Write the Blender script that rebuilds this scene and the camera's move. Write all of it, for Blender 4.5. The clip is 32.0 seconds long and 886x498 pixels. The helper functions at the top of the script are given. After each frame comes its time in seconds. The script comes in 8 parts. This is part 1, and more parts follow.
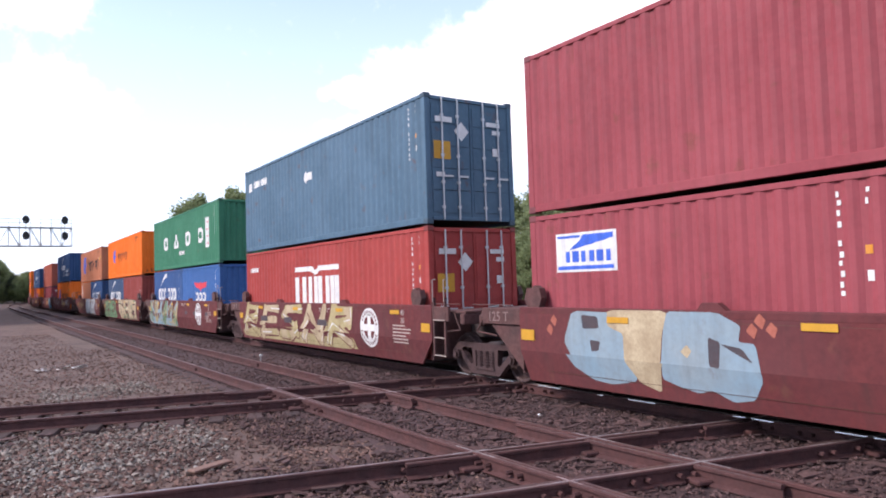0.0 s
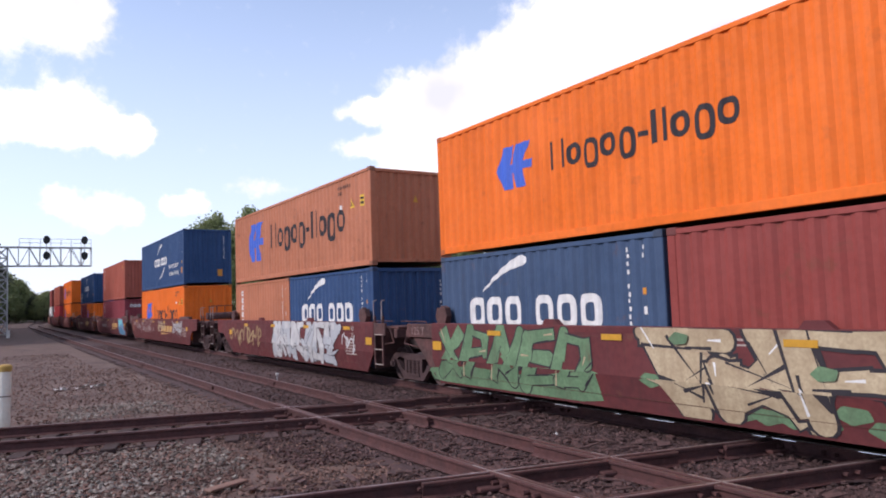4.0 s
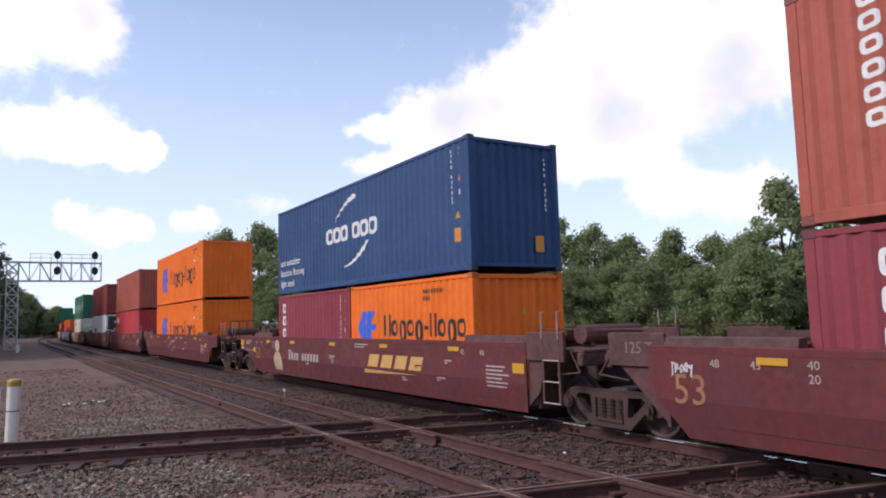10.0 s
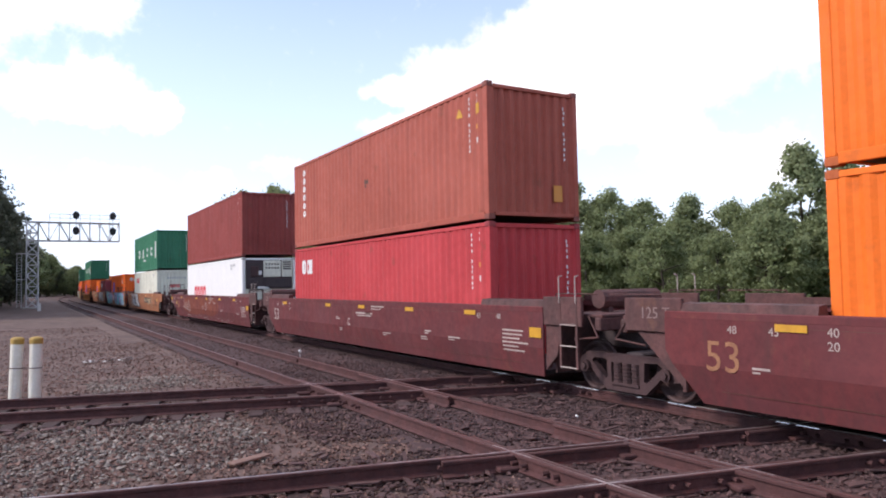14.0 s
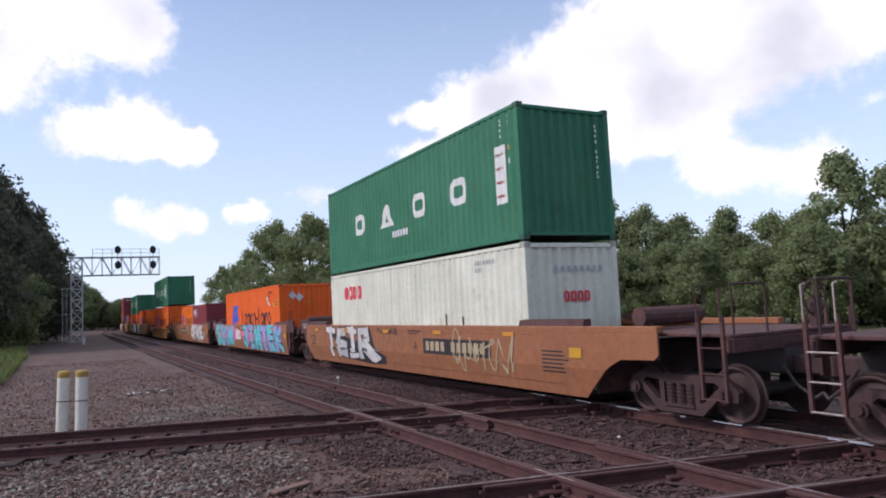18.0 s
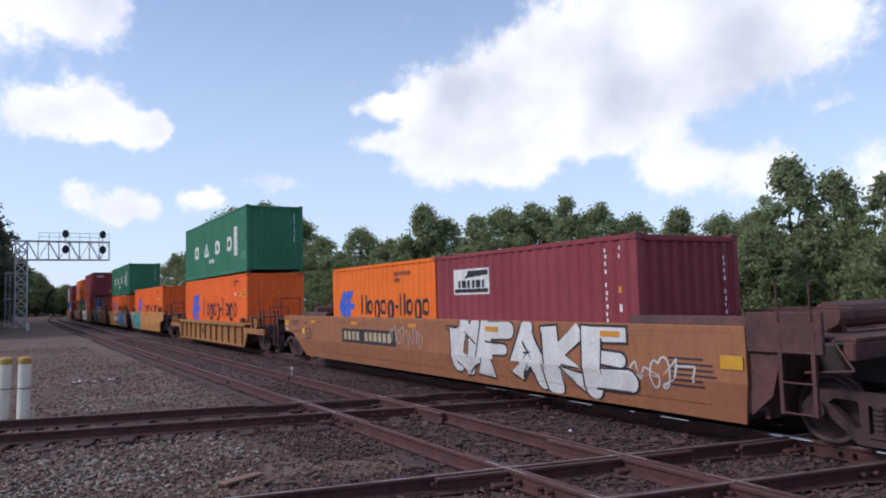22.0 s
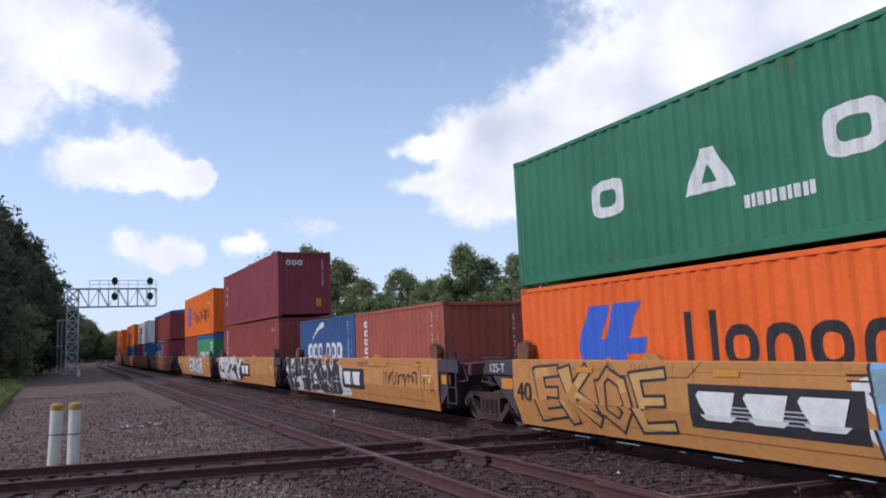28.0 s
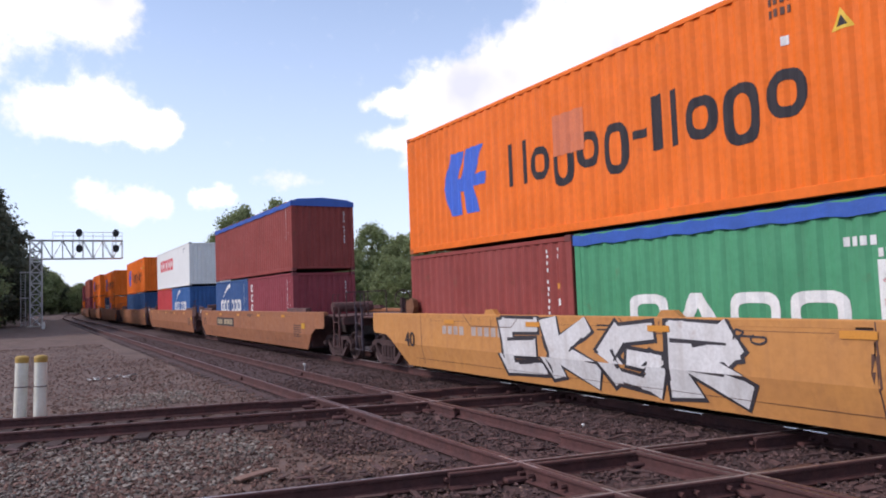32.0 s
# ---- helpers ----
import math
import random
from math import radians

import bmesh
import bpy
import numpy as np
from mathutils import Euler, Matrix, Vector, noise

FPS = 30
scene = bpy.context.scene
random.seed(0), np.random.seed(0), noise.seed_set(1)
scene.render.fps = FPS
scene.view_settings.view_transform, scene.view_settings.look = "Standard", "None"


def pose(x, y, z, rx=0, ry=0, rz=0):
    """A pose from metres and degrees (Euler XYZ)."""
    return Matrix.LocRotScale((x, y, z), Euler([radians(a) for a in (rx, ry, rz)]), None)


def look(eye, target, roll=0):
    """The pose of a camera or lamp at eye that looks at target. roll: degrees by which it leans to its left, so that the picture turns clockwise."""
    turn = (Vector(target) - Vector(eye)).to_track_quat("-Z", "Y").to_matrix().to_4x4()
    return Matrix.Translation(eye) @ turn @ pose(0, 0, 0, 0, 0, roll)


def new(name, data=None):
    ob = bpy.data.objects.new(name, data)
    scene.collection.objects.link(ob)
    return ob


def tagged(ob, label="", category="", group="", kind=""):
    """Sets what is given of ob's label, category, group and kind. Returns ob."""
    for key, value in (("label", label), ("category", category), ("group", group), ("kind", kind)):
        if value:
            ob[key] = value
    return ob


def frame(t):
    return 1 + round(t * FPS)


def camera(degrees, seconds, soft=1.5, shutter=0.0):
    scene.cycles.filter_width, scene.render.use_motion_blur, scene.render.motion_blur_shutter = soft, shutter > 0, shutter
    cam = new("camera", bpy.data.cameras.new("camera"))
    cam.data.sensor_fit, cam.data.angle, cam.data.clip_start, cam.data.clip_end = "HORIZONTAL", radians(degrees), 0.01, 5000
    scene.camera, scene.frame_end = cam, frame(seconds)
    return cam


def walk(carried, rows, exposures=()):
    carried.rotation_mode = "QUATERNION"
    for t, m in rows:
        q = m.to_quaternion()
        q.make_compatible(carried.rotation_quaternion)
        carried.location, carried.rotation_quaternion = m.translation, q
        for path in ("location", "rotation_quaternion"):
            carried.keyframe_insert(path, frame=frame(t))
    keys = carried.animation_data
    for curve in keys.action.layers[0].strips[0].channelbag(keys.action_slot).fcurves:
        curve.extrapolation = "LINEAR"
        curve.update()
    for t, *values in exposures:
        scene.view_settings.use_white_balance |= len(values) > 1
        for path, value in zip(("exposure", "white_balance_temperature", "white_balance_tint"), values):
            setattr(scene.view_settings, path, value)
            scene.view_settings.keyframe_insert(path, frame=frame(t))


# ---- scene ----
cam = camera(64.03, 32.0, soft=1.9, shutter=0.0)


def view(yaw, pitch, roll):
    return pose(0, 0, 1.94, 90 + pitch, roll, yaw)


walk(cam, [
    (0.0, view(-33.53, 2.66, 1.79)), (0.5, view(-33.48, 2.62, 1.86)), (1.0, view(-33.55, 2.95, 1.73)),
    (1.5, view(-33.66, 2.72, 1.61)), (2.0, view(-33.01, 2.67, 1.46)), (2.5, view(-32.60, 3.37, 1.72)),
    (3.0, view(-32.52, 3.85, 1.50)), (3.5, view(-32.35, 4.10, 1.57)), (4.0, view(-32.27, 4.15, 2.00)),
    (4.5, view(-32.20, 4.28, 2.26)), (6.5, view(-31.93, 4.84, 1.62)), (7.0, view(-31.88, 4.91, 1.88)),
    (7.5, view(-31.85, 5.03, 1.93)), (8.0, view(-31.81, 5.19, 1.72)), (8.5, view(-31.74, 5.37, 1.77)),
    (9.0, view(-31.68, 5.47, 1.85)), (9.5, view(-31.63, 5.60, 1.60)), (10.0, view(-31.62, 5.55, 1.66)),
    (10.5, view(-31.59, 5.56, 1.35)), (11.0, view(-31.55, 5.50, 1.15)), (11.5, view(-31.44, 5.56, 1.24)),
    (12.0, view(-31.34, 5.57, 1.52)), (12.5, view(-30.96, 5.40, 2.02)), (12.8, view(-30.25, 4.55, 2.1)), (13.0, view(-29.75, 4.09, -0.00)),
    (13.5, view(-29.83, 3.36, 0.72)), (15.5, view(-31.56, 0.15, 0.77)), (16.0, view(-29.31, 2.80, 2.31)),
    (16.5, view(-28.93, 2.71, 1.50)), (17.0, view(-27.30, 2.67, 2.52)), (17.5, view(-28.15, 2.73, 2.07)),
    (18.0, view(-27.62, 4.57, 2.78)), (18.5, view(-27.32, 4.91, 2.02)), (19.0, view(-28.25, 5.29, 1.94)),
    (19.5, view(-30.25, 3.83, 1.97)), (20.0, view(-31.02, 3.42, 1.64)), (20.5, view(-31.47, 3.61, 1.40)),
    (21.0, view(-31.77, 3.61, 1.03)), (21.5, view(-31.66, 3.76, 1.58)), (22.0, view(-31.11, 3.87, 1.61)),
    (22.5, view(-31.05, 3.74, 1.48)), (23.0, view(-29.18, 2.87, 0.84)), (23.5, view(-26.02, 1.78, 0.19)),
    (24.0, view(-24.88, 1.73, 1.12)), (24.5, view(-25.18, 1.60, 0.47)), (26.5, view(-26.24, 3.27, 0.89)),
    (27.0, view(-27.25, 6.59, 1.39)), (27.5, view(-27.70, 7.21, 1.89)), (28.0, view(-27.81, 7.20, 2.57)),
    (28.5, view(-27.98, 6.48, 2.31)), (29.0, view(-28.32, 5.95, 1.19)), (29.5, view(-28.84, 4.82, 1.54)),
    (30.0, view(-29.34, 4.02, 2.43)), (30.5, view(-29.66, 3.80, 2.57)), (31.0, view(-29.86, 3.48, 2.36)),
    (31.5, view(-30.02, 3.41, 2.49)), (32.0, view(-30.20, 3.50, 2.15)),
], exposures=[(0.0, 1.06, 6450, 21), (2.0, 0.95, 6450, 22), (3.0, 0.84, 6400, 22), (4.0, 0.56, 6450, 22), (7.0, 0.46, 6450, 20), (11.0, 0.46, 6500, 20), (13.0, 0.33, 6450, 20), (13.5, 0.56, 6450, 20), (15.5, 1.16, 6500, 20), (16.0, 1.06, 6500, 20),
               (16.6, 0.56, 6400, 20), (19.0, 0.31, 6300, 18), (22.0, 0.18, 6050, 16), (23.2, 0.21, 6100, 17), (23.9, 0.56, 6500, 20), (24.6, 0.56, 6500, 20), (26.6, 0.21, 6050, 17), (28.0, 0.14, 6000, 16), (29.0, 0.04, 5950, 16), (30.0, 0.18, 6000, 17), (30.8, 0.52, 6350, 20), (32.0, 0.48, 6350, 20)])

# ---- sky and sun ----
SUN_EL, SUN_AZ = 38.0, -72.0  # degrees; azimuth from the track's far end, to the left
world = bpy.data.worlds.new("sky")
scene.world = world
world.use_nodes = True
wn, wl = world.node_tree.nodes, world.node_tree.links
wn.clear()


def wnode(kind, **sets):
    n = wn.new(kind)
    for k, v in sets.items():
        if k == "op":
            n.operation = v
        elif k == "inp":
            for i, x in v.items():
                if hasattr(x, "is_output"):
                    wl.new(x, n.inputs[i])
                else:
                    n.inputs[i].default_value = x
    return n


sky = wn.new("ShaderNodeTexSky")
sky.sky_type = "NISHITA"
sky.sun_disc = False
sky.sun_elevation, sky.sun_rotation = radians(SUN_EL), radians(SUN_AZ)
sky.air_density, sky.dust_density, sky.ozone_density = 1.1, 0.3, 1.7
coord = wn.new("ShaderNodeTexCoord")
sep = wnode("ShaderNodeSeparateXYZ", inp={0: coord.outputs["Generated"]})
az = wnode("ShaderNodeMath", op="ARCTAN2", inp={0: sep.outputs[0], 1: sep.outputs[1]})
el = wnode("ShaderNodeMath", op="ARCSINE", inp={0: sep.outputs[2]})
azd = wnode("ShaderNodeMath", op="MULTIPLY", inp={0: az.outputs[0], 1: 57.2958})
eld = wnode("ShaderNodeMath", op="MULTIPLY", inp={0: el.outputs[0], 1: 57.2958})
flat = wnode("ShaderNodeCombineXYZ", inp={0: azd.outputs[0], 1: eld.outputs[0]})
billow = wn.new("ShaderNodeTexNoise")
billow.inputs["Scale"].default_value, billow.inputs["Detail"].default_value, billow.inputs["Roughness"].default_value = 0.3, 8.0, 0.62
wl.new(flat.outputs[0], billow.inputs["Vector"])
shift = wnode("ShaderNodeVectorMath", op="SUBTRACT", inp={0: billow.outputs["Color"], 1: (0.5, 0.5, 0.5)})
shift2 = wnode("ShaderNodeVectorMath", op="MULTIPLY", inp={0: shift.outputs[0], 1: (3.6, 3.0, 0)})
warped = wnode("ShaderNodeVectorMath", op="ADD", inp={0: flat.outputs[0], 1: shift2.outputs[0]})
# drifting cumulus: azimuth, elevation, half width, half height (degrees), density
LOW_CLOUDS = [
    (-2.0, 22.5, 9.0, 6.0, 0.95), (4.5, 21.0, 3.6, 3.4, 0.8), (-5.0, 16.6, 4.0, 2.6, 0.8),
    (1.0, 13.6, 3.0, 2.2, 1.1), (4.4, 14.2, 3.6, 2.7, 1.2), (7.6, 13.2, 2.8, 1.7, 1.0), (9.0, 13.6, 1.6, 1.2, 0.8),
    (3.9, 8.3, 1.7, 1.4, 0.7), (6.6, 7.4, 2.6, 1.6, 0.85), (8.6, 6.9, 1.4, 0.9, 0.6), (11.6, 7.6, 1.5, 0.9, 0.7), (12.9, 8.3, 1.2, 1.0, 0.7), (18.0, 9.3, 2.8, 0.8, 0.5),
]
BIG_CLOUDS = [
    (26.5, 15.6, 2.6, 1.4, 0.8), (26.4, 12.4, 2.8, 1.2, 0.8), (30.5, 15.5, 4.0, 3.2, 1.0), (31.0, 11.6, 4.0, 3.0, 1.0), (36.0, 14.8, 6.0, 5.6, 1.3), (37.0, 10.6, 5.0, 2.2, 0.8), (42.0, 17.0, 7.0, 6.5, 1.3),
    (49.0, 17.6, 8.0, 6.0, 1.3), (57.0, 19.4, 8.0, 5.5, 1.2), (45.0, 12.6, 6.0, 2.6, 0.8),
    (49.8, 9.4, 3.6, 2.6, 1.0), (55.6, 8.6, 3.6, 2.4, 1.0), (64.0, 7.5, 4.0, 3.0, 0.7), (60.5, 13.0, 2.2, 0.8, 0.4),
    (52.0, 28.0, 15.0, 8.0, 1.2), (-24.0, 22.0, 11.0, 7.0, 1.0), (-40.0, 12.0, 10.0, 4.0, 0.9), (95.0, 24.0, 16.0, 9.0, 1.0),
]
mask = None
for ca, ce, hw, hh, dens in LOW_CLOUDS + BIG_CLOUDS:
    d = wnode("ShaderNodeVectorMath", op="SUBTRACT", inp={0: warped.outputs[0], 1: (ca, ce, 0)})
    d = wnode("ShaderNodeVectorMath", op="DIVIDE", inp={0: d.outputs[0], 1: (hw * 1.25, hh * 1.25, 1)})
    d = wnode("ShaderNodeVectorMath", op="LENGTH", inp={0: d.outputs[0]})
    m = wn.new("ShaderNodeMapRange")
    m.interpolation_type = "SMOOTHSTEP"
    wl.new(d.outputs["Value"], m.inputs[0])
    for i, x in zip((1, 2, 3, 4), (1.0, 0.2, 0.0, dens)):
        m.inputs[i].default_value = x
    mask = m if mask is None else wnode("ShaderNodeMath", op="ADD", inp={0: mask.outputs[0], 1: m.outputs[0]})
bulk = mask
edge = wn.new("ShaderNodeMapRange")
edge.interpolation_type = "SMOOTHSTEP"
puff = wn.new("ShaderNodeTexNoise")
puff.inputs["Scale"].default_value, puff.inputs["Detail"].default_value, puff.inputs["Roughness"].default_value = 0.85, 7.0, 0.6
wl.new(flat.outputs[0], puff.inputs["Vector"])
puffed = wnode("ShaderNodeMath", op="MULTIPLY_ADD", inp={0: puff.outputs["Fac"], 1: 1.0, 2: -0.5})
puffed = wnode("ShaderNodeMath", op="ADD", inp={0: mask.outputs[0], 1: puffed.outputs[0]})
wl.new(puffed.outputs[0], edge.inputs[0])
for i, x in zip((1, 2, 3, 4), (0.08, 0.92, 0.0, 1.0)):
    edge.inputs[i].default_value = x
mask = edge
# broken cloud over the rest of the sky
high = wn.new("ShaderNodeTexNoise")
high.inputs["Scale"].default_value, high.inputs["Detail"].default_value, high.inputs["Roughness"].default_value = 2.2, 6.0, 0.6
wl.new(coord.outputs["Generated"], high.inputs["Vector"])
hm = wn.new("ShaderNodeMapRange")
wl.new(high.outputs["Fac"], hm.inputs[0])
for i, x in zip((1, 2, 3, 4), (0.46, 0.62, 0.0, 0.9)):
    hm.inputs[i].default_value = x
up = wn.new("ShaderNodeMapRange")
wl.new(eld.outputs[0], up.inputs[0])
for i, x in zip((1, 2, 3, 4), (29.0, 38.0, 0.0, 1.0)):
    up.inputs[i].default_value = x
hm2 = wnode("ShaderNodeMath", op="MULTIPLY", inp={0: hm.outputs[0], 1: up.outputs[0]})
mask = wnode("ShaderNodeMath", op="MAXIMUM", inp={0: mask.outputs[0], 1: hm2.outputs[0]})
fac = wn.new("ShaderNodeClamp")
wl.new(mask.outputs[0], fac.inputs[0])
# grey undersides and bright tops within the clouds
shade = wn.new("ShaderNodeTexNoise")
shade.inputs["Scale"].default_value, shade.inputs["Detail"].default_value = 0.085, 4.0
wl.new(flat.outputs[0], shade.inputs["Vector"])
ramp = wn.new("ShaderNodeValToRGB")
ramp.color_ramp.elements[0].position, ramp.color_ramp.elements[0].color = 0.34, (0.60, 0.63, 0.68, 1)
ramp.color_ramp.elements[1].position, ramp.color_ramp.elements[1].color = 0.60, (0.95, 0.95, 0.95, 1)
thick = wnode("ShaderNodeMath", op="MULTIPLY_ADD", inp={0: bulk.outputs[0], 1: -0.055, 2: 0.07})
lit = wnode("ShaderNodeMath", op="ADD", inp={0: shade.outputs["Fac"], 1: thick.outputs[0]})
wl.new(lit.outputs[0], ramp.inputs[0])
# haze that whitens the sky towards the horizon
haze = wn.new("ShaderNodeMapRange")
wl.new(eld.outputs[0], haze.inputs[0])
for i, x in zip((1, 2, 3, 4), (0.0, 26.0, 0.80, 0.2)):
    haze.inputs[i].default_value = x
SKY = 0.13
clear = wnode("ShaderNodeVectorMath", op="SCALE", inp={0: sky.outputs[0], 3: SKY})
hazed = wn.new("ShaderNodeMix")
hazed.data_type = "RGBA"
wl.new(haze.outputs[0], hazed.inputs[0])
wl.new(clear.outputs[0], hazed.inputs[6])
hazed.inputs[7].default_value = (0.59, 0.705, 0.87, 1)
mixed = wn.new("ShaderNodeMix")
mixed.data_type = "RGBA"
wl.new(fac.outputs[0], mixed.inputs[0])
wl.new(hazed.outputs[2], mixed.inputs[6])
wl.new(ramp.outputs[0], mixed.inputs[7])
back = wn.new("ShaderNodeBackground")
back.inputs["Strength"].default_value = 1.0
wl.new(mixed.outputs[2], back.inputs["Color"])
wout = wn.new("ShaderNodeOutputWorld")
wl.new(back.outputs[0], wout.inputs["Surface"])

sun = new("sun", bpy.data.lights.new("sun", "SUN"))
sun.data.energy, sun.data.angle, sun.data.color = 2.05, radians(12), (1.0, 0.94, 0.86)
sun_dir = Vector((math.sin(radians(SUN_AZ)) * math.cos(radians(SUN_EL)), math.cos(radians(SUN_AZ)) * math.cos(radians(SUN_EL)), math.sin(radians(SUN_EL))))
sun.matrix_world = look(sun_dir * 60, (0, 0, 0))


# ---- materials ----
def material(name, colour, rough=0.6, metal=0.0, second=None, scale=3.0, amount=0.5, bump=0.0, bump_scale=40.0, streak=None, streak_amount=0.0,
             rust=None, rust_amount=0.0, island=0.0, random_tint=0.0, spec=0.4, fade=0.0):
    mat = bpy.data.materials.new(name)
    mat.use_nodes = True
    nt = mat.node_tree
    n, l = nt.nodes, nt.links
    b = n["Principled BSDF"]
    b.inputs["Roughness"].default_value, b.inputs["Metallic"].default_value = rough, metal
    b.inputs["Specular IOR Level"].default_value = spec
    tc, info = n.new("ShaderNodeTexCoord"), n.new("ShaderNodeObjectInfo")
    off = n.new("ShaderNodeVectorMath")
    off.operation = "MULTIPLY_ADD"
    l.new(info.outputs["Random"], off.inputs[0])
    off.inputs[1].default_value = (37.0, 19.0, 53.0)
    l.new(tc.outputs["Object"], off.inputs[2])

    def noise_tex(sc, det, vec=None, stretch=None):
        t = n.new("ShaderNodeTexNoise")
        t.inputs["Scale"].default_value, t.inputs["Detail"].default_value, t.inputs["Roughness"].default_value = sc, det, 0.6
        src = off.outputs[0]
        if stretch:
            m = n.new("ShaderNodeVectorMath")
            m.operation = "MULTIPLY"
            l.new(src, m.inputs[0])
            m.inputs[1].default_value = stretch
            src = m.outputs[0]
        l.new(src, t.inputs["Vector"])
        return t.outputs["Fac"]

    def mix(fac, a, bcol):
        m = n.new("ShaderNodeMix")
        m.data_type = "RGBA"
        for key, v in ((0, fac), (6, a), (7, bcol)):
            if hasattr(v, "is_output"):
                l.new(v, m.inputs[key])
            else:
                m.inputs[key].default_value = v if key == 0 else (*v[:3], 1)
        return m.outputs[2]

    def span(src, lo, hi, a, bb):
        m = n.new("ShaderNodeMapRange")
        l.new(src, m.inputs[0])
        for i, x in zip((1, 2, 3, 4), (lo, hi, a, bb)):
            m.inputs[i].default_value = x
        return m.outputs[0]

    col = (*colour, 1)
    second = second or tuple(c * 0.7 for c in colour)
    cur = mix(span(noise_tex(scale, 6), 0.35, 0.68, 0.0, amount), col, second)
    cur = mix(span(noise_tex(scale * 9, 4), 0.4, 0.75, 0.0, amount * 0.6), cur, tuple(c * 0.75 for c in second))
    if fade:
        cur = mix(span(noise_tex(0.55, 3), 0.4, 0.7, 0.0, fade), cur, tuple(min(1, c * 1.3 + 0.03) for c in colour))
    if streak:
        cur = mix(span(noise_tex(1.0, 5, stretch=(5.0, 5.0, 0.35)), 0.5, 0.78, 0.0, streak_amount), cur, streak)
    if rust:
        cur = mix(span(noise_tex(2.3, 9), 0.62, 0.70, 0.0, rust_amount), cur, rust)
    if island or random_tint:
        hs = n.new("ShaderNodeHueSaturation")
        src = info.outputs["Random"]
        if island:
            geo = n.new("ShaderNodeNewGeometry")
            src = geo.outputs["Random Per Island"]
        l.new(span(src, 0, 1, 1 - (island or random_tint), 1 + (island or random_tint)), hs.inputs["Value"])
        l.new(cur, hs.inputs["Color"])
        cur = hs.outputs[0]
    l.new(cur, b.inputs["Base Color"])
    l.new(span(noise_tex(scale * 4, 4), 0.3, 0.7, max(0.05, rough - 0.12), min(1, rough + 0.15)), b.inputs["Roughness"])
    if bump:
        bp = n.new("ShaderNodeBump")
        bp.inputs["Strength"].default_value, bp.inputs["Distance"].default_value = bump, 0.02
        l.new(noise_tex(bump_scale, 6), bp.inputs["Height"])
        l.new(bp.outputs[0], b.inputs["Normal"])
    return mat


RUST = (0.13, 0.055, 0.03)


def paint_mat(name, c, streak_amount=0.35, rust_amount=0.25, rough=0.62):
    return material(name, c, rough, second=tuple(x * 0.82 for x in c), scale=1.4, amount=0.65, bump=0.3, bump_scale=2.2,
                    streak=tuple(x * 0.55 + 0.015 for x in c), streak_amount=min(0.75, streak_amount * 1.5), rust=RUST, rust_amount=min(0.7, rust_amount * 1.6), fade=0.3, spec=0.22)


SHADES = {
    "maroon": (0.232, 0.041, 0.053),
    "fadedmaroon": (0.275, 0.055, 0.066),
    "brick": (0.36, 0.09, 0.06),
    "darkbrick": (0.25, 0.05, 0.042),
    "red": (0.34, 0.05, 0.043),
    "brightred": (0.46, 0.05, 0.054),
    "orange": (0.77, 0.152, 0.013),
    "redorange": (0.80, 0.13, 0.018),
    "fadedorange": (0.44, 0.16, 0.085),
    "navy": (0.025, 0.065, 0.16),
    "slate": (0.075, 0.14, 0.20),
    "blue": (0.04, 0.115, 0.30),
    "duskblue": (0.045, 0.08, 0.15),
    "midblue": (0.036, 0.088, 0.225),
    "green": (0.035, 0.17, 0.095),
    "lightgreen": (0.06, 0.26, 0.13),
    "white": (0.74, 0.74, 0.72),
    "greywhite": (0.66, 0.66, 0.55),
}
PAINT = {
    "maroon": paint_mat("maroon_paint", SHADES["maroon"]),
    "fadedmaroon": paint_mat("faded_maroon_paint", SHADES["fadedmaroon"], 0.45, 0.25),
    "brick": paint_mat("brick_red_paint", SHADES["brick"]),
    "darkbrick": paint_mat("dark_brick_paint", SHADES["darkbrick"]),
    "red": paint_mat("red_paint", SHADES["red"]),
    "brightred": paint_mat("bright_red_paint", SHADES["brightred"]),
    "orange": paint_mat("orange_paint", SHADES["orange"], 0.22, 0.12),
    "redorange": paint_mat("red_orange_paint", SHADES["redorange"], 0.2, 0.1),
    "fadedorange": paint_mat("faded_orange_paint", SHADES["fadedorange"], 0.4, 0.3),
    "navy": paint_mat("navy_paint", SHADES["navy"], 0.25, 0.12),
    "slate": paint_mat("slate_blue_paint", SHADES["slate"], 0.4, 0.3),
    "blue": paint_mat("blue_paint", SHADES["blue"], 0.25, 0.12),
    "midblue": paint_mat("mid_blue_paint", SHADES["midblue"], 0.3, 0.2),
    "green": paint_mat("green_paint", SHADES["green"], 0.3, 0.18),
    "duskblue": paint_mat("dusk_blue_paint", SHADES["duskblue"], 0.4, 0.2),
    "lightgreen": paint_mat("light_green_paint", SHADES["lightgreen"], 0.3, 0.18),
    "white": material("white_paint", SHADES["white"], 0.55, second=(0.66, 0.66, 0.63), scale=1.2, amount=0.4, bump=0.06, bump_scale=2.0, streak=(0.58, 0.56, 0.50), streak_amount=0.22, rust=(0.4, 0.3, 0.22), rust_amount=0.12, spec=0.3),
    "greywhite": paint_mat("grey_white_paint", SHADES["greywhite"], 0.35, 0.12),
}
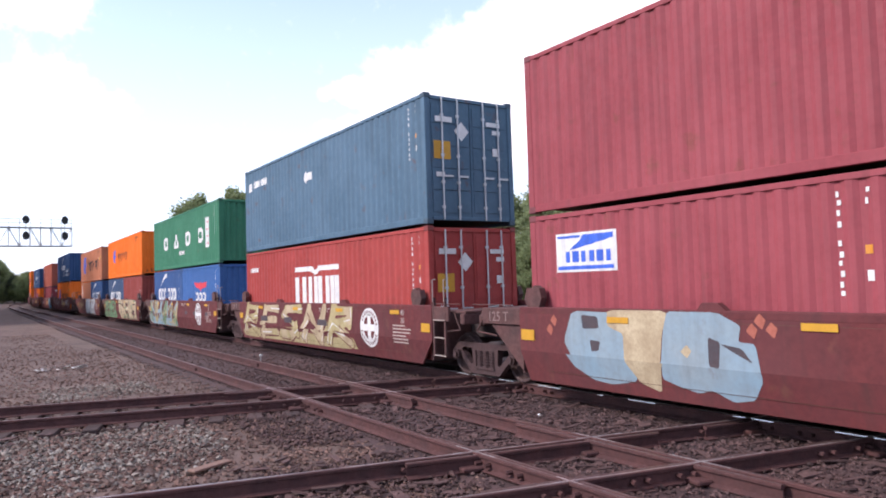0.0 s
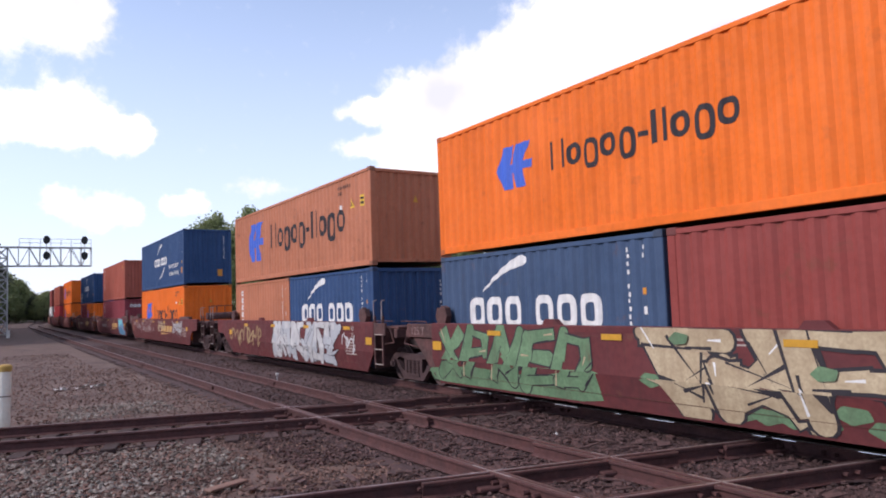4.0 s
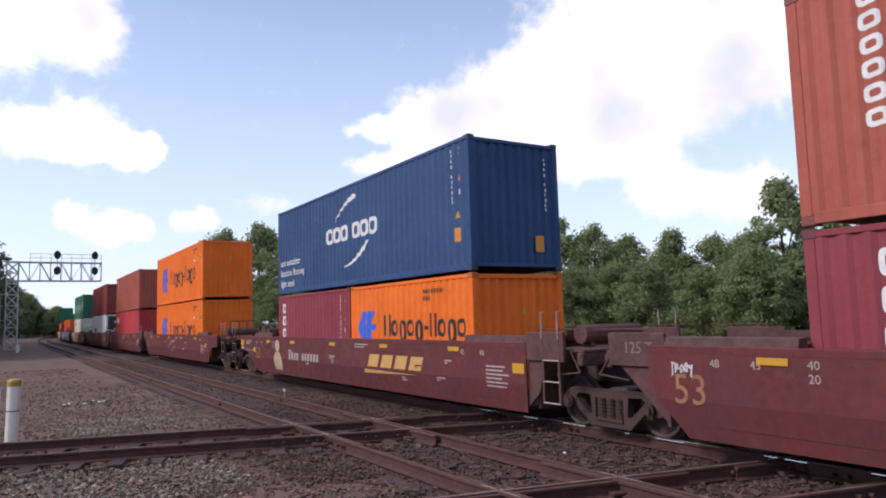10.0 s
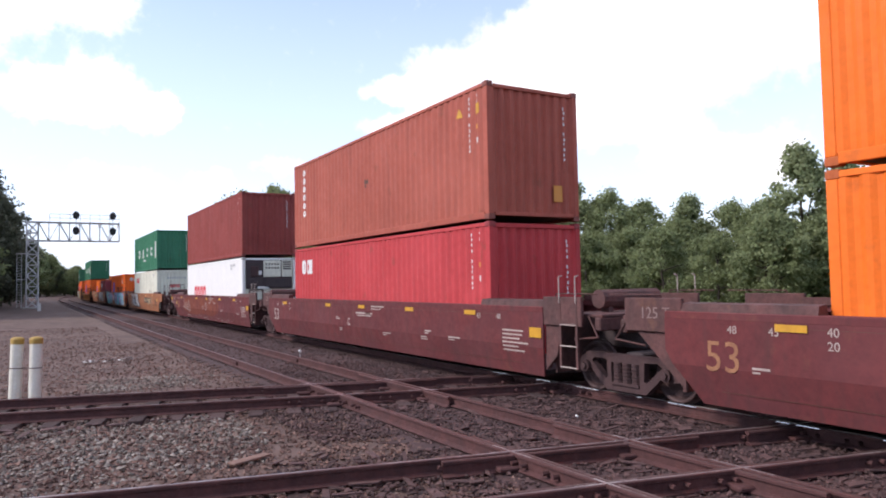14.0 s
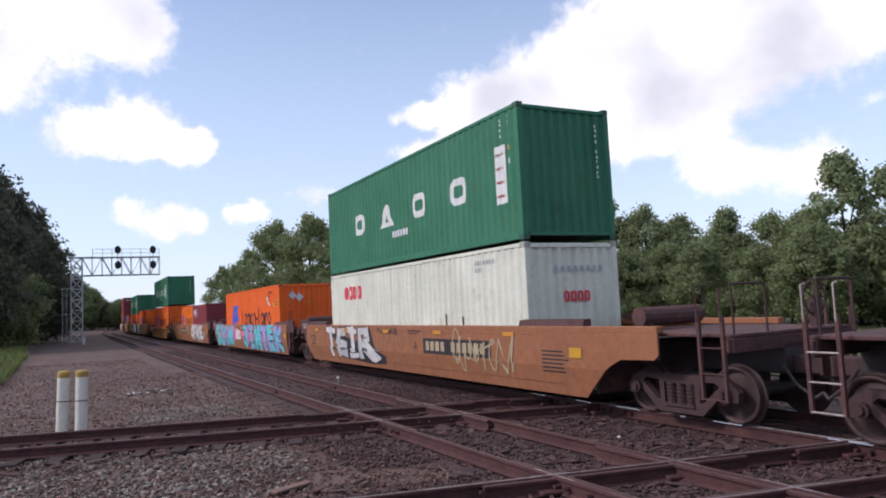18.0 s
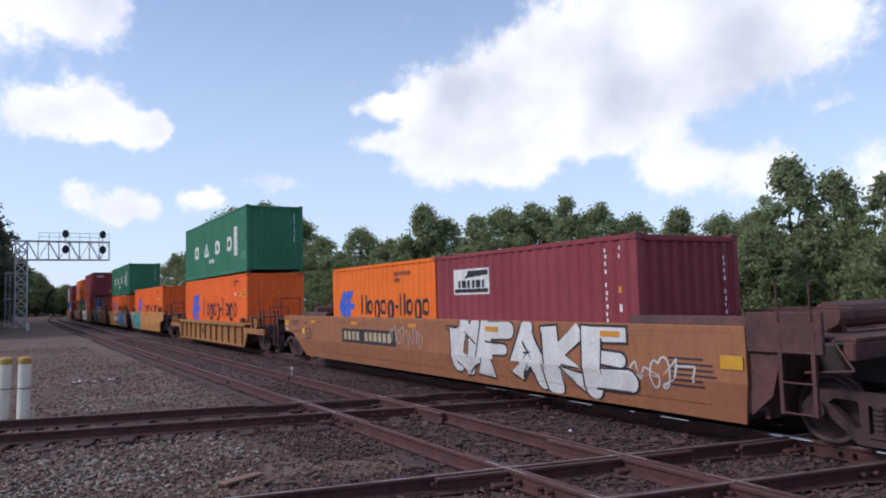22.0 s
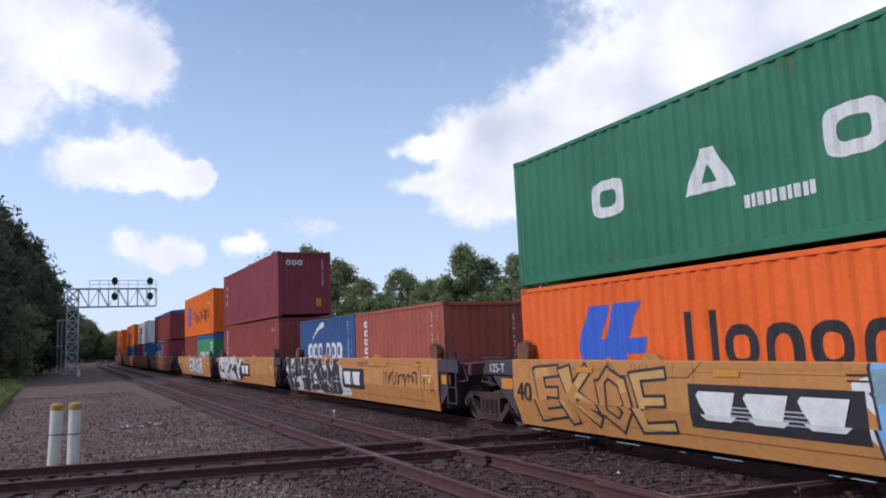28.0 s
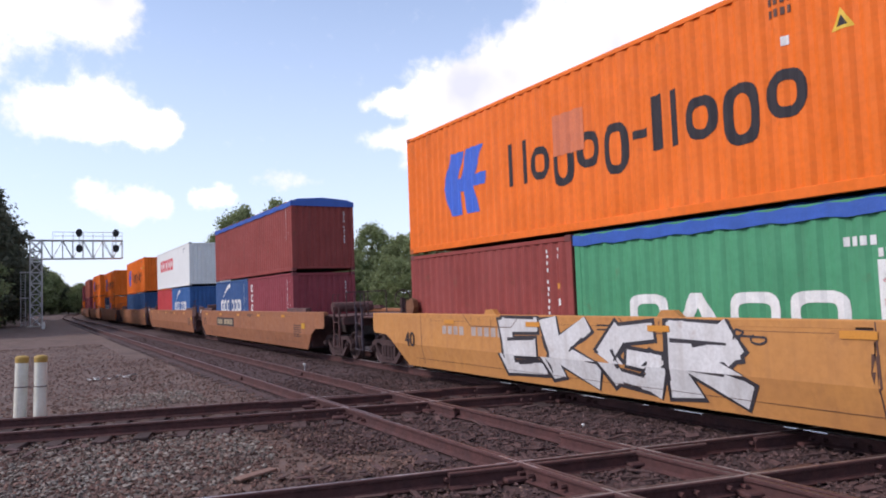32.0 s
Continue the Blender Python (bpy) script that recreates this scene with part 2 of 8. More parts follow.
CAR = {
    "brown": material("mineral_brown_paint", (0.138, 0.033, 0.033), 0.76, second=(0.078, 0.024, 0.027), scale=1.1, amount=0.85, bump=0.1, bump_scale=12,
                      streak=(0.07, 0.032, 0.031), streak_amount=0.7, rust=(0.17, 0.07, 0.045), rust_amount=0.35, fade=0.25, spec=0.2),
    "tan": material("weathered_tan_paint", (0.31, 0.12, 0.052), 0.74, second=(0.205, 0.077, 0.037), scale=1.1, amount=0.7, bump=0.1, bump_scale=12,
                    streak=(0.19, 0.075, 0.04), streak_amount=0.65, rust=(0.17, 0.06, 0.03), rust_amount=0.45, fade=0.2),
    "yellow": material("weathered_yellow_paint", (0.50, 0.222, 0.058), 0.72, second=(0.36, 0.15, 0.048), scale=1.1, amount=0.6, bump=0.1, bump_scale=12,
                       streak=(0.30, 0.13, 0.05), streak_amount=0.5, rust=(0.22, 0.08, 0.035), rust_amount=0.35, fade=0.2),
}
CAR["ochre"] = material("grimy_ochre_paint", (0.36, 0.16, 0.045), 0.74, second=(0.22, 0.095, 0.036), scale=1.1, amount=0.8, bump=0.1, bump_scale=12,
                        streak=(0.17, 0.075, 0.04), streak_amount=0.6, rust=(0.16, 0.06, 0.03), rust_amount=0.5, fade=0.15)
STEEL = material("dirty_cast_steel", (0.068, 0.035, 0.034), 0.85, 0.0, second=(0.042, 0.024, 0.025), scale=5, amount=0.7, bump=0.3, bump_scale=30)
DARK = material("grimy_black_steel", (0.044, 0.033, 0.036), 0.7, 0.1, second=(0.064, 0.046, 0.045), scale=5, amount=0.6, bump=0.2)
WHEEL = material("worn_wheel_steel", (0.082, 0.048, 0.046), 0.65, 0.3, second=(0.05, 0.031, 0.031), scale=8, amount=0.6)
GLINT = material("polished_tread_steel", (0.55, 0.54, 0.53), 0.22, 1.0, amount=0.3)
RAIL = material("rusty_rail_steel", (0.095, 0.037, 0.034), 0.85, 0.05, second=(0.05, 0.023, 0.023), scale=4, amount=0.8, bump=0.35, bump_scale=45)
RAILTOP = material("worn_railhead_steel", (0.17, 0.10, 0.09), 0.45, 0.6, second=(0.09, 0.052, 0.046), scale=3, amount=0.8)
EDGE = material("half_polished_railhead_steel", (0.36, 0.30, 0.29), 0.4, 0.6, second=(0.14, 0.085, 0.08), scale=3, amount=0.9)
SHINY = material("bright_railhead_steel", (0.72, 0.71, 0.70), 0.42, 0.7, second=(0.4, 0.38, 0.36), scale=6, amount=0.4)
TIE = material("creosoted_tie_wood", (0.048, 0.028, 0.026), 0.9, second=(0.065, 0.038, 0.035), scale=3, amount=0.8, bump=0.6, bump_scale=25, random_tint=0.3)
GROUND = material("dark_cinder_ground", (0.135, 0.086, 0.070), 0.95, second=(0.066, 0.040, 0.034), scale=0.9, amount=0.9, bump=1.0, bump_scale=14, fade=0.3)
STONE = material("brown_ballast_stone", (0.175, 0.105, 0.083), 0.9, second=(0.085, 0.046, 0.038), scale=1.1, amount=0.9, island=0.5)
STONE2 = material("grey_ballast_stone", (0.25, 0.225, 0.195), 0.9, second=(0.13, 0.095, 0.08), scale=0.9, amount=0.9, island=0.55)
DARK_STONE = material("oil_darkened_ballast_stone", (0.092, 0.051, 0.047), 0.9, second=(0.044, 0.026, 0.025), scale=2.2, amount=0.8, island=0.5)
BED = material("fouled_track_bed", (0.078, 0.042, 0.040), 0.95, second=(0.042, 0.025, 0.026), scale=0.9, amount=0.8, bump=1.0, bump_scale=14)
GRIME = material("grimy_brown_steel", (0.115, 0.046, 0.042), 0.8, 0.0, second=(0.045, 0.027, 0.025), scale=2.5, amount=0.8, bump=0.2, bump_scale=20, rust=(0.14, 0.06, 0.035), rust_amount=0.5)
RUSTY = material("flaking_rusty_steel", (0.20, 0.085, 0.038), 0.85, second=(0.10, 0.042, 0.026), scale=4, amount=0.9, bump=0.4, bump_scale=18, rust=(0.32, 0.16, 0.05), rust_amount=0.5)
SLATEPAINT = material("dark_slate_paint", (0.062, 0.046, 0.062), 0.7, second=(0.045, 0.031, 0.036), scale=2.5, amount=0.8, bump=0.15, bump_scale=20, rust=(0.14, 0.06, 0.035), rust_amount=0.45)
GALV = material("galvanised_steel", (0.56, 0.56, 0.56), 0.45, 0.4, second=(0.42, 0.42, 0.43), scale=3, amount=0.5)
BLACK = material("black_signal_paint", (0.015, 0.016, 0.018), 0.5, second=(0.03, 0.03, 0.03), amount=0.4)
MARK = {
    "white": material("white_marking", (0.72, 0.72, 0.70), 0.65, second=(0.50, 0.49, 0.47), scale=5, amount=0.6),
    "cream": material("cream_spray_paint", (0.50, 0.41, 0.27), 0.7, second=(0.32, 0.24, 0.15), scale=2.5, amount=0.9, streak=(0.24, 0.17, 0.11), streak_amount=0.6, rust=(0.16, 0.07, 0.05), rust_amount=0.5, spec=0.15),
    "charcoal": material("charcoal_marking", (0.028, 0.026, 0.032), 0.7, second=(0.05, 0.042, 0.044), scale=4, amount=0.5, spec=0.2),
    "brandblue": material("blue_marking", (0.04, 0.12, 0.55), 0.55, amount=0.4),
    "red": material("red_marking", (0.65, 0.05, 0.07), 0.55, amount=0.4),
    "yellow": material("yellow_reflective_sheet", (0.56, 0.29, 0.02), 0.5, second=(0.36, 0.18, 0.02), scale=5, amount=0.5),
    "orange": material("orange_reflective_sheet", (0.58, 0.24, 0.03), 0.45, second=(0.5, 0.2, 0.03), scale=5, amount=0.5),
    "oldgold": material("faded_gold_marking", (0.34, 0.17, 0.085), 0.7, second=(0.20, 0.085, 0.055), scale=5, amount=0.8, spec=0.2),
    "gold": material("gold_marking", (0.58, 0.34, 0.11), 0.6, second=(0.40, 0.22, 0.07), scale=4, amount=0.6),
    "dim": material("dim_marking", (0.42, 0.36, 0.32), 0.7, second=(0.28, 0.2, 0.18), scale=6, amount=0.7),
    "grey": material("grey_spray_paint", (0.42, 0.44, 0.46), 0.65, second=(0.3, 0.3, 0.32), scale=3, amount=0.6),
    "silver": material("silver_spray_paint", (0.58, 0.58, 0.57), 0.6, 0.1, second=(0.38, 0.37, 0.37), scale=2.5, amount=0.8, streak=(0.3, 0.26, 0.24), streak_amount=0.4),
    "iceblue": material("pale_blue_spray_paint", (0.26, 0.38, 0.44), 0.7, second=(0.17, 0.26, 0.30), scale=2, amount=0.9, streak=(0.14, 0.16, 0.16), streak_amount=0.5, rust=(0.14, 0.06, 0.05), rust_amount=0.4, spec=0.15),
    "skyblue": material("sky_blue_spray_paint", (0.25, 0.50, 0.80), 0.6, second=(0.14, 0.33, 0.62), scale=1.2, amount=0.9),
    "turquoise": material("turquoise_spray_paint", (0.13, 0.55, 0.60), 0.6, second=(0.10, 0.42, 0.52), scale=1.0, amount=0.9),
    "teal": material("teal_spray_paint", (0.045, 0.32, 0.30), 0.65, second=(0.025, 0.19, 0.19), scale=1.2, amount=0.8),
    "lilac": material("lilac_spray_paint", (0.33, 0.30, 0.52), 0.6, second=(0.25, 0.33, 0.55), scale=1.2, amount=0.8),
    "pink": material("pink_spray_paint", (0.65, 0.20, 0.36), 0.6, second=(0.45, 0.12, 0.25), scale=2, amount=0.7),
    "spraywhite": material("white_spray_paint", (0.66, 0.65, 0.64), 0.65, second=(0.48, 0.46, 0.45), scale=2, amount=0.8, streak=(0.36, 0.31, 0.28), streak_amount=0.5, rust=(0.3, 0.16, 0.1), rust_amount=0.3),
    "fadedpatch": material("faded_patch_paint", (0.62, 0.17, 0.07), 0.7, second=(0.5, 0.14, 0.07), scale=3, amount=0.7),
    "greenpatch": material("pale_green_patch_paint", (0.07, 0.26, 0.13), 0.65, amount=0.5),
    "tealblue": material("teal_blue_spray_paint", (0.09, 0.28, 0.42), 0.65, second=(0.04, 0.15, 0.30), scale=0.9, amount=0.95, streak=(0.16, 0.42, 0.48), streak_amount=0.5),
    "rustline": material("brown_spray_paint", (0.10, 0.045, 0.03), 0.65, amount=0.5),
    "sage": material("sage_spray_paint", (0.17, 0.235, 0.16), 0.7, second=(0.10, 0.14, 0.10), scale=2, amount=0.9, streak=(0.10, 0.08, 0.06), streak_amount=0.5, rust=(0.13, 0.05, 0.04), rust_amount=0.5, spec=0.15),
    "limecream": material("yellowish_cream_spray_paint", (0.43, 0.36, 0.19), 0.7, second=(0.30, 0.25, 0.13), scale=2, amount=0.9, streak=(0.20, 0.13, 0.09), streak_amount=0.6, rust=(0.15, 0.055, 0.045), rust_amount=0.5, spec=0.15),
    "leafgreen": material("soft_green_spray_paint", (0.16, 0.27, 0.15), 0.7, second=(0.09, 0.16, 0.09), scale=2, amount=0.9, streak=(0.09, 0.08, 0.06), streak_amount=0.5, rust=(0.13, 0.05, 0.04), rust_amount=0.35, spec=0.15),
    "palegrey": material("grey_blue_spray_paint", (0.21, 0.31, 0.38), 0.7, second=(0.25, 0.30, 0.32), scale=1.2, amount=0.9, streak=(0.14, 0.16, 0.17), streak_amount=0.4, rust=(0.14, 0.06, 0.05), rust_amount=0.3, spec=0.15),
    "salmon": material("salmon_spray_paint", (0.40, 0.13, 0.09), 0.7, second=(0.28, 0.09, 0.065), scale=3, amount=0.8, spec=0.15),
    "plum": material("dark_plum_spray_paint", (0.055, 0.028, 0.048), 0.65, second=(0.04, 0.02, 0.03), scale=2, amount=0.8),
    "patch": material("dark_blue_grey_patch_paint", (0.05, 0.045, 0.055), 0.7, second=(0.08, 0.05, 0.05), scale=4, amount=0.7),
    "faint": material("worn_grey_marking", (0.24, 0.17, 0.155), 0.7, second=(0.15, 0.085, 0.08), scale=6, amount=0.8),
    "rustwash": material("sun_faded_brown_paint", (0.20, 0.060, 0.036), 0.78, second=(0.13, 0.036, 0.030), scale=1.3, amount=0.95, streak=(0.10, 0.036, 0.032), streak_amount=0.7, rust=(0.22, 0.09, 0.045), rust_amount=0.4, spec=0.15),
    "signyellow": material("yellow_warning_sheet", (0.72, 0.46, 0.03), 0.5, second=(0.55, 0.33, 0.03), scale=5, amount=0.5),
    "carbrown": CAR["brown"], "caryellow": CAR["yellow"],
    "black": material("black_spray_paint", (0.022, 0.02, 0.025), 0.6, second=(0.05, 0.04, 0.045), scale=3, amount=0.6),
    "tan": material("tan_spray_paint", (0.36, 0.26, 0.14), 0.7, second=(0.22, 0.12, 0.07), scale=2, amount=0.9, streak=(0.16, 0.08, 0.05), streak_amount=0.6, rust=(0.14, 0.05, 0.04), rust_amount=0.6, spec=0.15),
}


# ---- mesh tools ----
class Shape:
    def __init__(self):
        self.v, self.f = [], []

    def poly(self, pts):
        i = len(self.v)
        self.v += [tuple(p) for p in pts]
        self.f.append(tuple(range(i, i + len(pts))))
        return self

    def box(self, x0, y0, z0, x1, y1, z1):
        i = len(self.v)
        self.v += [(x, y, z) for z in (z0, z1) for y in (y0, y1) for x in (x0, x1)]
        self.f += [tuple(i + k for k in q) for q in ((0, 2, 3, 1), (4, 5, 7, 6), (0, 1, 5, 4), (2, 6, 7, 3), (0, 4, 6, 2), (1, 3, 7, 5))]
        return self

    def bevelbox(self, x0, y0, z0, x1, y1, z1, b=0.01):
        """A box whose upright edges and rims are cut by b."""
        def ring(z, k):
            return [(x0 + k + b, y0 + k, z), (x1 - k - b, y0 + k, z), (x1 - k, y0 + k + b, z), (x1 - k, y1 - k - b, z),
                    (x1 - k - b, y1 - k, z), (x0 + k + b, y1 - k, z), (x0 + k, y1 - k - b, z), (x0 + k, y0 + k + b, z)]
        return self.rings([ring(z0, b), ring(z0 + b, 0), ring(z1 - b, 0), ring(z1, b)])

    def rings(self, rings, cap=True, closed=True):
        i, n = len(self.v), len(rings[0])
        for r in rings:
            self.v += [tuple(p) for p in r]
        for k in range(len(rings) - 1):
            for j in range(n if closed else n - 1):
                a, b = i + k * n + j, i + k * n + (j + 1) % n
                self.f.append((a, b, b + n, a + n))
        if cap:
            self.f.append(tuple(i + j for j in reversed(range(n))))
            self.f.append(tuple(i + (len(rings) - 1) * n + j for j in range(n)))
        return self

    def prism(self, pts, axis, a, b):
        """Extrude a flat outline along an axis from a to b; pts are the other two coordinates in xyz order."""
        def put(p, s):
            return (s, p[0], p[1]) if axis == "x" else (p[0], s, p[1]) if axis == "y" else (p[0], p[1], s)
        return self.rings([[put(p, a) for p in pts], [put(p, b) for p in pts]])

    def tube(self, p, q, r, n=8, r2=None):
        p, q = Vector(p), Vector(q)
        d = (q - p).normalized()
        u = d.orthogonal().normalized()
        w = d.cross(u)
        r2 = r if r2 is None else r2
        ring = lambda c, rad: [c + (u * math.cos(2 * math.pi * k / n) + w * math.sin(2 * math.pi * k / n)) * rad for k in range(n)]
        return self.rings([ring(p, r), ring(q, r2)])

    def path(self, pts, r, n=6):
        for a, b in zip(pts, pts[1:]):
            self.tube(a, b, r, n)
        return self

    def mesh(self, name):
        me = bpy.data.meshes.new(name)
        me.from_pydata(self.v, [], self.f)
        bm = bmesh.new()
        bm.from_mesh(me)
        bmesh.ops.remove_doubles(bm, verts=bm.verts, dist=2e-5)
        bmesh.ops.recalc_face_normals(bm, faces=bm.faces)
        bm.to_mesh(me)
        bm.free()
        return me


def part(name, shape, mat, parent, label="", loc=None):
    me = shape.mesh(name) if isinstance(shape, Shape) else shape
    if mat is not None and not me.materials:
        me.materials.append(mat)
    ob = new(name, me)
    if parent is not None:
        ob.parent = parent
    if loc:
        ob.location = loc
    if label:
        ob["label"] = label
    return ob


def slices(loops, breaks, place, bend=None):
    """Cuts flat outlines (u, v) into upright strips at the breaks, and lays them on a surface: place(u, v) gives the point."""
    s = Shape()
    edges = [(a, b) for lp in loops for a, b in zip(lp, lp[1:] + lp[:1])]
    us = [p[0] for lp in loops for p in lp]
    lo, hi = min(us), max(us)
    cuts = sorted({round(u, 4) for u in us} | {round(b, 4) for b in breaks if lo < b < hi})

    def crossing(u):
        return sorted(a[1] + (b[1] - a[1]) * (u - a[0]) / (b[0] - a[0]) for a, b in edges if (a[0] - u) * (b[0] - u) < 0)
    for a, b in zip(cuts, cuts[1:]):
        if b - a < 3e-4:
            continue
        va, vb = crossing(a + 1e-4), crossing(b - 1e-4)
        if len(va) != len(vb):
            continue
        for k in range(0, len(va) - 1, 2):
            for z0, z1 in ((-99, bend), (bend, 99)) if bend is not None else ((-99, 99),):
                q = [min(max(z, z0), z1) for z in (va[k], va[k + 1], vb[k], vb[k + 1])]
                if q[1] - q[0] > 1e-4 or q[3] - q[2] > 1e-4:
                    s.poly([place(a, q[0]), place(b, q[2]), place(b, q[3]), place(a, q[1])])
    return s


def rect(u0, v0, u1, v1):
    return [(u0, v0), (u1, v0), (u1, v1), (u0, v1)]


def ellipse(u, v, a, b, n=24):
    return [(u + a * math.cos(2 * math.pi * k / n + 0.01), v + b * math.sin(2 * math.pi * k / n + 0.01)) for k in range(n)]


def lettering(name, text, size, mat, parent, place, turn, label=""):
    """Readable words in the built-in font, one flat mesh a letter. turn: the pose of the wall."""
    cu = bpy.data.curves.new(name, "FONT")
    cu.body, cu.size, cu.extrude, cu.resolution_u = text, size, 0.002, 3
    tmp = bpy.data.objects.new(name, cu)
    scene.collection.objects.link(tmp)
    me = bpy.data.meshes.new_from_object(tmp.evaluated_get(bpy.context.evaluated_depsgraph_get()))
    bpy.data.objects.remove(tmp)
    bpy.data.curves.remove(cu)
    faces = sorted((min(me.vertices[v].co.x for v in f.vertices), max(me.vertices[v].co.x for v in f.vertices), f.index) for f in me.polygons)
    groups, right = [], -9.0
    for a, b, k in faces:  # faces whose spans overlap belong to one letter
        if a > right - 1e-5 or not groups:
            groups.append([])
        groups[-1].append(k)
        right = max(right, b) if len(groups[-1]) > 1 else b
    for g in groups:
        s, seen = Shape(), {}
        for k in g:
            for v in me.polygons[k].vertices:
                if v not in seen:
                    seen[v] = len(s.v)
                    s.v.append(tuple(me.vertices[v].co))
            s.f.append(tuple(seen[v] for v in me.polygons[k].vertices))
        one = bpy.data.meshes.new(name)
        one.from_pydata(s.v, [], s.f)
        one.transform(Matrix.Translation(place) @ turn)
        part(name, one, mat, parent, label)
    bpy.data.meshes.remove(me)


LEFT_WALL = pose(0, 0, 0, 90, 0, -90)  # text on a wall that faces -x, reading towards -y
FRONT_WALL = pose(0, 0, 0, 90, 0, 0)  # on a wall that faces -y

# ---- the train ----
TRACK_X = 9.42  # centre line of the far track
W = 2.438  # container width
MOVING = []  # (thing, its place along the track at the start, height)
CACHE = {}


def run(t):
    """Metres that the train has gone after t seconds."""
    u = (t - 16) / 16
    return 171.3945 * u - 0.2280 * u * u + 0.4908 * u ** 3 + 172.1133


CURVE_Y, CURVE_R = 124.0, 640.0  # the line bends away to the right beyond this


def along(d, offset=0.0):
    """Place and heading (degrees) d metres along the line, offset metres to its right."""
    if d <= CURVE_Y:
        return offset, d, 0.0
    a = (d - CURVE_Y) / CURVE_R
    return CURVE_R - (CURVE_R - offset) * math.cos(a), CURVE_Y + (CURVE_R - offset) * math.sin(a), -math.degrees(a)


def thing(name, x, y, z, label, category, group=""):
    ob = new(name)
    ob.location = (x, y, z)
    ob.empty_display_size = 0.3
    return tagged(ob, label, category, group)


def kept(key, make):
    if key not in CACHE:
        CACHE[key] = make()
    return CACHE[key]


PITCH, DEEP = 0.278, 0.03


def corrugation(u, start=0.16):
    k = ((u - start) % PITCH) / PITCH
    return 0.0 if k < 0.26 else DEEP * (k - 0.26) / 0.24 if k < 0.5 else DEEP if k < 0.76 else DEEP * (1 - (k - 0.76) / 0.24)


def corrugation_breaks(a, b, start=0.16):
    out, k = [a], 0
    while start + k * PITCH < b:
        for f in (0.0, 0.26, 0.5, 0.76):
            u = start + (k + f) * PITCH
            if a < u < b:
                out.append(u)
        k += 1
    return out + [b]


def side_sheet(length, height, right):
    def make():
        s, sg = Shape(), 1 if right else -1
        us = corrugation_breaks(0.14, length - 0.14)
        outer = [(sg * (W / 2 - 0.006 - corrugation(u)), length / 2 - u) for u in us]
        for (xa, ya), (xb, yb) in zip(outer, outer[1:]):
            s.poly([(xa, ya, 0.15), (xb, yb, 0.15), (xb, yb, height - 0.1), (xa, ya, height - 0.1)])
        return s
    return make().mesh("side_panel")


def smooth_sheet(length, height, right):
    x = (1 if right else -1) * (W / 2 - 0.006)
    return Shape().box(min(x, x * 0.98), -length / 2 + 0.14, 0.15, max(x, x * 0.98), length / 2 - 0.14, height - 0.1).mesh("side_panel")


def end_sheet(length, height, sg):
    s = Shape()
    n = 9
    xs = []
    for k in range(n):
        a = -W / 2 + 0.13 + (W - 0.26) * k / n
        st = (W - 0.26) / n
        xs += [(a, 0), (a + st * 0.3, 0), (a + st * 0.5, 0.045), (a + st * 0.8, 0.045)]
    xs.append((W / 2 - 0.13, 0))
    for (xa, da), (xb, db) in zip(xs, xs[1:]):
        ya, yb = sg * (length / 2 - 0.02 - da), sg * (length / 2 - 0.02 - db)
        s.poly([(xa, ya, 0.14), (xb, yb, 0.14), (xb, yb, height - 0.1), (xa, ya, height - 0.1)])
    return s.mesh("end_panel")


def door_leaf(length, height, side):
    s = Shape()
    y = -length / 2
    x0, x1 = (-W / 2 + 0.12, -0.01) if side < 0 else (0.01, W / 2 - 0.12)
    s.box(x0, y + 0.03, 0.16, x1, y + 0.07, height - 0.12)
    n = 5
    for k in range(n):
        z0 = 0.22 + (height - 0.42) * k / n
        s.box(x0 + 0.06, y + 0.012, z0 + 0.05, x1 - 0.06, y + 0.03, z0 + (height - 0.42) / n - 0.03)
    return s.mesh("door")


def bars_column(u, v_top, n, w=0.046, h=0.068, gap=0.047, skip=()):
    out = []
    for k in range(n):
        if k not in skip:
            a, b = 0.012 * math.sin(k * 2.7 + n), 0.014 * math.sin(k * 4.1 + n)
            z1 = v_top - k * (h + gap)
            out.append(rect(u + max(0, a), z1 - h + b, u + w + a, z1 + min(0, b)))
    return out


def round_ring(u0, v0, u1, v1, t, n=20, square=0.55):
    """A plain hollow ring with rounded corners."""
    cu, cv, ru, rv = (u0 + u1) / 2, (v0 + v1) / 2, (u1 - u0) / 2, (v1 - v0) / 2

    def curve(a, b):
        out = []
        for k in range(n):
            q = 2 * math.pi * k / n + 0.013
            x, y = math.cos(q), math.sin(q)
            out.append((cu + a * math.copysign(abs(x) ** square, x), cv + b * math.copysign(abs(y) ** square, y)))
        return out
    return [curve(ru, rv), curve(max(0.01, ru - t), max(0.01, rv - t))]


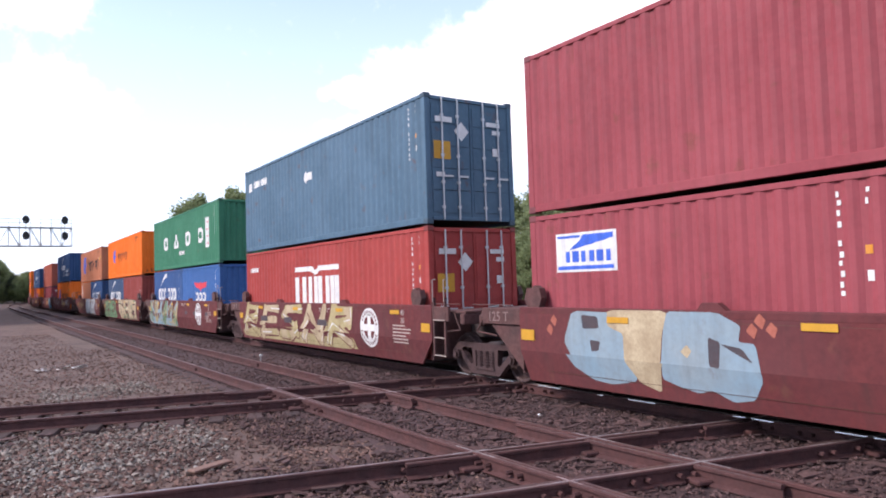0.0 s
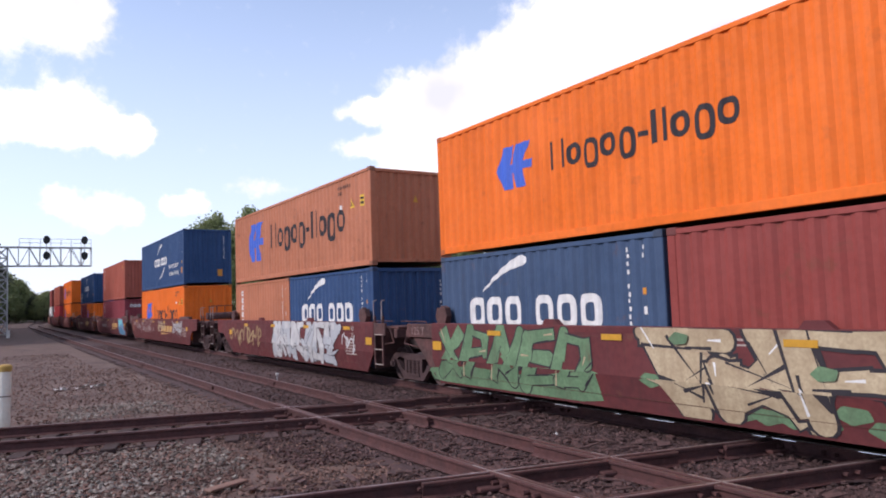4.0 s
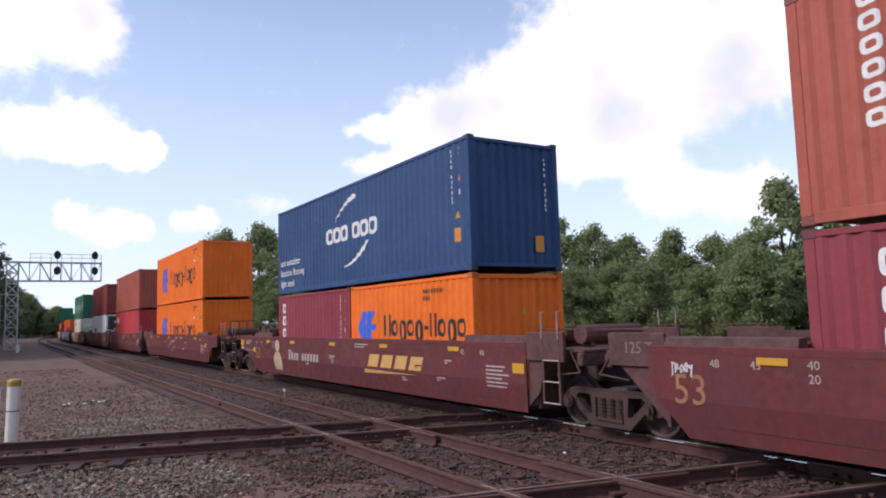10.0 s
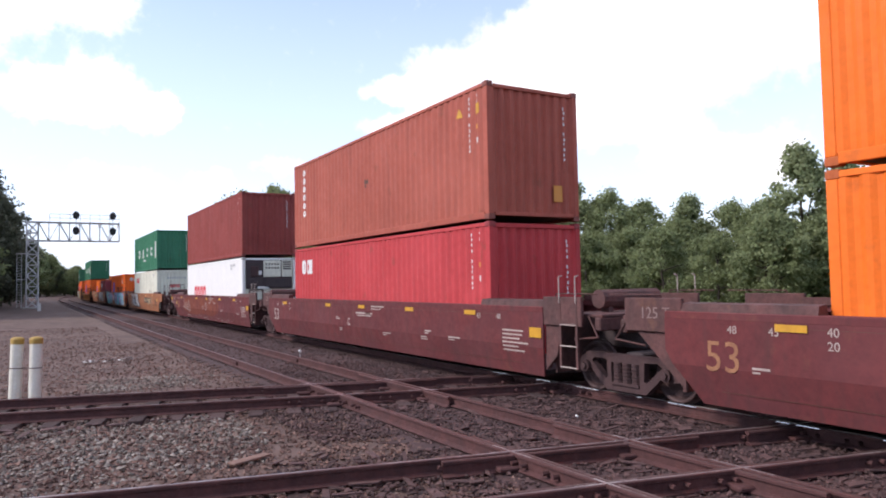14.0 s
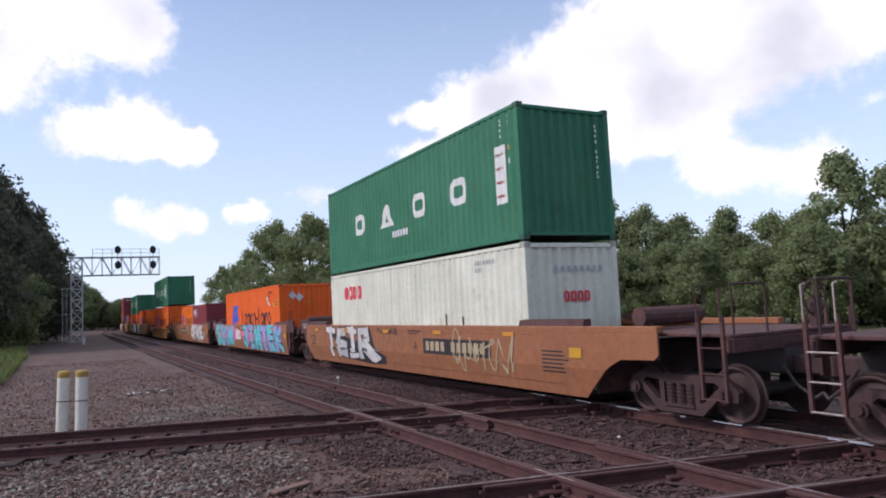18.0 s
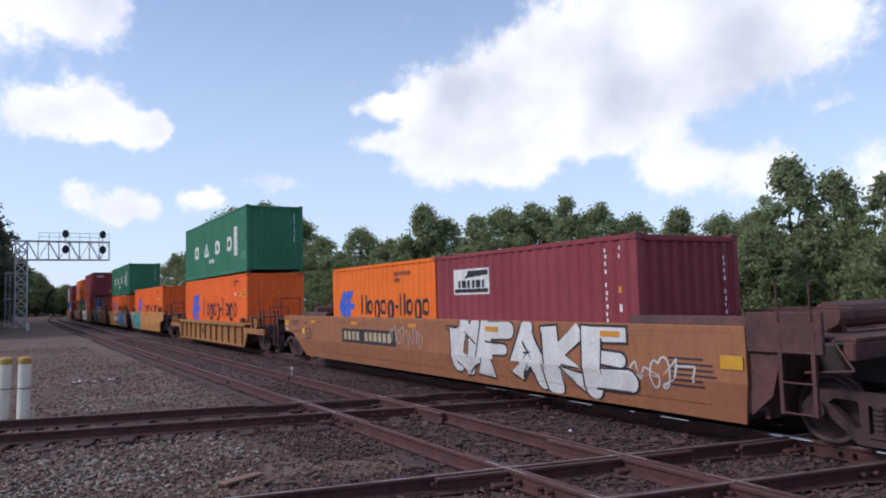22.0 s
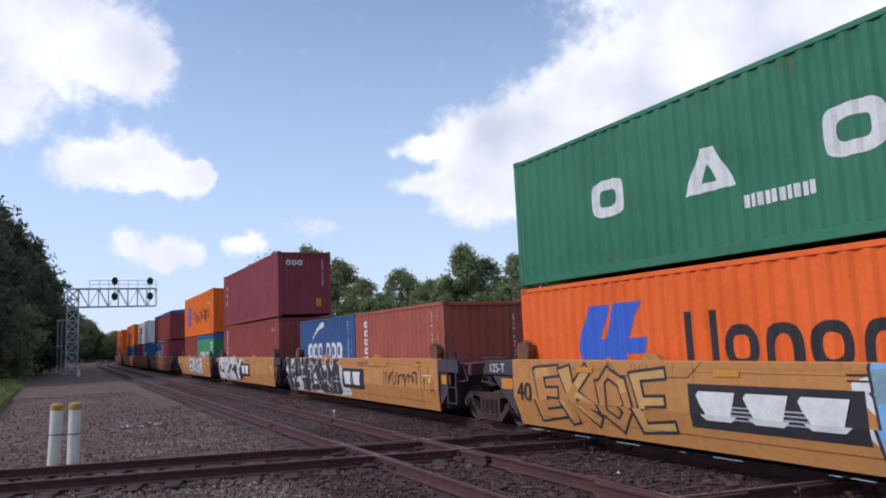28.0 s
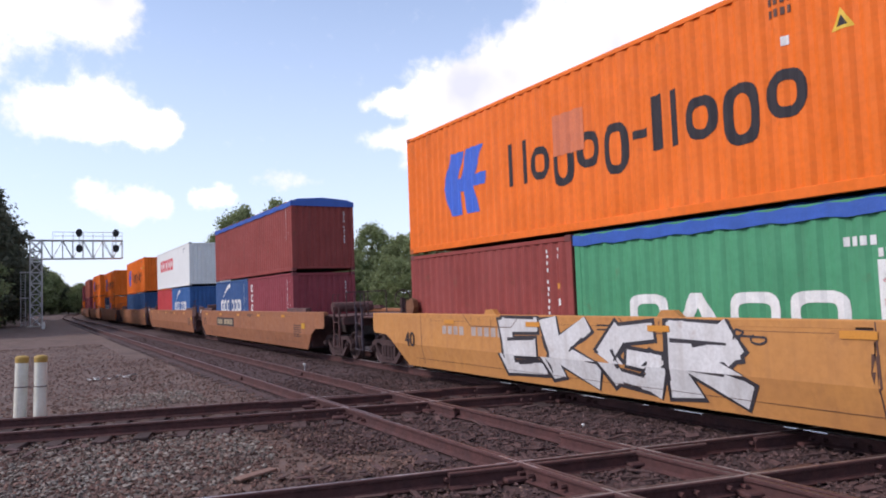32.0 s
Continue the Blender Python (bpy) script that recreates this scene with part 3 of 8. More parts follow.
def word(u0, u1, v0, v1, spec, stroke=0.17):
    """Plain shapes in the rhythm of a name, one group of outlines each: H two bars, T tall ring, x low ring, p hanging ring,
    I thick bar, l thin bar, - dash, A wedge, space."""
    wide = {"T": 1.0, "H": 1.0, "A": 1.1, "x": 0.9, "p": 0.9, "I": 0.42, "l": 0.26, "-": 0.5, " ": 0.45}
    total = sum(wide[c] for c in spec) + 0.16 * (len(spec) - 1)
    k, u, h, out = (u1 - u0) / total, u0, v1 - v0, []
    for c in spec:
        w = wide[c] * k
        t = min(stroke * h, w * 0.36)
        if c == "T":
            out.append(round_ring(u, v0, u + w, v1, t))
        elif c == "H":
            out.append([rect(u, v0, u + t * 1.05, v1), rect(u + w - t * 1.05, v0, u + w, v1)])
        elif c == "A":
            out.append([[(u, v0), (u + w, v0), (u + w * 0.62, v1), (u + w * 0.38, v1)], [(u + w * 0.36, v0 + h * 0.2), (u + w * 0.64, v0 + h * 0.2), (u + w * 0.5, v0 + h * 0.62)]])
        elif c == "x":
            out.append(round_ring(u, v0, u + w, v0 + h * 0.74, t, square=0.8))
        elif c == "p":
            out.append(round_ring(u, v0 - h * 0.26, u + w, v0 + h * 0.74, t, square=0.7))
        elif c in "Il":
            out.append([rect(u, v0, u + w * 0.8, v1)])
        elif c == "-":
            out.append([rect(u, v0 + h * 0.3, u + w, v0 + h * 0.46)])
        u += w + 0.16 * k
    return out


def glyphs(name, colour, groups):
    return [(name, colour, g) for g in groups]


def swoosh(u0, v0, u1, v1, fat, up=True):
    """A thin crescent."""
    n, top, bot = 12, [], []
    for k in range(n + 1):
        f = k / n
        u = u0 + (u1 - u0) * f
        v = v0 + (v1 - v0) * (1 - (1 - f) ** 1.8 if up else f ** 1.8)
        wd = fat * (0.12 + 0.95 * f) * min(1, (1 - f) * 7 + 0.3)
        top.append((u, v + wd / 2))
        bot.append((u, v - wd / 2))
    return top + bot[::-1]


def slab_logo(u0, v0, u1, v1):
    """Leaning blue slabs that meet in a point, with slits and an arm."""
    w, h = u1 - u0, v1 - v0
    return [[(u0 + a * w, v0 + b * h) for a, b in ((0, 0.47), (0.21, 0.99), (0.52, 0.99), (0.37, 0.57), (0.43, 0.57), (0.585, 1.0), (0.945, 1.0), (0.75, 0.58), (1.0, 0.585), (0.95, 0.4), (0.72, 0.4), (0.82, 0.0), (0.56, 0.0), (0.47, 0.36), (0.42, 0.36), (0.44, 0.0), (0.18, 0.0))]]


def marks_for(kind, length, height):
    """Groups of (part name, colour, outlines) on the side that faces the near track."""
    g = []
    if kind == "big_orange":
        g += [("logo", "brandblue", slab_logo(1.72, 0.72, 3.48, 2.13))] + glyphs("name_shape", "charcoal", word(4.27, 10.55, 1.06, 1.9, "Hxpxp-Ilxpx"))
    elif kind == "small_orange":
        g += [("logo", "brandblue", slab_logo(2.13, 1.08, 3.2, 1.9))] + glyphs("name_shape", "charcoal", word(3.68, 7.44, 1.24, 1.74, "Hxpxp-Ilxpx"))
    elif kind == "short_orange":
        g += [("logo", "brandblue", slab_logo(0.45, 1.06, 1.5, 1.9))] + glyphs("name_shape", "charcoal", word(1.95, 5.75, 1.25, 1.78, "Hxpxp-Ilxpx"))
    elif kind in ("green", "green_hc"):
        dz = 0.12 if kind == "green_hc" else 0.06 if height > 2.7 else 0.0
        pan = 1.0 if kind == "green_hc" else 0.0
        for a, b, sh in ((2.4, 3.2, "T"), (4.5, 5.46, "A"), (6.77, 7.56, "T"), (8.95, 9.74, "T")):
            a, b = (a + 0.18, b + 0.18) if kind == "green_hc" else (a, b)
            g += glyphs("name_shape", "white", word(a, b, 0.98 + dz, 1.63 + dz, sh, 0.27))
        g.append(("panel", "white", [rect(10.2 + pan, 0.72 + dz, 10.66 + pan, 1.98 + dz)]))
        for k in range(4):
            g.append(("script_bar", "red", [rect(10.28 + pan, 0.86 + dz + 0.3 * k, 10.58 + pan, 0.92 + dz + 0.3 * k)]))
        g.append(("address_print", "white", [rect(5.55 + 0.11 * k, 0.62 + dz, 5.63 + 0.11 * k, 0.8 + dz) for k in range(10)]))
    elif kind == "short_green":
        g += glyphs("name_shape", "white", word(1.25, 4.75, 0.98, 1.52, "TATT", 0.27))
        g.append(("panel", "white", [rect(5.08, 1.1, 5.55, 1.85)]))
        g.append(("script_bar", "red", [rect(5.14, 1.34, 5.48, 1.41)]))
        g.append(("script_bar", "red", [rect(5.14, 1.6, 5.48, 1.64)]))
        g.append(("number_print", "white", [rect(4.72 + 0.1 * k, 2.02, 4.79 + 0.1 * k, 2.13) for k in range(11) if k != 4] + [rect(5.1 + 0.1 * k, 1.88, 5.17 + 0.1 * k, 1.98) for k in range(4)]))
        g.append(("size_plate", "signyellow", [rect(5.74, 1.7, 5.85, 1.85)]))
    elif kind in ("navy_right", "navy_left"):
        g += glyphs("name_shape", "white", word(4.4, 7.8, 1.3, 1.76, "TTT TTT", 0.22))
        g.append(("swoosh", "white", [swoosh(5.03, 1.92, 6.5, 2.5, 0.17), swoosh(5.65, 0.56, 7.25, 1.16, 0.17, False)]))
    elif kind == "short_navy":
        g += glyphs("name_shape", "white", word(1.05, 4.75, 1.1, 1.7, "TTT TTT", 0.24))
        g.append(("swoosh", "white", [swoosh(1.5, 1.8, 2.9, 2.36, 0.22)]))
    elif kind == "short_blue":
        g.append(("eagle_shape", "red", [[(2.1, 1.9), (3.0, 1.86), (3.12, 1.95), (3.24, 1.86), (4.15, 1.9), (3.9, 1.68), (3.3, 1.62), (3.12, 1.5), (2.94, 1.62), (2.35, 1.68)]]))
        g += glyphs("name_shape", "white", word(2.3, 3.9, 1.08, 1.46, "TTT", 0.26))
    elif kind == "hmm":
        g.append(("name_blocks", "white", [[(4.5, 2.1), (5.7, 2.1), (6.05, 1.98), (6.4, 2.1), (7.6, 2.1), (7.6, 2.24), (6.3, 2.24), (6.05, 2.12), (5.8, 2.24), (4.5, 2.24)]]
                  ))
        g += [("name_shape", "white", [rect(4.5 + a, 1.16, 4.5 + b, 1.94)]) for a, b in ((0, 0.3), (0.55, 0.85), (1.05, 1.32), (1.42, 1.68), (1.78, 2.05), (2.22, 2.48), (2.55, 2.8), (2.88, 3.1))]
        g.append(("small_name", "white", [rect(0.4 + 0.13 * k, 2.2, 0.5 + 0.13 * k, 2.34) for k in range(6)]))
    elif kind == "slate":
        g.append(("small_logo", "white", [[(0.3, 2.12), (0.65, 2.12), (0.7, 2.4), (0.35, 2.4)]] + [rect(0.85 + 0.2 * k, 2.2, 1.0 + 0.2 * k, 2.42) for k in range(7)]))
        g.append(("arrow", "white", [[(5.31, 1.93), (5.56, 1.76), (5.56, 1.84), (5.93, 1.84), (5.93, 2.06), (5.56, 2.06), (5.56, 2.12)]]))
    elif kind == "beacon":
        g.append(("sign_board", "white", [rect(0.63, 1.76, 1.98, 2.4)]))
        g.append(("sign_print", "brandblue", [rect(0.68, 1.8, 1.93, 1.86), rect(0.68, 2.32, 1.2, 2.36), [(0.98, 2.12), (1.93, 2.28), (1.93, 2.36), (1.3, 2.36)]]
                  + [rect(0.86 + 0.18 * k, 1.92, 0.98 + 0.18 * k, 2.1) for k in range(6)]))
    elif kind == "short_beacon":
        g.append(("sign_board", "white", [rect(0.72, 1.7, 2.02, 2.24)]))
        g.append(("sign_print", "charcoal", [rect(0.76, 1.74, 1.98, 1.82), [(1.1, 2.04), (1.98, 2.1), (1.98, 2.2), (1.3, 2.2)]] + [rect(0.86 + 0.18 * k, 1.84, 0.99 + 0.18 * k, 2.0) for k in range(6)]))
    elif kind == "upright6":
        g += [("name_shape", "white", round_ring(0.84, 2.42 - 0.28 * k, 1.1, 2.63 - 0.28 * k, 0.06)) for k in range(6)]
    elif kind == "upright3":
        g += [("name_shape", "white", round_ring(0.84, 1.98 - 0.42 * k, 1.08, 2.3 - 0.42 * k, 0.07)) for k in range(3)]
    elif kind == "short_upright3":
        g += [("name_shape", "white", round_ring(0.45, 1.98 - 0.42 * k, 0.68, 2.3 - 0.42 * k, 0.08)) for k in range(3)]
    elif kind == "short_upright6":
        g += [("name_shape", "white", round_ring(0.75, 2.1 - 0.27 * k, 1.0, 2.3 - 0.27 * k, 0.07)) for k in range(5)]
    elif kind == "oocl_small":
        g += glyphs("name_shape", "red", word(1.35, 2.86, 2.0, 2.44, "TTTT", 0.3))
        for k in range(14):
            a, b = 2.6 + 0.66 * k + 0.3 * math.sin(k * 7), 0.5 + 0.4 * math.sin(k * 3.3) ** 2
            g.append(("rust_run", "rustline", [[(a, b), (a + 0.03, b), (a + 0.045, b + 0.3 + 0.25 * math.sin(k * 5.1)), (a - 0.01, b + 0.34 + 0.25 * math.sin(k * 5.1))]]))
    elif kind == "oocl_big":
        g += glyphs("name_shape", "red", word(1.97, 4.85, 0.75, 1.68, "TTTT", 0.26))
    elif kind == "cai":
        g += glyphs("name_shape", "white", word(0.74, 1.7, 2.0, 2.48, "TTI", 0.26))
    elif kind == "white_far":
        g += glyphs("name_shape", "red", word(1.5, 6.5, 1.2, 2.0, "TTTTT", 0.26))
    # registration columns, size codes and hazard stickers near the front end
    shortm = length < 7
    col = "white" if kind not in ("big_orange", "short_orange", "small_orange", "oocl_big", "oocl_small", "white_far") else "charcoal"
    if col == "white" and kind != "short_green":
        g.append(("number_print", "white", bars_column(length - 0.74, height - 0.2, 11, skip=(4,)) + bars_column(length - 0.42, height - 0.2, 2)))
        g.append(("size_plate", "orange", [rect(length - 0.45, height - 0.94, length - 0.36, height - 0.84)]))
        g.append(("code_plate", "white", [rect(length - 0.44, height - 1.24, length - 0.36, height - 1.12)]))
    elif col != "white":
        g.append(("number_print", "rustline" if kind[-6:] == "orange" else "grey", [rect(length - 2.1 + 0.085 * k, height - 0.36, length - 2.05 + 0.085 * k, height - 0.26) for k in range(11) if k != 4] + [rect(length - 2.1 + 0.085 * k, height - 0.52, length - 2.05 + 0.085 * k, height - 0.42) for k in range(4)]))
        if kind in ("big_orange",):
            g.append(("warning_triangle", "signyellow", [[(length - 1.31, height - 0.96), (length - 1.03, height - 0.96), (length - 1.17, height - 0.7)], [(length - 1.24, height - 0.92), (length - 1.1, height - 0.92), (length - 1.17, height - 0.79)]]))
            g.append(("triangle_sign", "charcoal", [[(length - 1.24, height - 0.92), (length - 1.1, height - 0.92), (length - 1.17, height - 0.79)]]))
            g.append(("height_plate", "signyellow", [rect(length - 0.62, height - 0.98, length - 0.42, height - 0.68)]))
            g.append(("plate_print", "charcoal", [rect(length - 0.59, height - 0.8, length - 0.46, height - 0.74), rect(length - 0.59, height - 0.93, length - 0.46, height - 0.86)]))
            g.append(("small_plate", "white", [rect(length - 1.95, height - 0.92, length - 1.85, height - 0.8)]))
    if kind in ("navy_right", "navy_left") and not shortm:
        g.append(("warning_triangle", "yellow", [[(length - 0.58, height - 1.74), (length - 0.42, height - 1.74), (length - 0.5, height - 1.58)]]))
        g.append(("height_plate", "orange", [rect(length - 0.62, height - 2.25, length - 0.42, height - 1.95)]))
    if kind == "upright6" and not shortm:
        g.append(("warning_triangle", "yellow", [[(length - 1.22, height - 0.58), (length - 0.98, height - 0.58), (length - 1.1, height - 0.38)]]))
        g.append(("height_plate", "yellow", [rect(length - 0.46, height - 0.62, length - 0.3, height - 0.4)]))
        g.append(("repair_patch", "rustline", [rect(6.0, 1.5, 6.22, 1.62), rect(6.02, 1.4, 6.1, 1.48)]))
    return g


def container(y_rear, z, length, height, colour, kind, label, front="wall", roof="steel"):
    """One box; y_rear: where its far end stands along the track at the start."""
    p = y_rear - length / 2
    root = thing("shipping_container", TRACK_X, p, z, label, "container", "stacked shipping containers")
    mat = PAINT[colour]
    L, H = length, height
    smooth = front == "reefer"

    def piece(name, key, make, lab="", m=mat):
        return part(name, kept((name, key, L, H, m.name), make), m, root, lab)
    for right in (False, True):
        piece("side_panel", (right, smooth), lambda: (smooth_sheet if smooth else side_sheet)(L, H, right))
        sg = 1 if right else -1
        xa, xb = sorted((sg * W / 2, sg * (W / 2 - 0.07)))
        piece("bottom_rail", right, lambda: Shape().bevelbox(xa, -L / 2 + 0.16, 0.02, xb, L / 2 - 0.16, 0.16, 0.008).mesh("bottom_rail"))
        piece("top_rail", right, lambda: Shape().bevelbox(xa, -L / 2 + 0.16, H - 0.1, xb, L / 2 - 0.16, H - 0.02, 0.008).mesh("top_rail"))
        for sy in (-1, 1):
            ya, yb = sorted((sy * L / 2, sy * (L / 2 - 0.15)))
            xc, xd = sorted((sg * W / 2, sg * (W / 2 - 0.13)))
            piece("corner_post", (right, sy), lambda: Shape().bevelbox(xc, ya, 0.11, xd, yb, H - 0.11, 0.012).mesh("corner_post"))
            for top in (False, True):
                ye, yf = sorted((sy * (L / 2 + 0.004), sy * (L / 2 - 0.176)))
                xe, xf = sorted((sg * (W / 2 + 0.004), sg * (W / 2 - 0.16)))
                za = H - 0.118 if top else 0.0
                piece("corner_casting", (right, sy, top), lambda: Shape().bevelbox(xe, ye, za, xf, yf, za + 0.118, 0.012)
                      .box(xe - 0.001 if sg < 0 else xf - 0.02, (ye + yf) / 2 - 0.04, za + 0.03, xe + 0.02 if sg < 0 else xf + 0.001, (ye + yf) / 2 + 0.04, za + 0.09).mesh("corner_casting"),
                      m=kept(("casting", colour), lambda: material(colour + "_casting", tuple(c * 0.55 + 0.01 for c in SHADES[colour]), 0.6)))
    piece("end_panel", 1, lambda: end_sheet(L, H, 1))
    for sy in (-1, 1):
        ya, yb = sorted((sy * L / 2, sy * (L / 2 - 0.1)))
        piece("end_sill", sy, lambda: Shape().bevelbox(-W / 2 + 0.16, ya, 0.085, W / 2 - 0.16, yb, 0.16, 0.008).mesh("end_sill"))
        piece("end_header", sy, lambda: Shape().bevelbox(-W / 2 + 0.16, ya, H - 0.13, W / 2 - 0.16, yb, H - 0.05, 0.008).mesh("end_header"))
    piece("floor", 0, lambda: Shape().box(-W / 2 + 0.07, -L / 2 + 0.1, 0.1, W / 2 - 0.07, L / 2 - 0.1, 0.15).mesh("floor"), m=DARK)
    if roof == "tarp":
        def tarp():
            pts = [(-W / 2 - 0.015, H - 0.2), (-W / 2 - 0.015, H - 0.03), (-W / 2 + 0.25, H + 0.06), (0, H + 0.13), (W / 2 - 0.25, H + 0.06), (W / 2 + 0.015, H - 0.03), (W / 2 + 0.015, H - 0.2)]
            s = Shape()
            n = 24
            rows = []
            for k in range(n + 1):
                y = -L / 2 - 0.01 + (L + 0.02) * k / n
                sag = 0.03 * (k % 2)
                rows.append([(x, y, zz - (sag if zz > H - 0.1 else 0.015 * (k % 3))) for x, zz in pts])
            s.rings(rows, cap=True, closed=False)
            return s.mesh("tarpaulin")
        piece("tarpaulin", 0, tarp, "crumpled blue tarpaulin", kept("tarp", lambda: material("blue_tarpaulin", (0.03, 0.10, 0.42), 0.45, second=(0.02, 0.07, 0.28), scale=4, amount=0.7, bump=0.5, bump_scale=6)))
    else:
        piece("roof", 0, lambda: Shape().box(-W / 2 + 0.07, -L / 2 + 0.1, H - 0.05, W / 2 - 0.07, L / 2 - 0.1, H - 0.025).mesh("roof"))
    if front == "doors":
        for sd in (-1, 1):
            piece("door", sd, lambda: door_leaf(L, H, sd))
        for x in (-0.78, -0.36, 0.36, 0.78):
            def rod():
                s = Shape().tube((x, -L / 2 - 0.02, 0.1), (x, -L / 2 - 0.02, H - 0.08), 0.019, 8)
                for zz in (0.35, 0.9, 1.5, H - 0.5):
                    s.box(x - 0.04, -L / 2 - 0.03, zz, x + 0.04, -L / 2 + 0.03, zz + 0.06)
                s.box(x, -L / 2 - 0.035, 1.05, x + 0.26, -L / 2 - 0.015, 1.09)
                return s.mesh("lock_rod")
            piece("lock_rod", x, rod, "galvanised lock rod", GALV)
        fm = [("door_print", "white", [rect(-0.95, H - 0.62, -0.5, H - 0.5), rect(0.45, H - 0.62, 0.85, H - 0.52), rect(0.62, H - 0.8, 0.85, H - 0.7), rect(0.62, H - 1.3, 0.8, H - 1.12), rect(-0.95, 1.05, -0.72, 1.15)])]
        fm.append(("door_plate", "yellow", [rect(-1.0, H - 1.45, -0.56, H - 1.05)]))
        fm.append(("diamond", "white", [ellipse(-0.25, H - 0.8, 0.2, 0.22, 4)]))
    elif front == "reefer":
        y = -L / 2
        grey = PAINT["greywhite"]
        piece("bulkhead", 0, lambda: Shape().box(-W / 2 + 0.13, y + 0.06, 0.14, W / 2 - 0.13, y + 0.1, H - 0.1).mesh("bulkhead"), m=grey)
        piece("cooling_unit", 0, lambda: Shape().bevelbox(-W / 2 + 0.16, y + 0.0, 1.5, W / 2 - 0.18, y + 0.06, H - 0.1, 0.01).bevelbox(-W / 2 + 0.3, y - 0.03, 1.62, -0.35, y + 0.02, 1.95, 0.02).bevelbox(-0.2, y - 0.02, 1.55, 0.9, y + 0.02, 1.95, 0.02).mesh("cooling_unit"), "black cooling unit housing", DARK)
        piece("fan_cover", 0, lambda: Shape().bevelbox(-0.28, y - 0.05, 2.02, 0.5, y + 0.01, H - 0.14, 0.015).bevelbox(0.55, y - 0.045, 2.02, 1.02, y + 0.01, H - 0.14, 0.015).mesh("fan_cover"), "dirty white fan cover", grey)
        for k in range(5):
            for r in range(2):
                piece("fan_slot", (k, r), lambda: Shape().tube((-0.16 + 0.135 * k, y - 0.056, 2.42 + 0.17 * r), (-0.16 + 0.135 * k, y - 0.049, 2.42 + 0.17 * r), 0.045, 8).mesh("fan_slot"), m=DARK)
        for k in range(4):
            piece("grille_slot", k, lambda: Shape().box(0.6, y - 0.052, 2.35 + 0.1 * k, 0.97, y - 0.044, 2.41 + 0.1 * k).mesh("grille_slot"), m=DARK)
        piece("control_box", 0, lambda: Shape().bevelbox(-0.85, y - 0.05, 2.05, -0.5, y + 0.01, 2.5, 0.02).mesh("control_box"), "grey control box", STEEL)
        piece("pipe", 0, lambda: Shape().path([(-0.9, y + 0.02, 0.4), (-0.9, y + 0.02, 1.45), (-0.3, y + 0.02, 1.45), (-0.3, y + 0.02, 0.5)], 0.03).path([(0.3, y + 0.02, 0.4), (0.3, y + 0.02, 1.4), (0.85, y + 0.02, 1.4)], 0.03).mesh("pipe"), m=DARK)
        fm = [("plate_print", "white", [rect(-0.55, 2.12, -0.36, 2.3), rect(-0.55, 1.5, -0.05, 1.6)])]
    else:
        piece("end_panel", -1, lambda: end_sheet(L, H, -1))
        fm = []
        if kind in ("upright3", "upright3b"):
            fm += glyphs("name_shape", "white", word(-0.85, -0.1, H - 0.62, H - 0.3, "xxx", 0.2))
        if kind not in ("oocl_small", "small_orange"):
            fm.append(("number_print", "white" if kind[-6:] != "orange" else "yellow", bars_column(W / 2 - 0.42, H - 0.35, 11 if kind[-6:] != "orange" else 0, skip=(4,)) or [[(0.05, H - 0.9), (0.2, H - 0.9), (0.125, H - 0.72)]]))
        if kind in ("navy_right", "navy_left", "upright6", "upright3"):
            fm.append(("height_plate", "orange", [rect(0.5, 0.42, 0.74, 0.78)]))
        if kind == "small_orange":
            for k in range(9):
                a, b = -0.95 + 0.22 * k + 0.06 * math.sin(k * 9), 0.16 + 0.03 * math.sin(k * 4)
                fm.append(("rust_run", "rustline", [[(a, b), (a + 0.05, b), (a + 0.06, b + 0.12 + 0.14 * math.sin(k * 2.3) ** 2), (a + 0.01, b + 0.16 + 0.14 * math.sin(k * 2.3) ** 2)]]))
        if kind == "oocl_small":
            fm += glyphs("name_shape", "red", word(-0.3, 0.4, 1.62, 1.85, "TTTT", 0.3))
            fm.append(("number_print", "grey", [rect(-0.5 + 0.17 * k, 2.25, -0.42 + 0.17 * k, 2.38) for k in range(8)]))
    for nm, c, loops in marks_for(kind, L, H):
        def lay():
            return slices(loops, corrugation_breaks(0.0, L), lambda u, v: (-W / 2 + 0.001 + (0 if smooth else corrugation(u)) - (0.004 if nm.endswith(("_row", "_print")) else 0), L / 2 - u, v)).mesh(nm)
        mk = piece(nm, (kind, c, repr(loops[0][0])), lay, m=MARK[c])
        if nm.endswith(("_row", "_print")):
            mk["kind"] = "stuff"
    for nm, c, loops in fm:
        fy = -L / 2 - 0.004
        mk = piece(nm, (kind, front, repr(loops[0][0])), lambda: slices(loops, (), lambda u, v: (u, fy - (0.012 if front == "reefer" else 0), v)).mesh(nm), m=MARK[c])
        if nm.endswith(("_row", "_print")):
            mk["kind"] = "stuff"
    MOVING.append((root, p, z))
    return root


# ---- well cars ----
BEND, SILL = 0.72, 0.2


def wall_x(z):
    return -1.48 if z >= BEND else -1.48 + (BEND - z) * 0.2


def wall_plate(outline, sg):
    """A steel plate on the side of a well; outline in (y, z)."""
    return Shape().rings([[(sg * -wall_x(z), y, z) for y, z in outline], [(sg * (-wall_x(z) - 0.035), y, z) for y, z in outline]])


def fat_line(x0, y0, x1, y1, t0, t1):
    d = math.hypot(x1 - x0, y1 - y0) or 1
    nx, ny = -(y1 - y0) / d, (x1 - x0) / d
    return [(x0 + nx * t0, y0 + ny * t0), (x0 - nx * t0, y0 - ny * t0), (x1 - nx * t1, y1 - ny * t1), (x1 + nx * t1, y1 + ny * t1)]


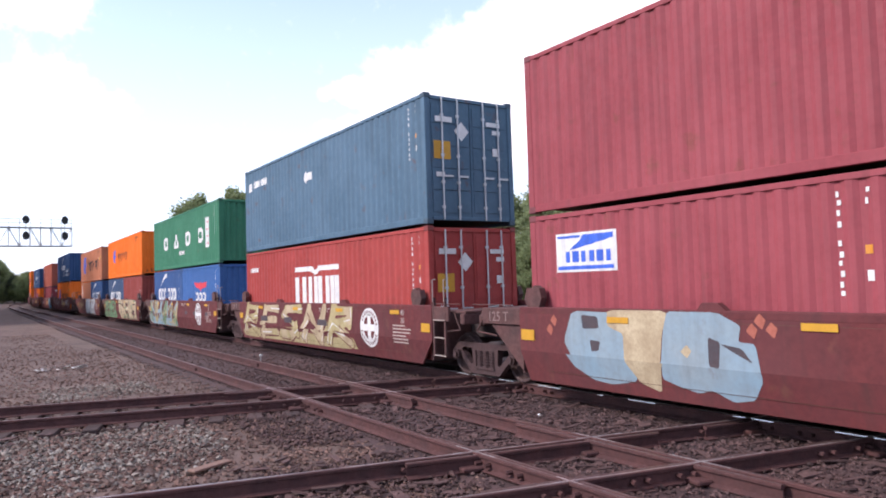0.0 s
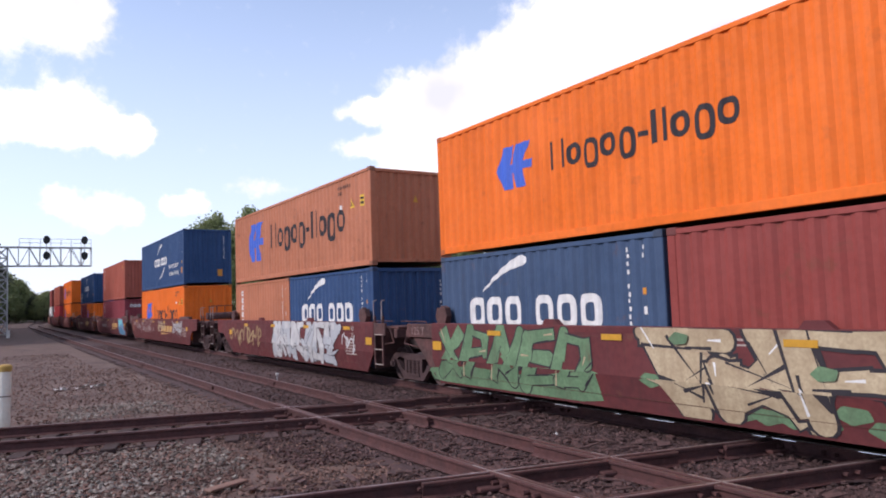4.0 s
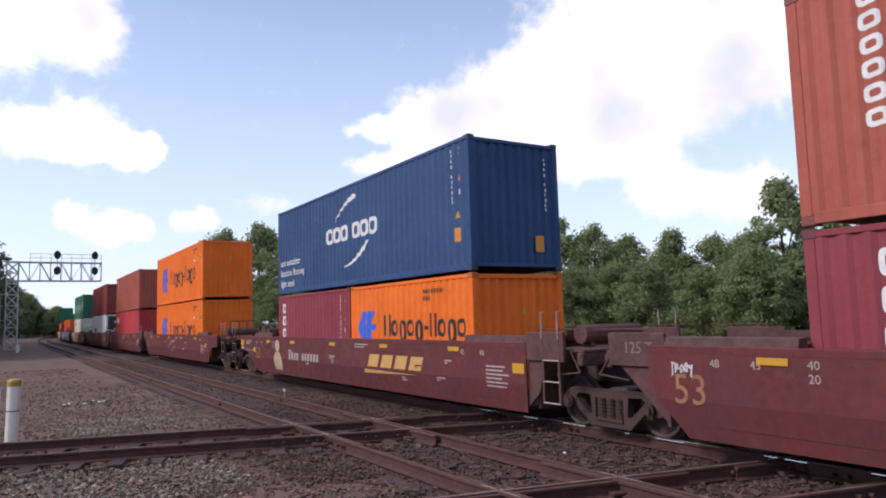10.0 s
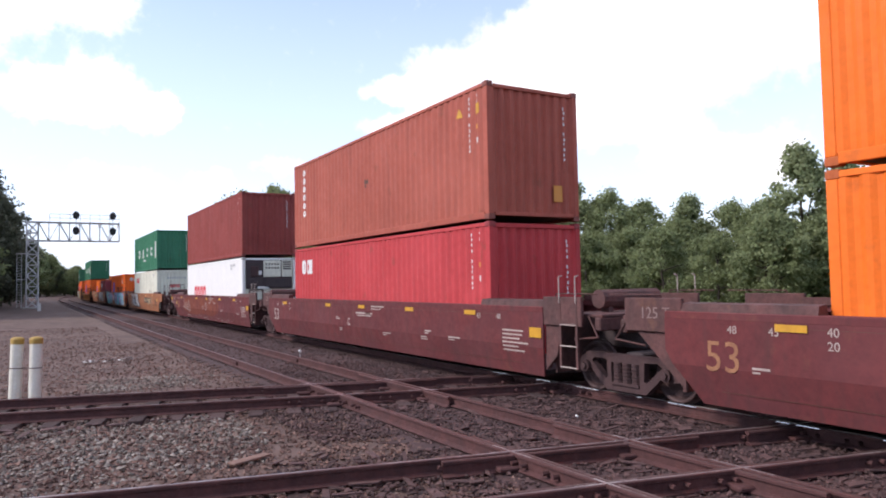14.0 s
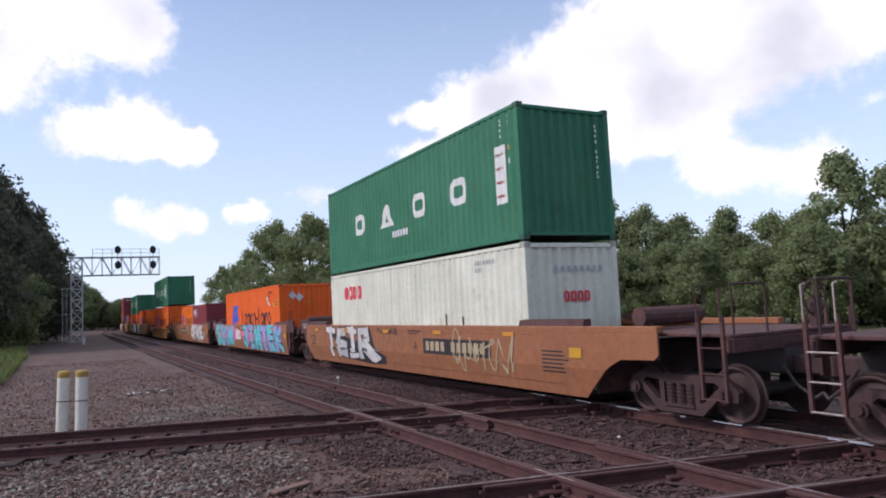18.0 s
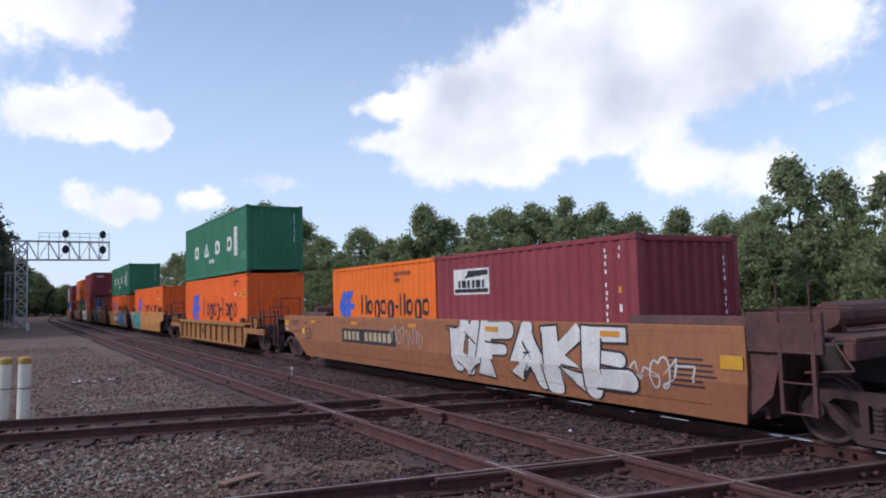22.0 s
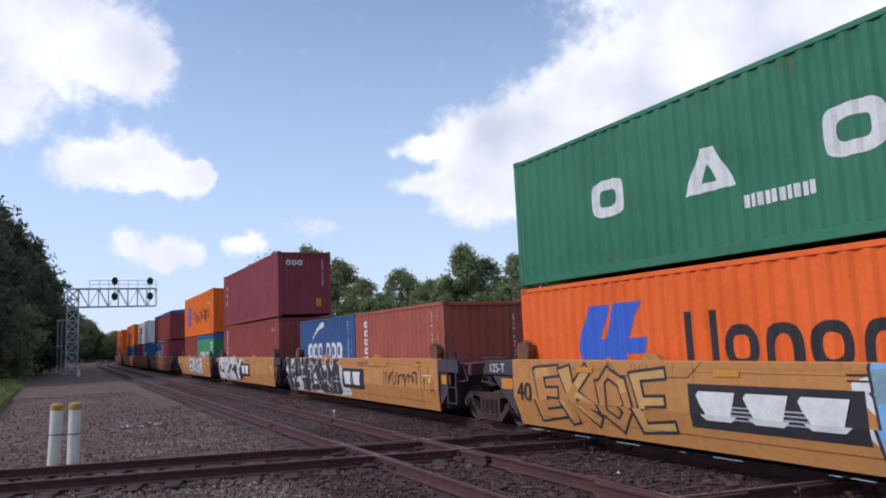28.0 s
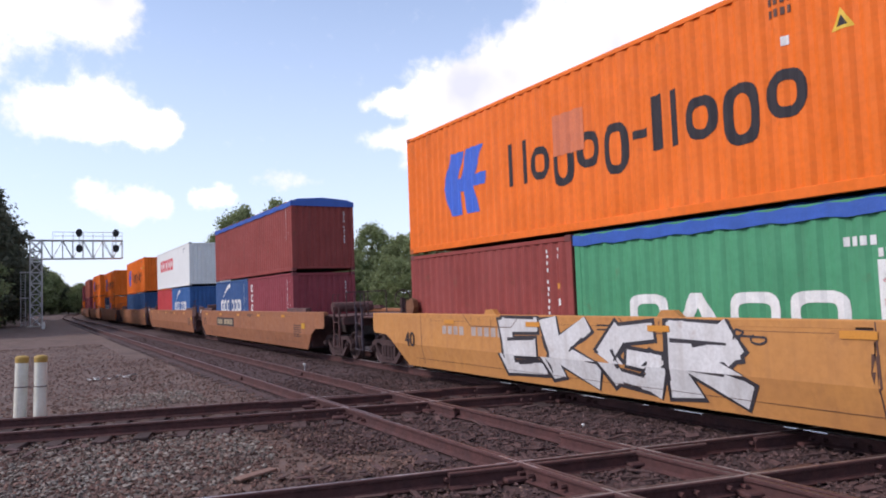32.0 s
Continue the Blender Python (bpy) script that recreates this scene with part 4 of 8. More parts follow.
STROKES = {  # letters as strokes on a lattice: columns 0 to 2, rows 0 to 2 upwards
    "S": [[(2, 2), (0.4, 2), (0, 1.45), (1.7, 0.75), (2, 0.3), (1.4, 0), (0, 0.1)]], "I": [[(0.1, 2), (1.9, 2)], [(1, 2), (1, 0)], [(0.1, 0), (1.9, 0)]],
    "O": [[(1, 2), (0.1, 1.5), (0, 0.5), (1, 0), (2, 0.5), (1.9, 1.5), (1, 2)]], "N": [[(0, 0), (0.2, 2), (1.8, 0), (2, 2)]],
    "M": [[(0, 0), (0.3, 2), (1, 0.7), (1.7, 2), (2, 0)]], "B": [[(0, 0), (0, 2), (1.6, 1.7), (0.4, 1.05), (2, 0.6), (1.5, 0), (0, 0)]],
    "J": [[(0, 2), (2, 2)], [(1.4, 2), (1.5, 0.5), (0.9, 0), (0, 0.4)]], "C": [[(2, 1.6), (1.2, 2), (0.2, 1.6), (0, 0.6), (1, 0), (2, 0.4)]],
    "E": [[(2, 2), (0.1, 1.9), (0, 0), (2, 0.1)], [(0.1, 1), (1.7, 1.05)]], "Y": [[(0, 2), (1, 1), (2, 2)], [(1, 1), (0.9, 0)]],
    "K": [[(0, 2), (0.1, 0)], [(1.9, 2), (0.3, 1), (2, 0)]], "T": [[(0, 2), (2, 1.95)], [(1, 2), (1.1, 0)]],
    "R": [[(0, 0), (0.1, 2), (1.6, 1.9), (1.8, 1.3), (0.4, 1), (2, 0)]], "G": [[(1.9, 1.9), (0.6, 1.8), (0, 1), (0.3, 0.1), (1.6, 0), (2, 0.7), (1, 0.9)]],
    "F": [[(0, 0), (0.1, 2), (2, 2)], [(0.1, 1), (1.5, 1.05)]], "A": [[(0, 0), (0.9, 2), (2, 0)], [(0.5, 0.7), (1.6, 0.7)]],
    "n": [[(0, 0), (0.1, 2)], [(0.2, 1.5), (1.1, 2), (1.9, 1.5), (2, 0)]], "e": [[(0.1, 1), (1.9, 1.05), (1.6, 1.8), (0.8, 2), (0.1, 1.3), (0.2, 0.4), (1, 0), (1.9, 0.3)]],
    "X": [[(0, 2), (2, 0)], [(2, 2), (0, 0)]], "P": [[(0, 0), (0.1, 2), (1.7, 1.9), (1.9, 1.2), (0.2, 0.9)]], "D": [[(0, 0), (0, 2), (1.5, 1.8), (2, 1), (1.6, 0.2), (0, 0)]], "Z": [[(0, 2), (2, 1.9), (0.1, 0.1), (2, 0)]],
}


def graffiti(root, centre_u, u0, u1, v0, v1, n, fills, outline, seed, rim=0.04, cloud=None, fat=0.125, gleam=None, accent=None, lean=0.2, text="", soft_ends=False):
    """Spray-painted abstract shapes on the wall: groups of tapering, rimmed strokes; u from the far end of the container bay. text: letters drawn stroke by stroke."""
    rng = random.Random(seed)
    n = len(text) or n
    layers = {}
    depth = [0.003]

    def add(colour, loop):
        loop = [(u, min(max(v, 0.235), 1.452)) for u, v in loop]
        depth[0] += 0.00006
        dd = depth[0]
        s = slices([loop], (), lambda u, v: (wall_x(v) - dd, centre_u - u, v), BEND)
        t = layers.setdefault(colour, Shape())
        i = len(t.v)
        t.v += s.v
        t.f += [tuple(i + k for k in f) for f in s.f]
    h, mid = v1 - v0, (v0 + v1) / 2
    cell = (u1 - u0) / n
    if cloud:
        m, ph = 64, rng.uniform(0, 6)
        edge = []
        for q in [6.2832 * k / m + 0.02 for k in range(m)]:
            r = 1 + 0.07 * math.sin(7 * q + ph) + 0.06 * math.sin(13 * q + 2 * ph) + 0.05 * rng.uniform(-1, 1)
            edge.append(((u0 + u1) / 2 + ((u1 - u0) * 0.5 + 0.12) * r * math.copysign(abs(math.cos(q)) ** 0.35, math.cos(q)), mid + h * 0.5 * r * math.copysign(abs(math.sin(q)) ** 0.45, math.sin(q))))
        add(cloud, edge)
    for k in range(n):
        cu = u0 + cell * k
        # a path over a loose three by three lattice
        at = lambda c, r: (cu + cell * (0.02 + 0.48 * c + rng.uniform(-0.1, 0.1)) + lean * (r - 1) * h * 0.3, v0 + h * (0.08 + 0.42 * r + rng.uniform(-0.07, 0.07)))
        strokes = []
        if text:
            j = lambda: rng.uniform(-0.035, 0.035)
            strokes = [[(cu + cell * (0.15 + 0.35 * c + j()) + lean * (r - 1) * h * 0.3, v0 + h * (0.13 + 0.37 * r + j())) for c, r in st] for st in STROKES[text[k]]]
        for _ in range(0 if text else 2):
            c, r = rng.choice((0, 2)), rng.choice((0, 2))
            path = [(c, r)]
            for _ in range(rng.choice((3, 4, 4))):
                opts = [(a, b) for a in (0, 1, 2) for b in (0, 1, 2) if (a, b) not in path and max(abs(a - c), abs(b - r)) <= 2 and (abs(b - r) == 2 or abs(a - c) + abs(b - r) == 1 or rng.random() < 0.25)]
                if not opts:
                    break
                c, r = rng.choice(opts)
                path.append((c, r))
            strokes.append([at(*p) for p in path])
        quads = []
        for st in strokes:
            w0 = fat * h * rng.uniform(0.8, 1.25)
            for (xa, ya), (xb, yb) in zip(st, st[1:]):
                upright = abs(yb - ya) > abs(xb - xa)
                wa, wb = (w0 * rng.uniform(0.9, 1.5), w0 * rng.uniform(0.7, 1.2)) if upright else (w0 * rng.uniform(0.55, 0.85), w0 * rng.uniform(0.5, 0.9))
                d = math.hypot(xb - xa, yb - ya) or 1
                ex, ey = (xb - xa) / d * w0 * 0.6, (yb - ya) / d * w0 * 0.6
                quads.append((xa - ex, ya - ey, xb + ex, yb + ey, wa, wb))
            if not text and not soft_ends and rng.random() < 0.6:  # a spike that runs out of the last stroke
                (xa, ya), (xb, yb) = st[-2], st[-1]
                an = math.atan2(yb - ya, xb - xa) + rng.uniform(-0.9, 0.9)
                quads.append((xb, yb, xb + 0.34 * h * math.cos(an), yb + 0.34 * h * math.sin(an), w0 * 0.95, 0.006))
        if outline:
            for x0, y0, x1, y1, wa, wb in quads:
                d = math.hypot(x1 - x0, y1 - y0) or 1
                ex, ey = (x1 - x0) / d * rim, (y1 - y0) / d * rim
                add(outline, fat_line(x0 - ex, y0 - ey, x1 + ex, y1 + ey, wa + rim, wb + rim))
                if soft_ends:
                    add(outline, ellipse(x1, y1, wb + rim, wb + rim, 12))
        if fills:
            main = fills[k % len(fills)]
            for q in quads:
                add(main, fat_line(*q))
            if soft_ends:
                for q in quads:
                    add(main, ellipse(q[2], q[3], q[5], q[5], 12))
            for q in quads:  # a second tone over part of each stroke, so the fill shades across
                if rng.random() < 0.7:
                    x0, y0, x1, y1, wa, wb = q
                    f = rng.uniform(0.35, 0.7)
                    add(rng.choice(fills), fat_line(x0 + (x1 - x0) * f, y0 + (y1 - y0) * f, x1, y1, (wa + (wb - wa) * f) * 0.96, wb * 0.96))
            if outline and fat >= 0.1:
                for q in quads:
                    if rng.random() < 0.65:
                        x0, y0, x1, y1, wa, wb = q
                        sd, f0, f1 = rng.choice((-1, 1)), rng.uniform(0.0, 0.35), rng.uniform(0.6, 1.0)
                        d = math.hypot(x1 - x0, y1 - y0) or 1
                        nx, ny = -(y1 - y0) / d * sd, (x1 - x0) / d * sd
                        at2 = lambda f: (x0 + (x1 - x0) * f + nx * (wa + (wb - wa) * f) * 0.97, y0 + (y1 - y0) * f + ny * (wa + (wb - wa) * f) * 0.97)
                        add(outline, fat_line(*at2(f0), *at2(f1), rim * 0.55, rim * 0.3))
            if accent:
                for q in quads[::2]:
                    x0, y0, x1, y1, wa, wb = q
                    add(accent, fat_line(x0 + wa * 0.5, y0, x0 * 0.4 + x1 * 0.6 + wa * 0.5, y0 * 0.4 + y1 * 0.6, 0.012, 0.02))
            if gleam:
                for q in quads[::3]:
                    x0, y0, x1, y1, wa, wb = q
                    add(gleam, fat_line(x0 - wa * 0.45, y0, x0 * 0.7 + x1 * 0.3 - wa * 0.45, y0 * 0.7 + y1 * 0.3, 0.02, 0.008))
    for colour, s in layers.items():
        ob = part("graffiti", s, MARK[colour], root, "spray-painted " + MARK[colour].name.replace("_spray_paint", "").replace("_marking", "").replace("_", " ") + " graffiti")
        ob["kind"] = "stuff"


def scribble(root, centre_u, u0, u1, v0, v1, loops, colour, seed, width=0.02):
    """A thin, uneven spray-can line: arcs, hooks and straight strokes one after the other."""
    rng = random.Random(seed)
    pts = []
    n = max(3, int(loops * 1.6))
    h = v1 - v0
    for k in range(n):
        cu = u0 + (u1 - u0) * (k + rng.uniform(0.2, 0.8)) / n
        cv = v0 + h * rng.uniform(0.35, 0.65)
        ru, rv = (u1 - u0) / n * rng.uniform(0.25, 0.6), h * rng.uniform(0.2, 0.48)
        kind = rng.random()
        if kind < 0.6:
            a0, sweep = rng.uniform(0, 6.28), rng.choice((-1, 1)) * rng.uniform(2.4, 6.6)
            m = 6 + int(abs(sweep) * 2.5)
            pts += [(cu + ru * math.cos(a0 + sweep * q / m) * (1 - 0.2 * q / m), cv + rv * math.sin(a0 + sweep * q / m)) for q in range(m + 1)]
        else:
            x = rng.uniform(-0.6, 0.6) * ru
            pts += [(cu - x, cv + rv * rng.uniform(0.7, 1)), (cu + x, cv - rv), (cu + x + ru * rng.uniform(0.3, 0.9), cv + rv * rng.uniform(-0.4, 0.8))]
    s = Shape()
    depth = 0.004
    for a, b in zip(pts, pts[1:]):
        depth += 0.0001
        q = slices([fat_line(*a, *b, width, width)], (), lambda u, v: (wall_x(v) - depth, centre_u - u, v), BEND)
        i = len(s.v)
        s.v += q.v
        s.f += [tuple(i + k for k in f) for f in q.f]
    ob = part("graffiti", s, MARK[colour], root, "thin spray-can scribble")
    ob["kind"] = "stuff"


def wall_mark(root, name, colour, loops, centre_u, depth=0.003, label=""):
    s = slices(loops, (), lambda u, v: (wall_x(v) - depth, centre_u - u, v), BEND)
    ob = part(name, s, MARK[colour], root, label)
    if name.endswith(("_row", "_print")):
        ob["kind"] = "stuff"
    return ob


def wheel_mesh():
    s = Shape()
    n = 28
    prof = [(0.10, 0.0), (0.34, 0.015), (0.40, 0.0), (0.455, 0.0), (0.455, 0.03), (0.42, 0.035), (0.41, 0.135), (0.39, 0.14), (0.36, 0.12), (0.33, 0.06), (0.12, 0.09), (0.10, 0.12)]
    s.rings([[(x, r * math.cos(2 * math.pi * k / n), r * math.sin(2 * math.pi * k / n)) for k in range(n)] for r, x in prof])
    return s.mesh("wheel")


def side_frame_mesh():
    out = [(-1.12, 0.5), (-1.02, 0.6), (-0.86, 0.7), (0.86, 0.7), (1.02, 0.6), (1.12, 0.5), (1.1, 0.36), (0.92, 0.34), (0.8, 0.42), (0.44, 0.1), (-0.44, 0.1), (-0.8, 0.42), (-0.92, 0.34), (-1.1, 0.36)]
    window = [(-0.31, 0.19), (0.31, 0.19), (0.31, 0.56), (-0.31, 0.56)]
    eyes = [[(sg * a, b) for a, b in ((0.78, 0.55), (0.7, 0.61), (0.42, 0.6), (0.4, 0.3), (0.46, 0.28))] for sg in (-1, 1)]
    front = slices([out, window, *eyes], (), lambda u, v: (-0.06, u, v))
    rear = slices([out, window, *eyes], (), lambda u, v: (0.06, u, v))
    s = Shape()
    for q in (front, rear):
        i = len(s.v)
        s.v += q.v
        s.f += [tuple(i + k for k in f) for f in q.f]
    for lp in (out, window, *eyes):
        s.rings([[(-0.06, u, v) for u, v in lp], [(0.06, u, v) for u, v in lp]], cap=False)
    return s.mesh("side_frame")


def truck(root, y):
    """A two-axle truck under a car, as a part with its wheels."""
    bol = part("truck", kept("bolster", lambda: Shape().bevelbox(-0.85, -0.2, 0.42, 0.85, 0.2, 0.72, 0.03).bevelbox(-0.25, -0.25, 0.6, 0.25, 0.25, 0.8, 0.03).mesh("truck")), DARK, root, "dirty cast-steel wheel truck", (0, y, 0))
    for sg in (-1, 1):
        part("side_frame", kept("side_frame", side_frame_mesh), STEEL, bol, loc=(sg * 0.99, 0, 0))

        part("spring_seat", kept("spring_seat", lambda: Shape().box(-0.09, -0.31, 0.2, 0.09, 0.31, 0.24).mesh("spring_seat")), STEEL, bol, loc=(sg * 0.99, 0, 0))

        def coil():
            return Shape().rings([[(r * math.cos(6.2832 * k / 10), r * math.sin(6.2832 * k / 10), z) for k in range(10)] for j in range(6) for r, z in ((0.085, 0.24 + 0.057 * j), (0.085, 0.278 + 0.057 * j), (0.062, 0.284 + 0.057 * j), (0.062, 0.292 + 0.057 * j))]).mesh("spring_coil")
        if sg < 0:
            for k in (-0.2, 0.0, 0.2):
                part("spring_coil", kept("spring_coil", coil), STEEL, bol, loc=(sg * 0.99, k, 0))
        for yy in (-0.89, 0.89):
            part("bearing_cap", kept("bearing", lambda: Shape().tube((-0.12, 0, 0), (0.12, 0, 0), 0.1, 12).tube((-0.16, 0, 0), (-0.12, 0, 0), 0.06, 8).mesh("bearing_cap")), STEEL, bol, loc=(sg * 1.0, yy, 0.455))
            w = part("wheel", kept("wheel", wheel_mesh), WHEEL, bol, loc=(sg * 0.71, yy, 0.43))
            if sg < 0:
                w.rotation_euler = (0, 0, math.pi)
    for yy in (-0.89, 0.89):
        part("axle", kept("axle", lambda: Shape().tube((-0.98, 0, 0), (0.98, 0, 0), 0.08, 10).mesh("axle")), DARK, bol, loc=(0, yy, 0.455))


def well_car(unit, paint, hl, front, rear, ribbed=False, sign=""):
    """One platform of a well car. front and rear: ('joint', metres to the joint) or ('free', metres to the coupling face)."""
    c = unit["centre"]
    words = {"ochre": "grimy ochre-yellow", "brown": "weathered mineral-brown", "tan": "rust-stained tan", "yellow": "weathered yellow"}[paint]
    root = thing("well_car", TRACK_X, c, 0, words + " double-stack well car" + (" with ribbed sides" if ribbed else " with smooth sides") + " on rails", "rail car", "well cars of the train")
    mat = CAR[paint]
    end_paint = SLATEPAINT if paint == "yellow" else GRIME
    tone = "dark slate" if paint == "yellow" else "grimy brown"
    key = (paint, round(hl, 2), ribbed)
    top = 1.0 if ribbed else 1.35
    nose = 0.4 if paint == "brown" and hl < 7 else 0.0

    def piece(name, k, make, lab="", m=mat, loc=None):
        return part(name, kept((name, key, k, m.name), lambda: make().mesh(name)), m, root, lab, loc)
    for sg in (-1, 1):
        if ribbed:
            piece("side_wall", sg, lambda: Shape().prism([(-(hl + 0.2), top), (hl + 0.2, top), (hl + 0.2, 0.16), (-(hl + 0.2), 0.16)], "x", *sorted((sg * 1.34, sg * 1.38))))
            for k in range(12):
                y = -hl + 0.15 + (2 * hl - 0.3) * k / 11
                piece("rib", (sg, k), lambda: Shape().prism([(sg * 1.38, 0.17), (sg * 1.47, 0.3), (sg * 1.47, 0.98), (sg * 1.38, 0.98)], "y", y - 0.05, y + 0.05))
            piece("bottom_flange", sg, lambda: Shape().box(min(sg * 1.36, sg * 1.46), -hl - 0.2, 0.14, max(sg * 1.36, sg * 1.46), hl + 0.2, 0.2))
            piece("top_chord", sg, lambda: Shape().bevelbox(min(sg * 1.3, sg * 1.5), -hl - 0.5, 0.97, max(sg * 1.3, sg * 1.5), hl + 0.5, 1.12, 0.012))
        else:
            # at a coupled end the wall's upper half runs on over the truck; at a joint it stops at the bay
            runs = (front[0] == "free", rear[0] == "free", round(front[1], 1), round(rear[1], 1))
            ends = [hl + (end[1] - hl - 1.85 if end[0] == "free" else nose if end is front else 0.3 if hl > 7 else 0.0) for end in (front, rear)]
            edge = lambda e, fr: [(e, 1.36), (e, 1.02), (e - 0.1, 0.94), (hl + 0.95, 0.92), (hl + 0.72, 0.82), (hl + 0.55, BEND)] if fr else [(e, 1.36), (e, BEND + 0.2), (hl + (e - hl) * 0.6, BEND)] if e > hl + 0.2 and hl > 7 else [(e, 1.36), (e, BEND)]
            piece("side_wall", (sg, runs), lambda: wall_plate([(-y, z) for y, z in reversed(edge(ends[0], runs[0]))] + edge(ends[1], runs[1]), sg))
            foot = lambda fr, k=0: ((hl + 0.55 if fr else hl + (ends[k] - hl) * (0.6 if hl > 7 else 1)), (hl - 0.1 if fr else ends[k] - 0.12 - 0.45 * (ends[k] > hl)))
            piece("lower_wall", (sg, runs[:2]), lambda: wall_plate([(-foot(runs[0])[0], BEND), (foot(runs[1], 1)[0], BEND), (foot(runs[1], 1)[1], SILL), (-foot(runs[0])[1], SILL)], sg))
            piece("top_chord", (sg, runs), lambda: Shape().bevelbox(min(sg * 1.33, sg * 1.483), -ends[0], 1.35, max(sg * 1.33, sg * 1.483), ends[1], 1.46, 0.012))
            for k in range(7 if hl > 7 else 5):
                y = (k - (3 if hl > 7 else 2)) * 2.3
                if k % 2 and hl < 7:
                    piece("stacking_lug", (sg, k), lambda: Shape().prism([(y - 0.22, 1.46), (y + 0.22, 1.46), (y + 0.14, 1.56), (y - 0.1, 1.56)], "x", *sorted((sg * 1.36, sg * 1.47))))
            if hl > 7:
                for sy in (-1, 1):
                    ya, yb = sorted((sy * (hl + 0.02), sy * (hl - 2.0)))
                    piece("raised_guide", (sg, sy), lambda: Shape().prism([(sg * 1.28, 1.46), (sg * 1.47, 1.46), (sg * 1.44, 1.57), (sg * 1.28, 1.585)], "y", ya, yb), "dark container guide", GRIME)
            else:
                for sy in (-1, 1):
                    piece("corner_guide", (sg, sy), lambda: Shape().prism([(sy * (hl - 0.35 + a), b) for a, b in ((-0.1, 1.46), (-0.17, 1.62), (-0.12, 1.78), (0.02, 1.83), (0.1, 1.76), (0.2, 1.79), (0.27, 1.6), (0.2, 1.46))], "x", *sorted((sg * 1.29, sg * 1.42))), "rusty corner guide", RUSTY if paint == "yellow" else GRIME)
    piece("well_floor", 0, lambda: Shape().box(-1.3, -hl + 0.3, 0.2, 1.3, hl - 0.3, 0.285), m=DARK)
    for sy, end in ((-1, front), (1, rear)):
        a = hl + 0.1
        piece("bulkhead", sy, lambda: Shape().box(-1.3, min(sy * a, sy * (a + 0.06)), 0.3, 1.3, max(sy * a, sy * (a + 0.06)), min(1.34, top)), m=end_paint)
        reach = end[1]
        fr = (sy, end[0], round(reach, 1))
        far = reach - (0.25 if end[0] == "joint" else 0.55)
        zt = 0.98 if ribbed else 1.3
        piece("centre_sill", fr, lambda: Shape().bevelbox(-0.3, min(sy * a, sy * far), 0.72, 0.3, max(sy * a, sy * far), zt - 0.12, 0.02), m=DARK)
        piece("end_platform", fr, lambda: Shape().bevelbox(-1.3, min(sy * (a + 0.3), sy * far), zt, 1.3, max(sy * (a + 0.3), sy * far), zt + 0.05, 0.01), "grimy end platform", GRIME)
        piece("end_beam", fr, lambda: Shape().bevelbox(-1.35, min(sy * far, sy * (far - 0.14)), zt - 0.22, 1.35, max(sy * far, sy * (far - 0.14)), zt, 0.02), m=GRIME)
        high = 1.64 if hl > 7 else 1.44
        for sg in (-1, 1):
            xa, xb = sorted((sg * 1.40, sg * 1.47))
            if ribbed:
                xo, xi = sg * 1.5, sg * 1.08
                piece("deck_plate", (fr, sg), lambda: Shape().bevelbox(min(xi, xo), min(sy * (hl + 0.3), sy * (hl + 1.3)), 1.06, max(xi, xo), max(sy * (hl + 0.3), sy * (hl + 1.3)), 1.11, 0.01))
                piece("end_side_sill", (fr, sg), lambda: Shape().bevelbox(xa, min(sy * (hl + 0.2), sy * far), 0.7, xb, max(sy * (hl + 0.2), sy * far), 0.92, 0.01))
                piece("gusset", (fr, sg), lambda: Shape().prism([(sy * (hl + 0.2), 0.16), (sy * (hl + 0.28), 0.16), (sy * (hl + 0.75), 0.72), (sy * (hl + 0.2), 0.72)], "x", *sorted((sg * 1.4, sg * 1.45))))
                for q in (1.25, 1.75):
                    piece("post", (fr, sg, q), lambda: Shape().bevelbox(xa, min(sy * (hl + q), sy * (hl + q + 0.1)), 0.92, xb, max(sy * (hl + q), sy * (hl + q + 0.1)), 1.36, 0.008))
                piece("walkway", (fr, sg), lambda: Shape().bevelbox(min(sg * 0.7, xo), min(sy * (hl + 1.2), sy * far), 1.36, max(sg * 0.7, xo), max(sy * (hl + 1.2), sy * far), 1.4, 0.01), "dark grated walkway", DARK)
                piece("brake_drum", (fr, sg), lambda: Shape().tube((sg * 1.3, sy * (hl + 2.05), 1.12), (sg * 1.5, sy * (hl + 2.05), 1.12), 0.19, 14).tube((sg * 1.5, sy * (hl + 2.05), 1.12), (sg * 1.54, sy * (hl + 2.05), 1.12), 0.07, 8))
                piece("locking_block", (fr, sg), lambda: Shape().prism([(sy * (hl + 0.0), 1.12), (sy * (hl - 0.3), 1.12), (sy * (hl - 0.34), 1.24), (sy * (hl - 0.2), 1.32), (sy * (hl - 0.02), 1.26)], "x", *sorted((sg * 1.3, sg * 1.46))), "rusty locking block", GRIME)
                piece("steel_strut", (fr, sg), lambda: Shape().tube((sg * 1.2, sy * (hl + 0.1), 1.3), (sg * 1.2, sy * (hl + 0.9), 1.1), 0.03, 6), m=DARK)
            elif end[0] == "joint":
                reach2 = hl + (1.1 if sy > 0 else 1.0)
                piece("end_side_sill", (fr, sg), lambda: Shape().bevelbox(xa, min(sy * (hl + nose * (sy < 0)), sy * reach2), 1.14, xb, max(sy * (hl + nose * (sy < 0)), sy * reach2), high, 0.012), tone + " end sill", end_paint)
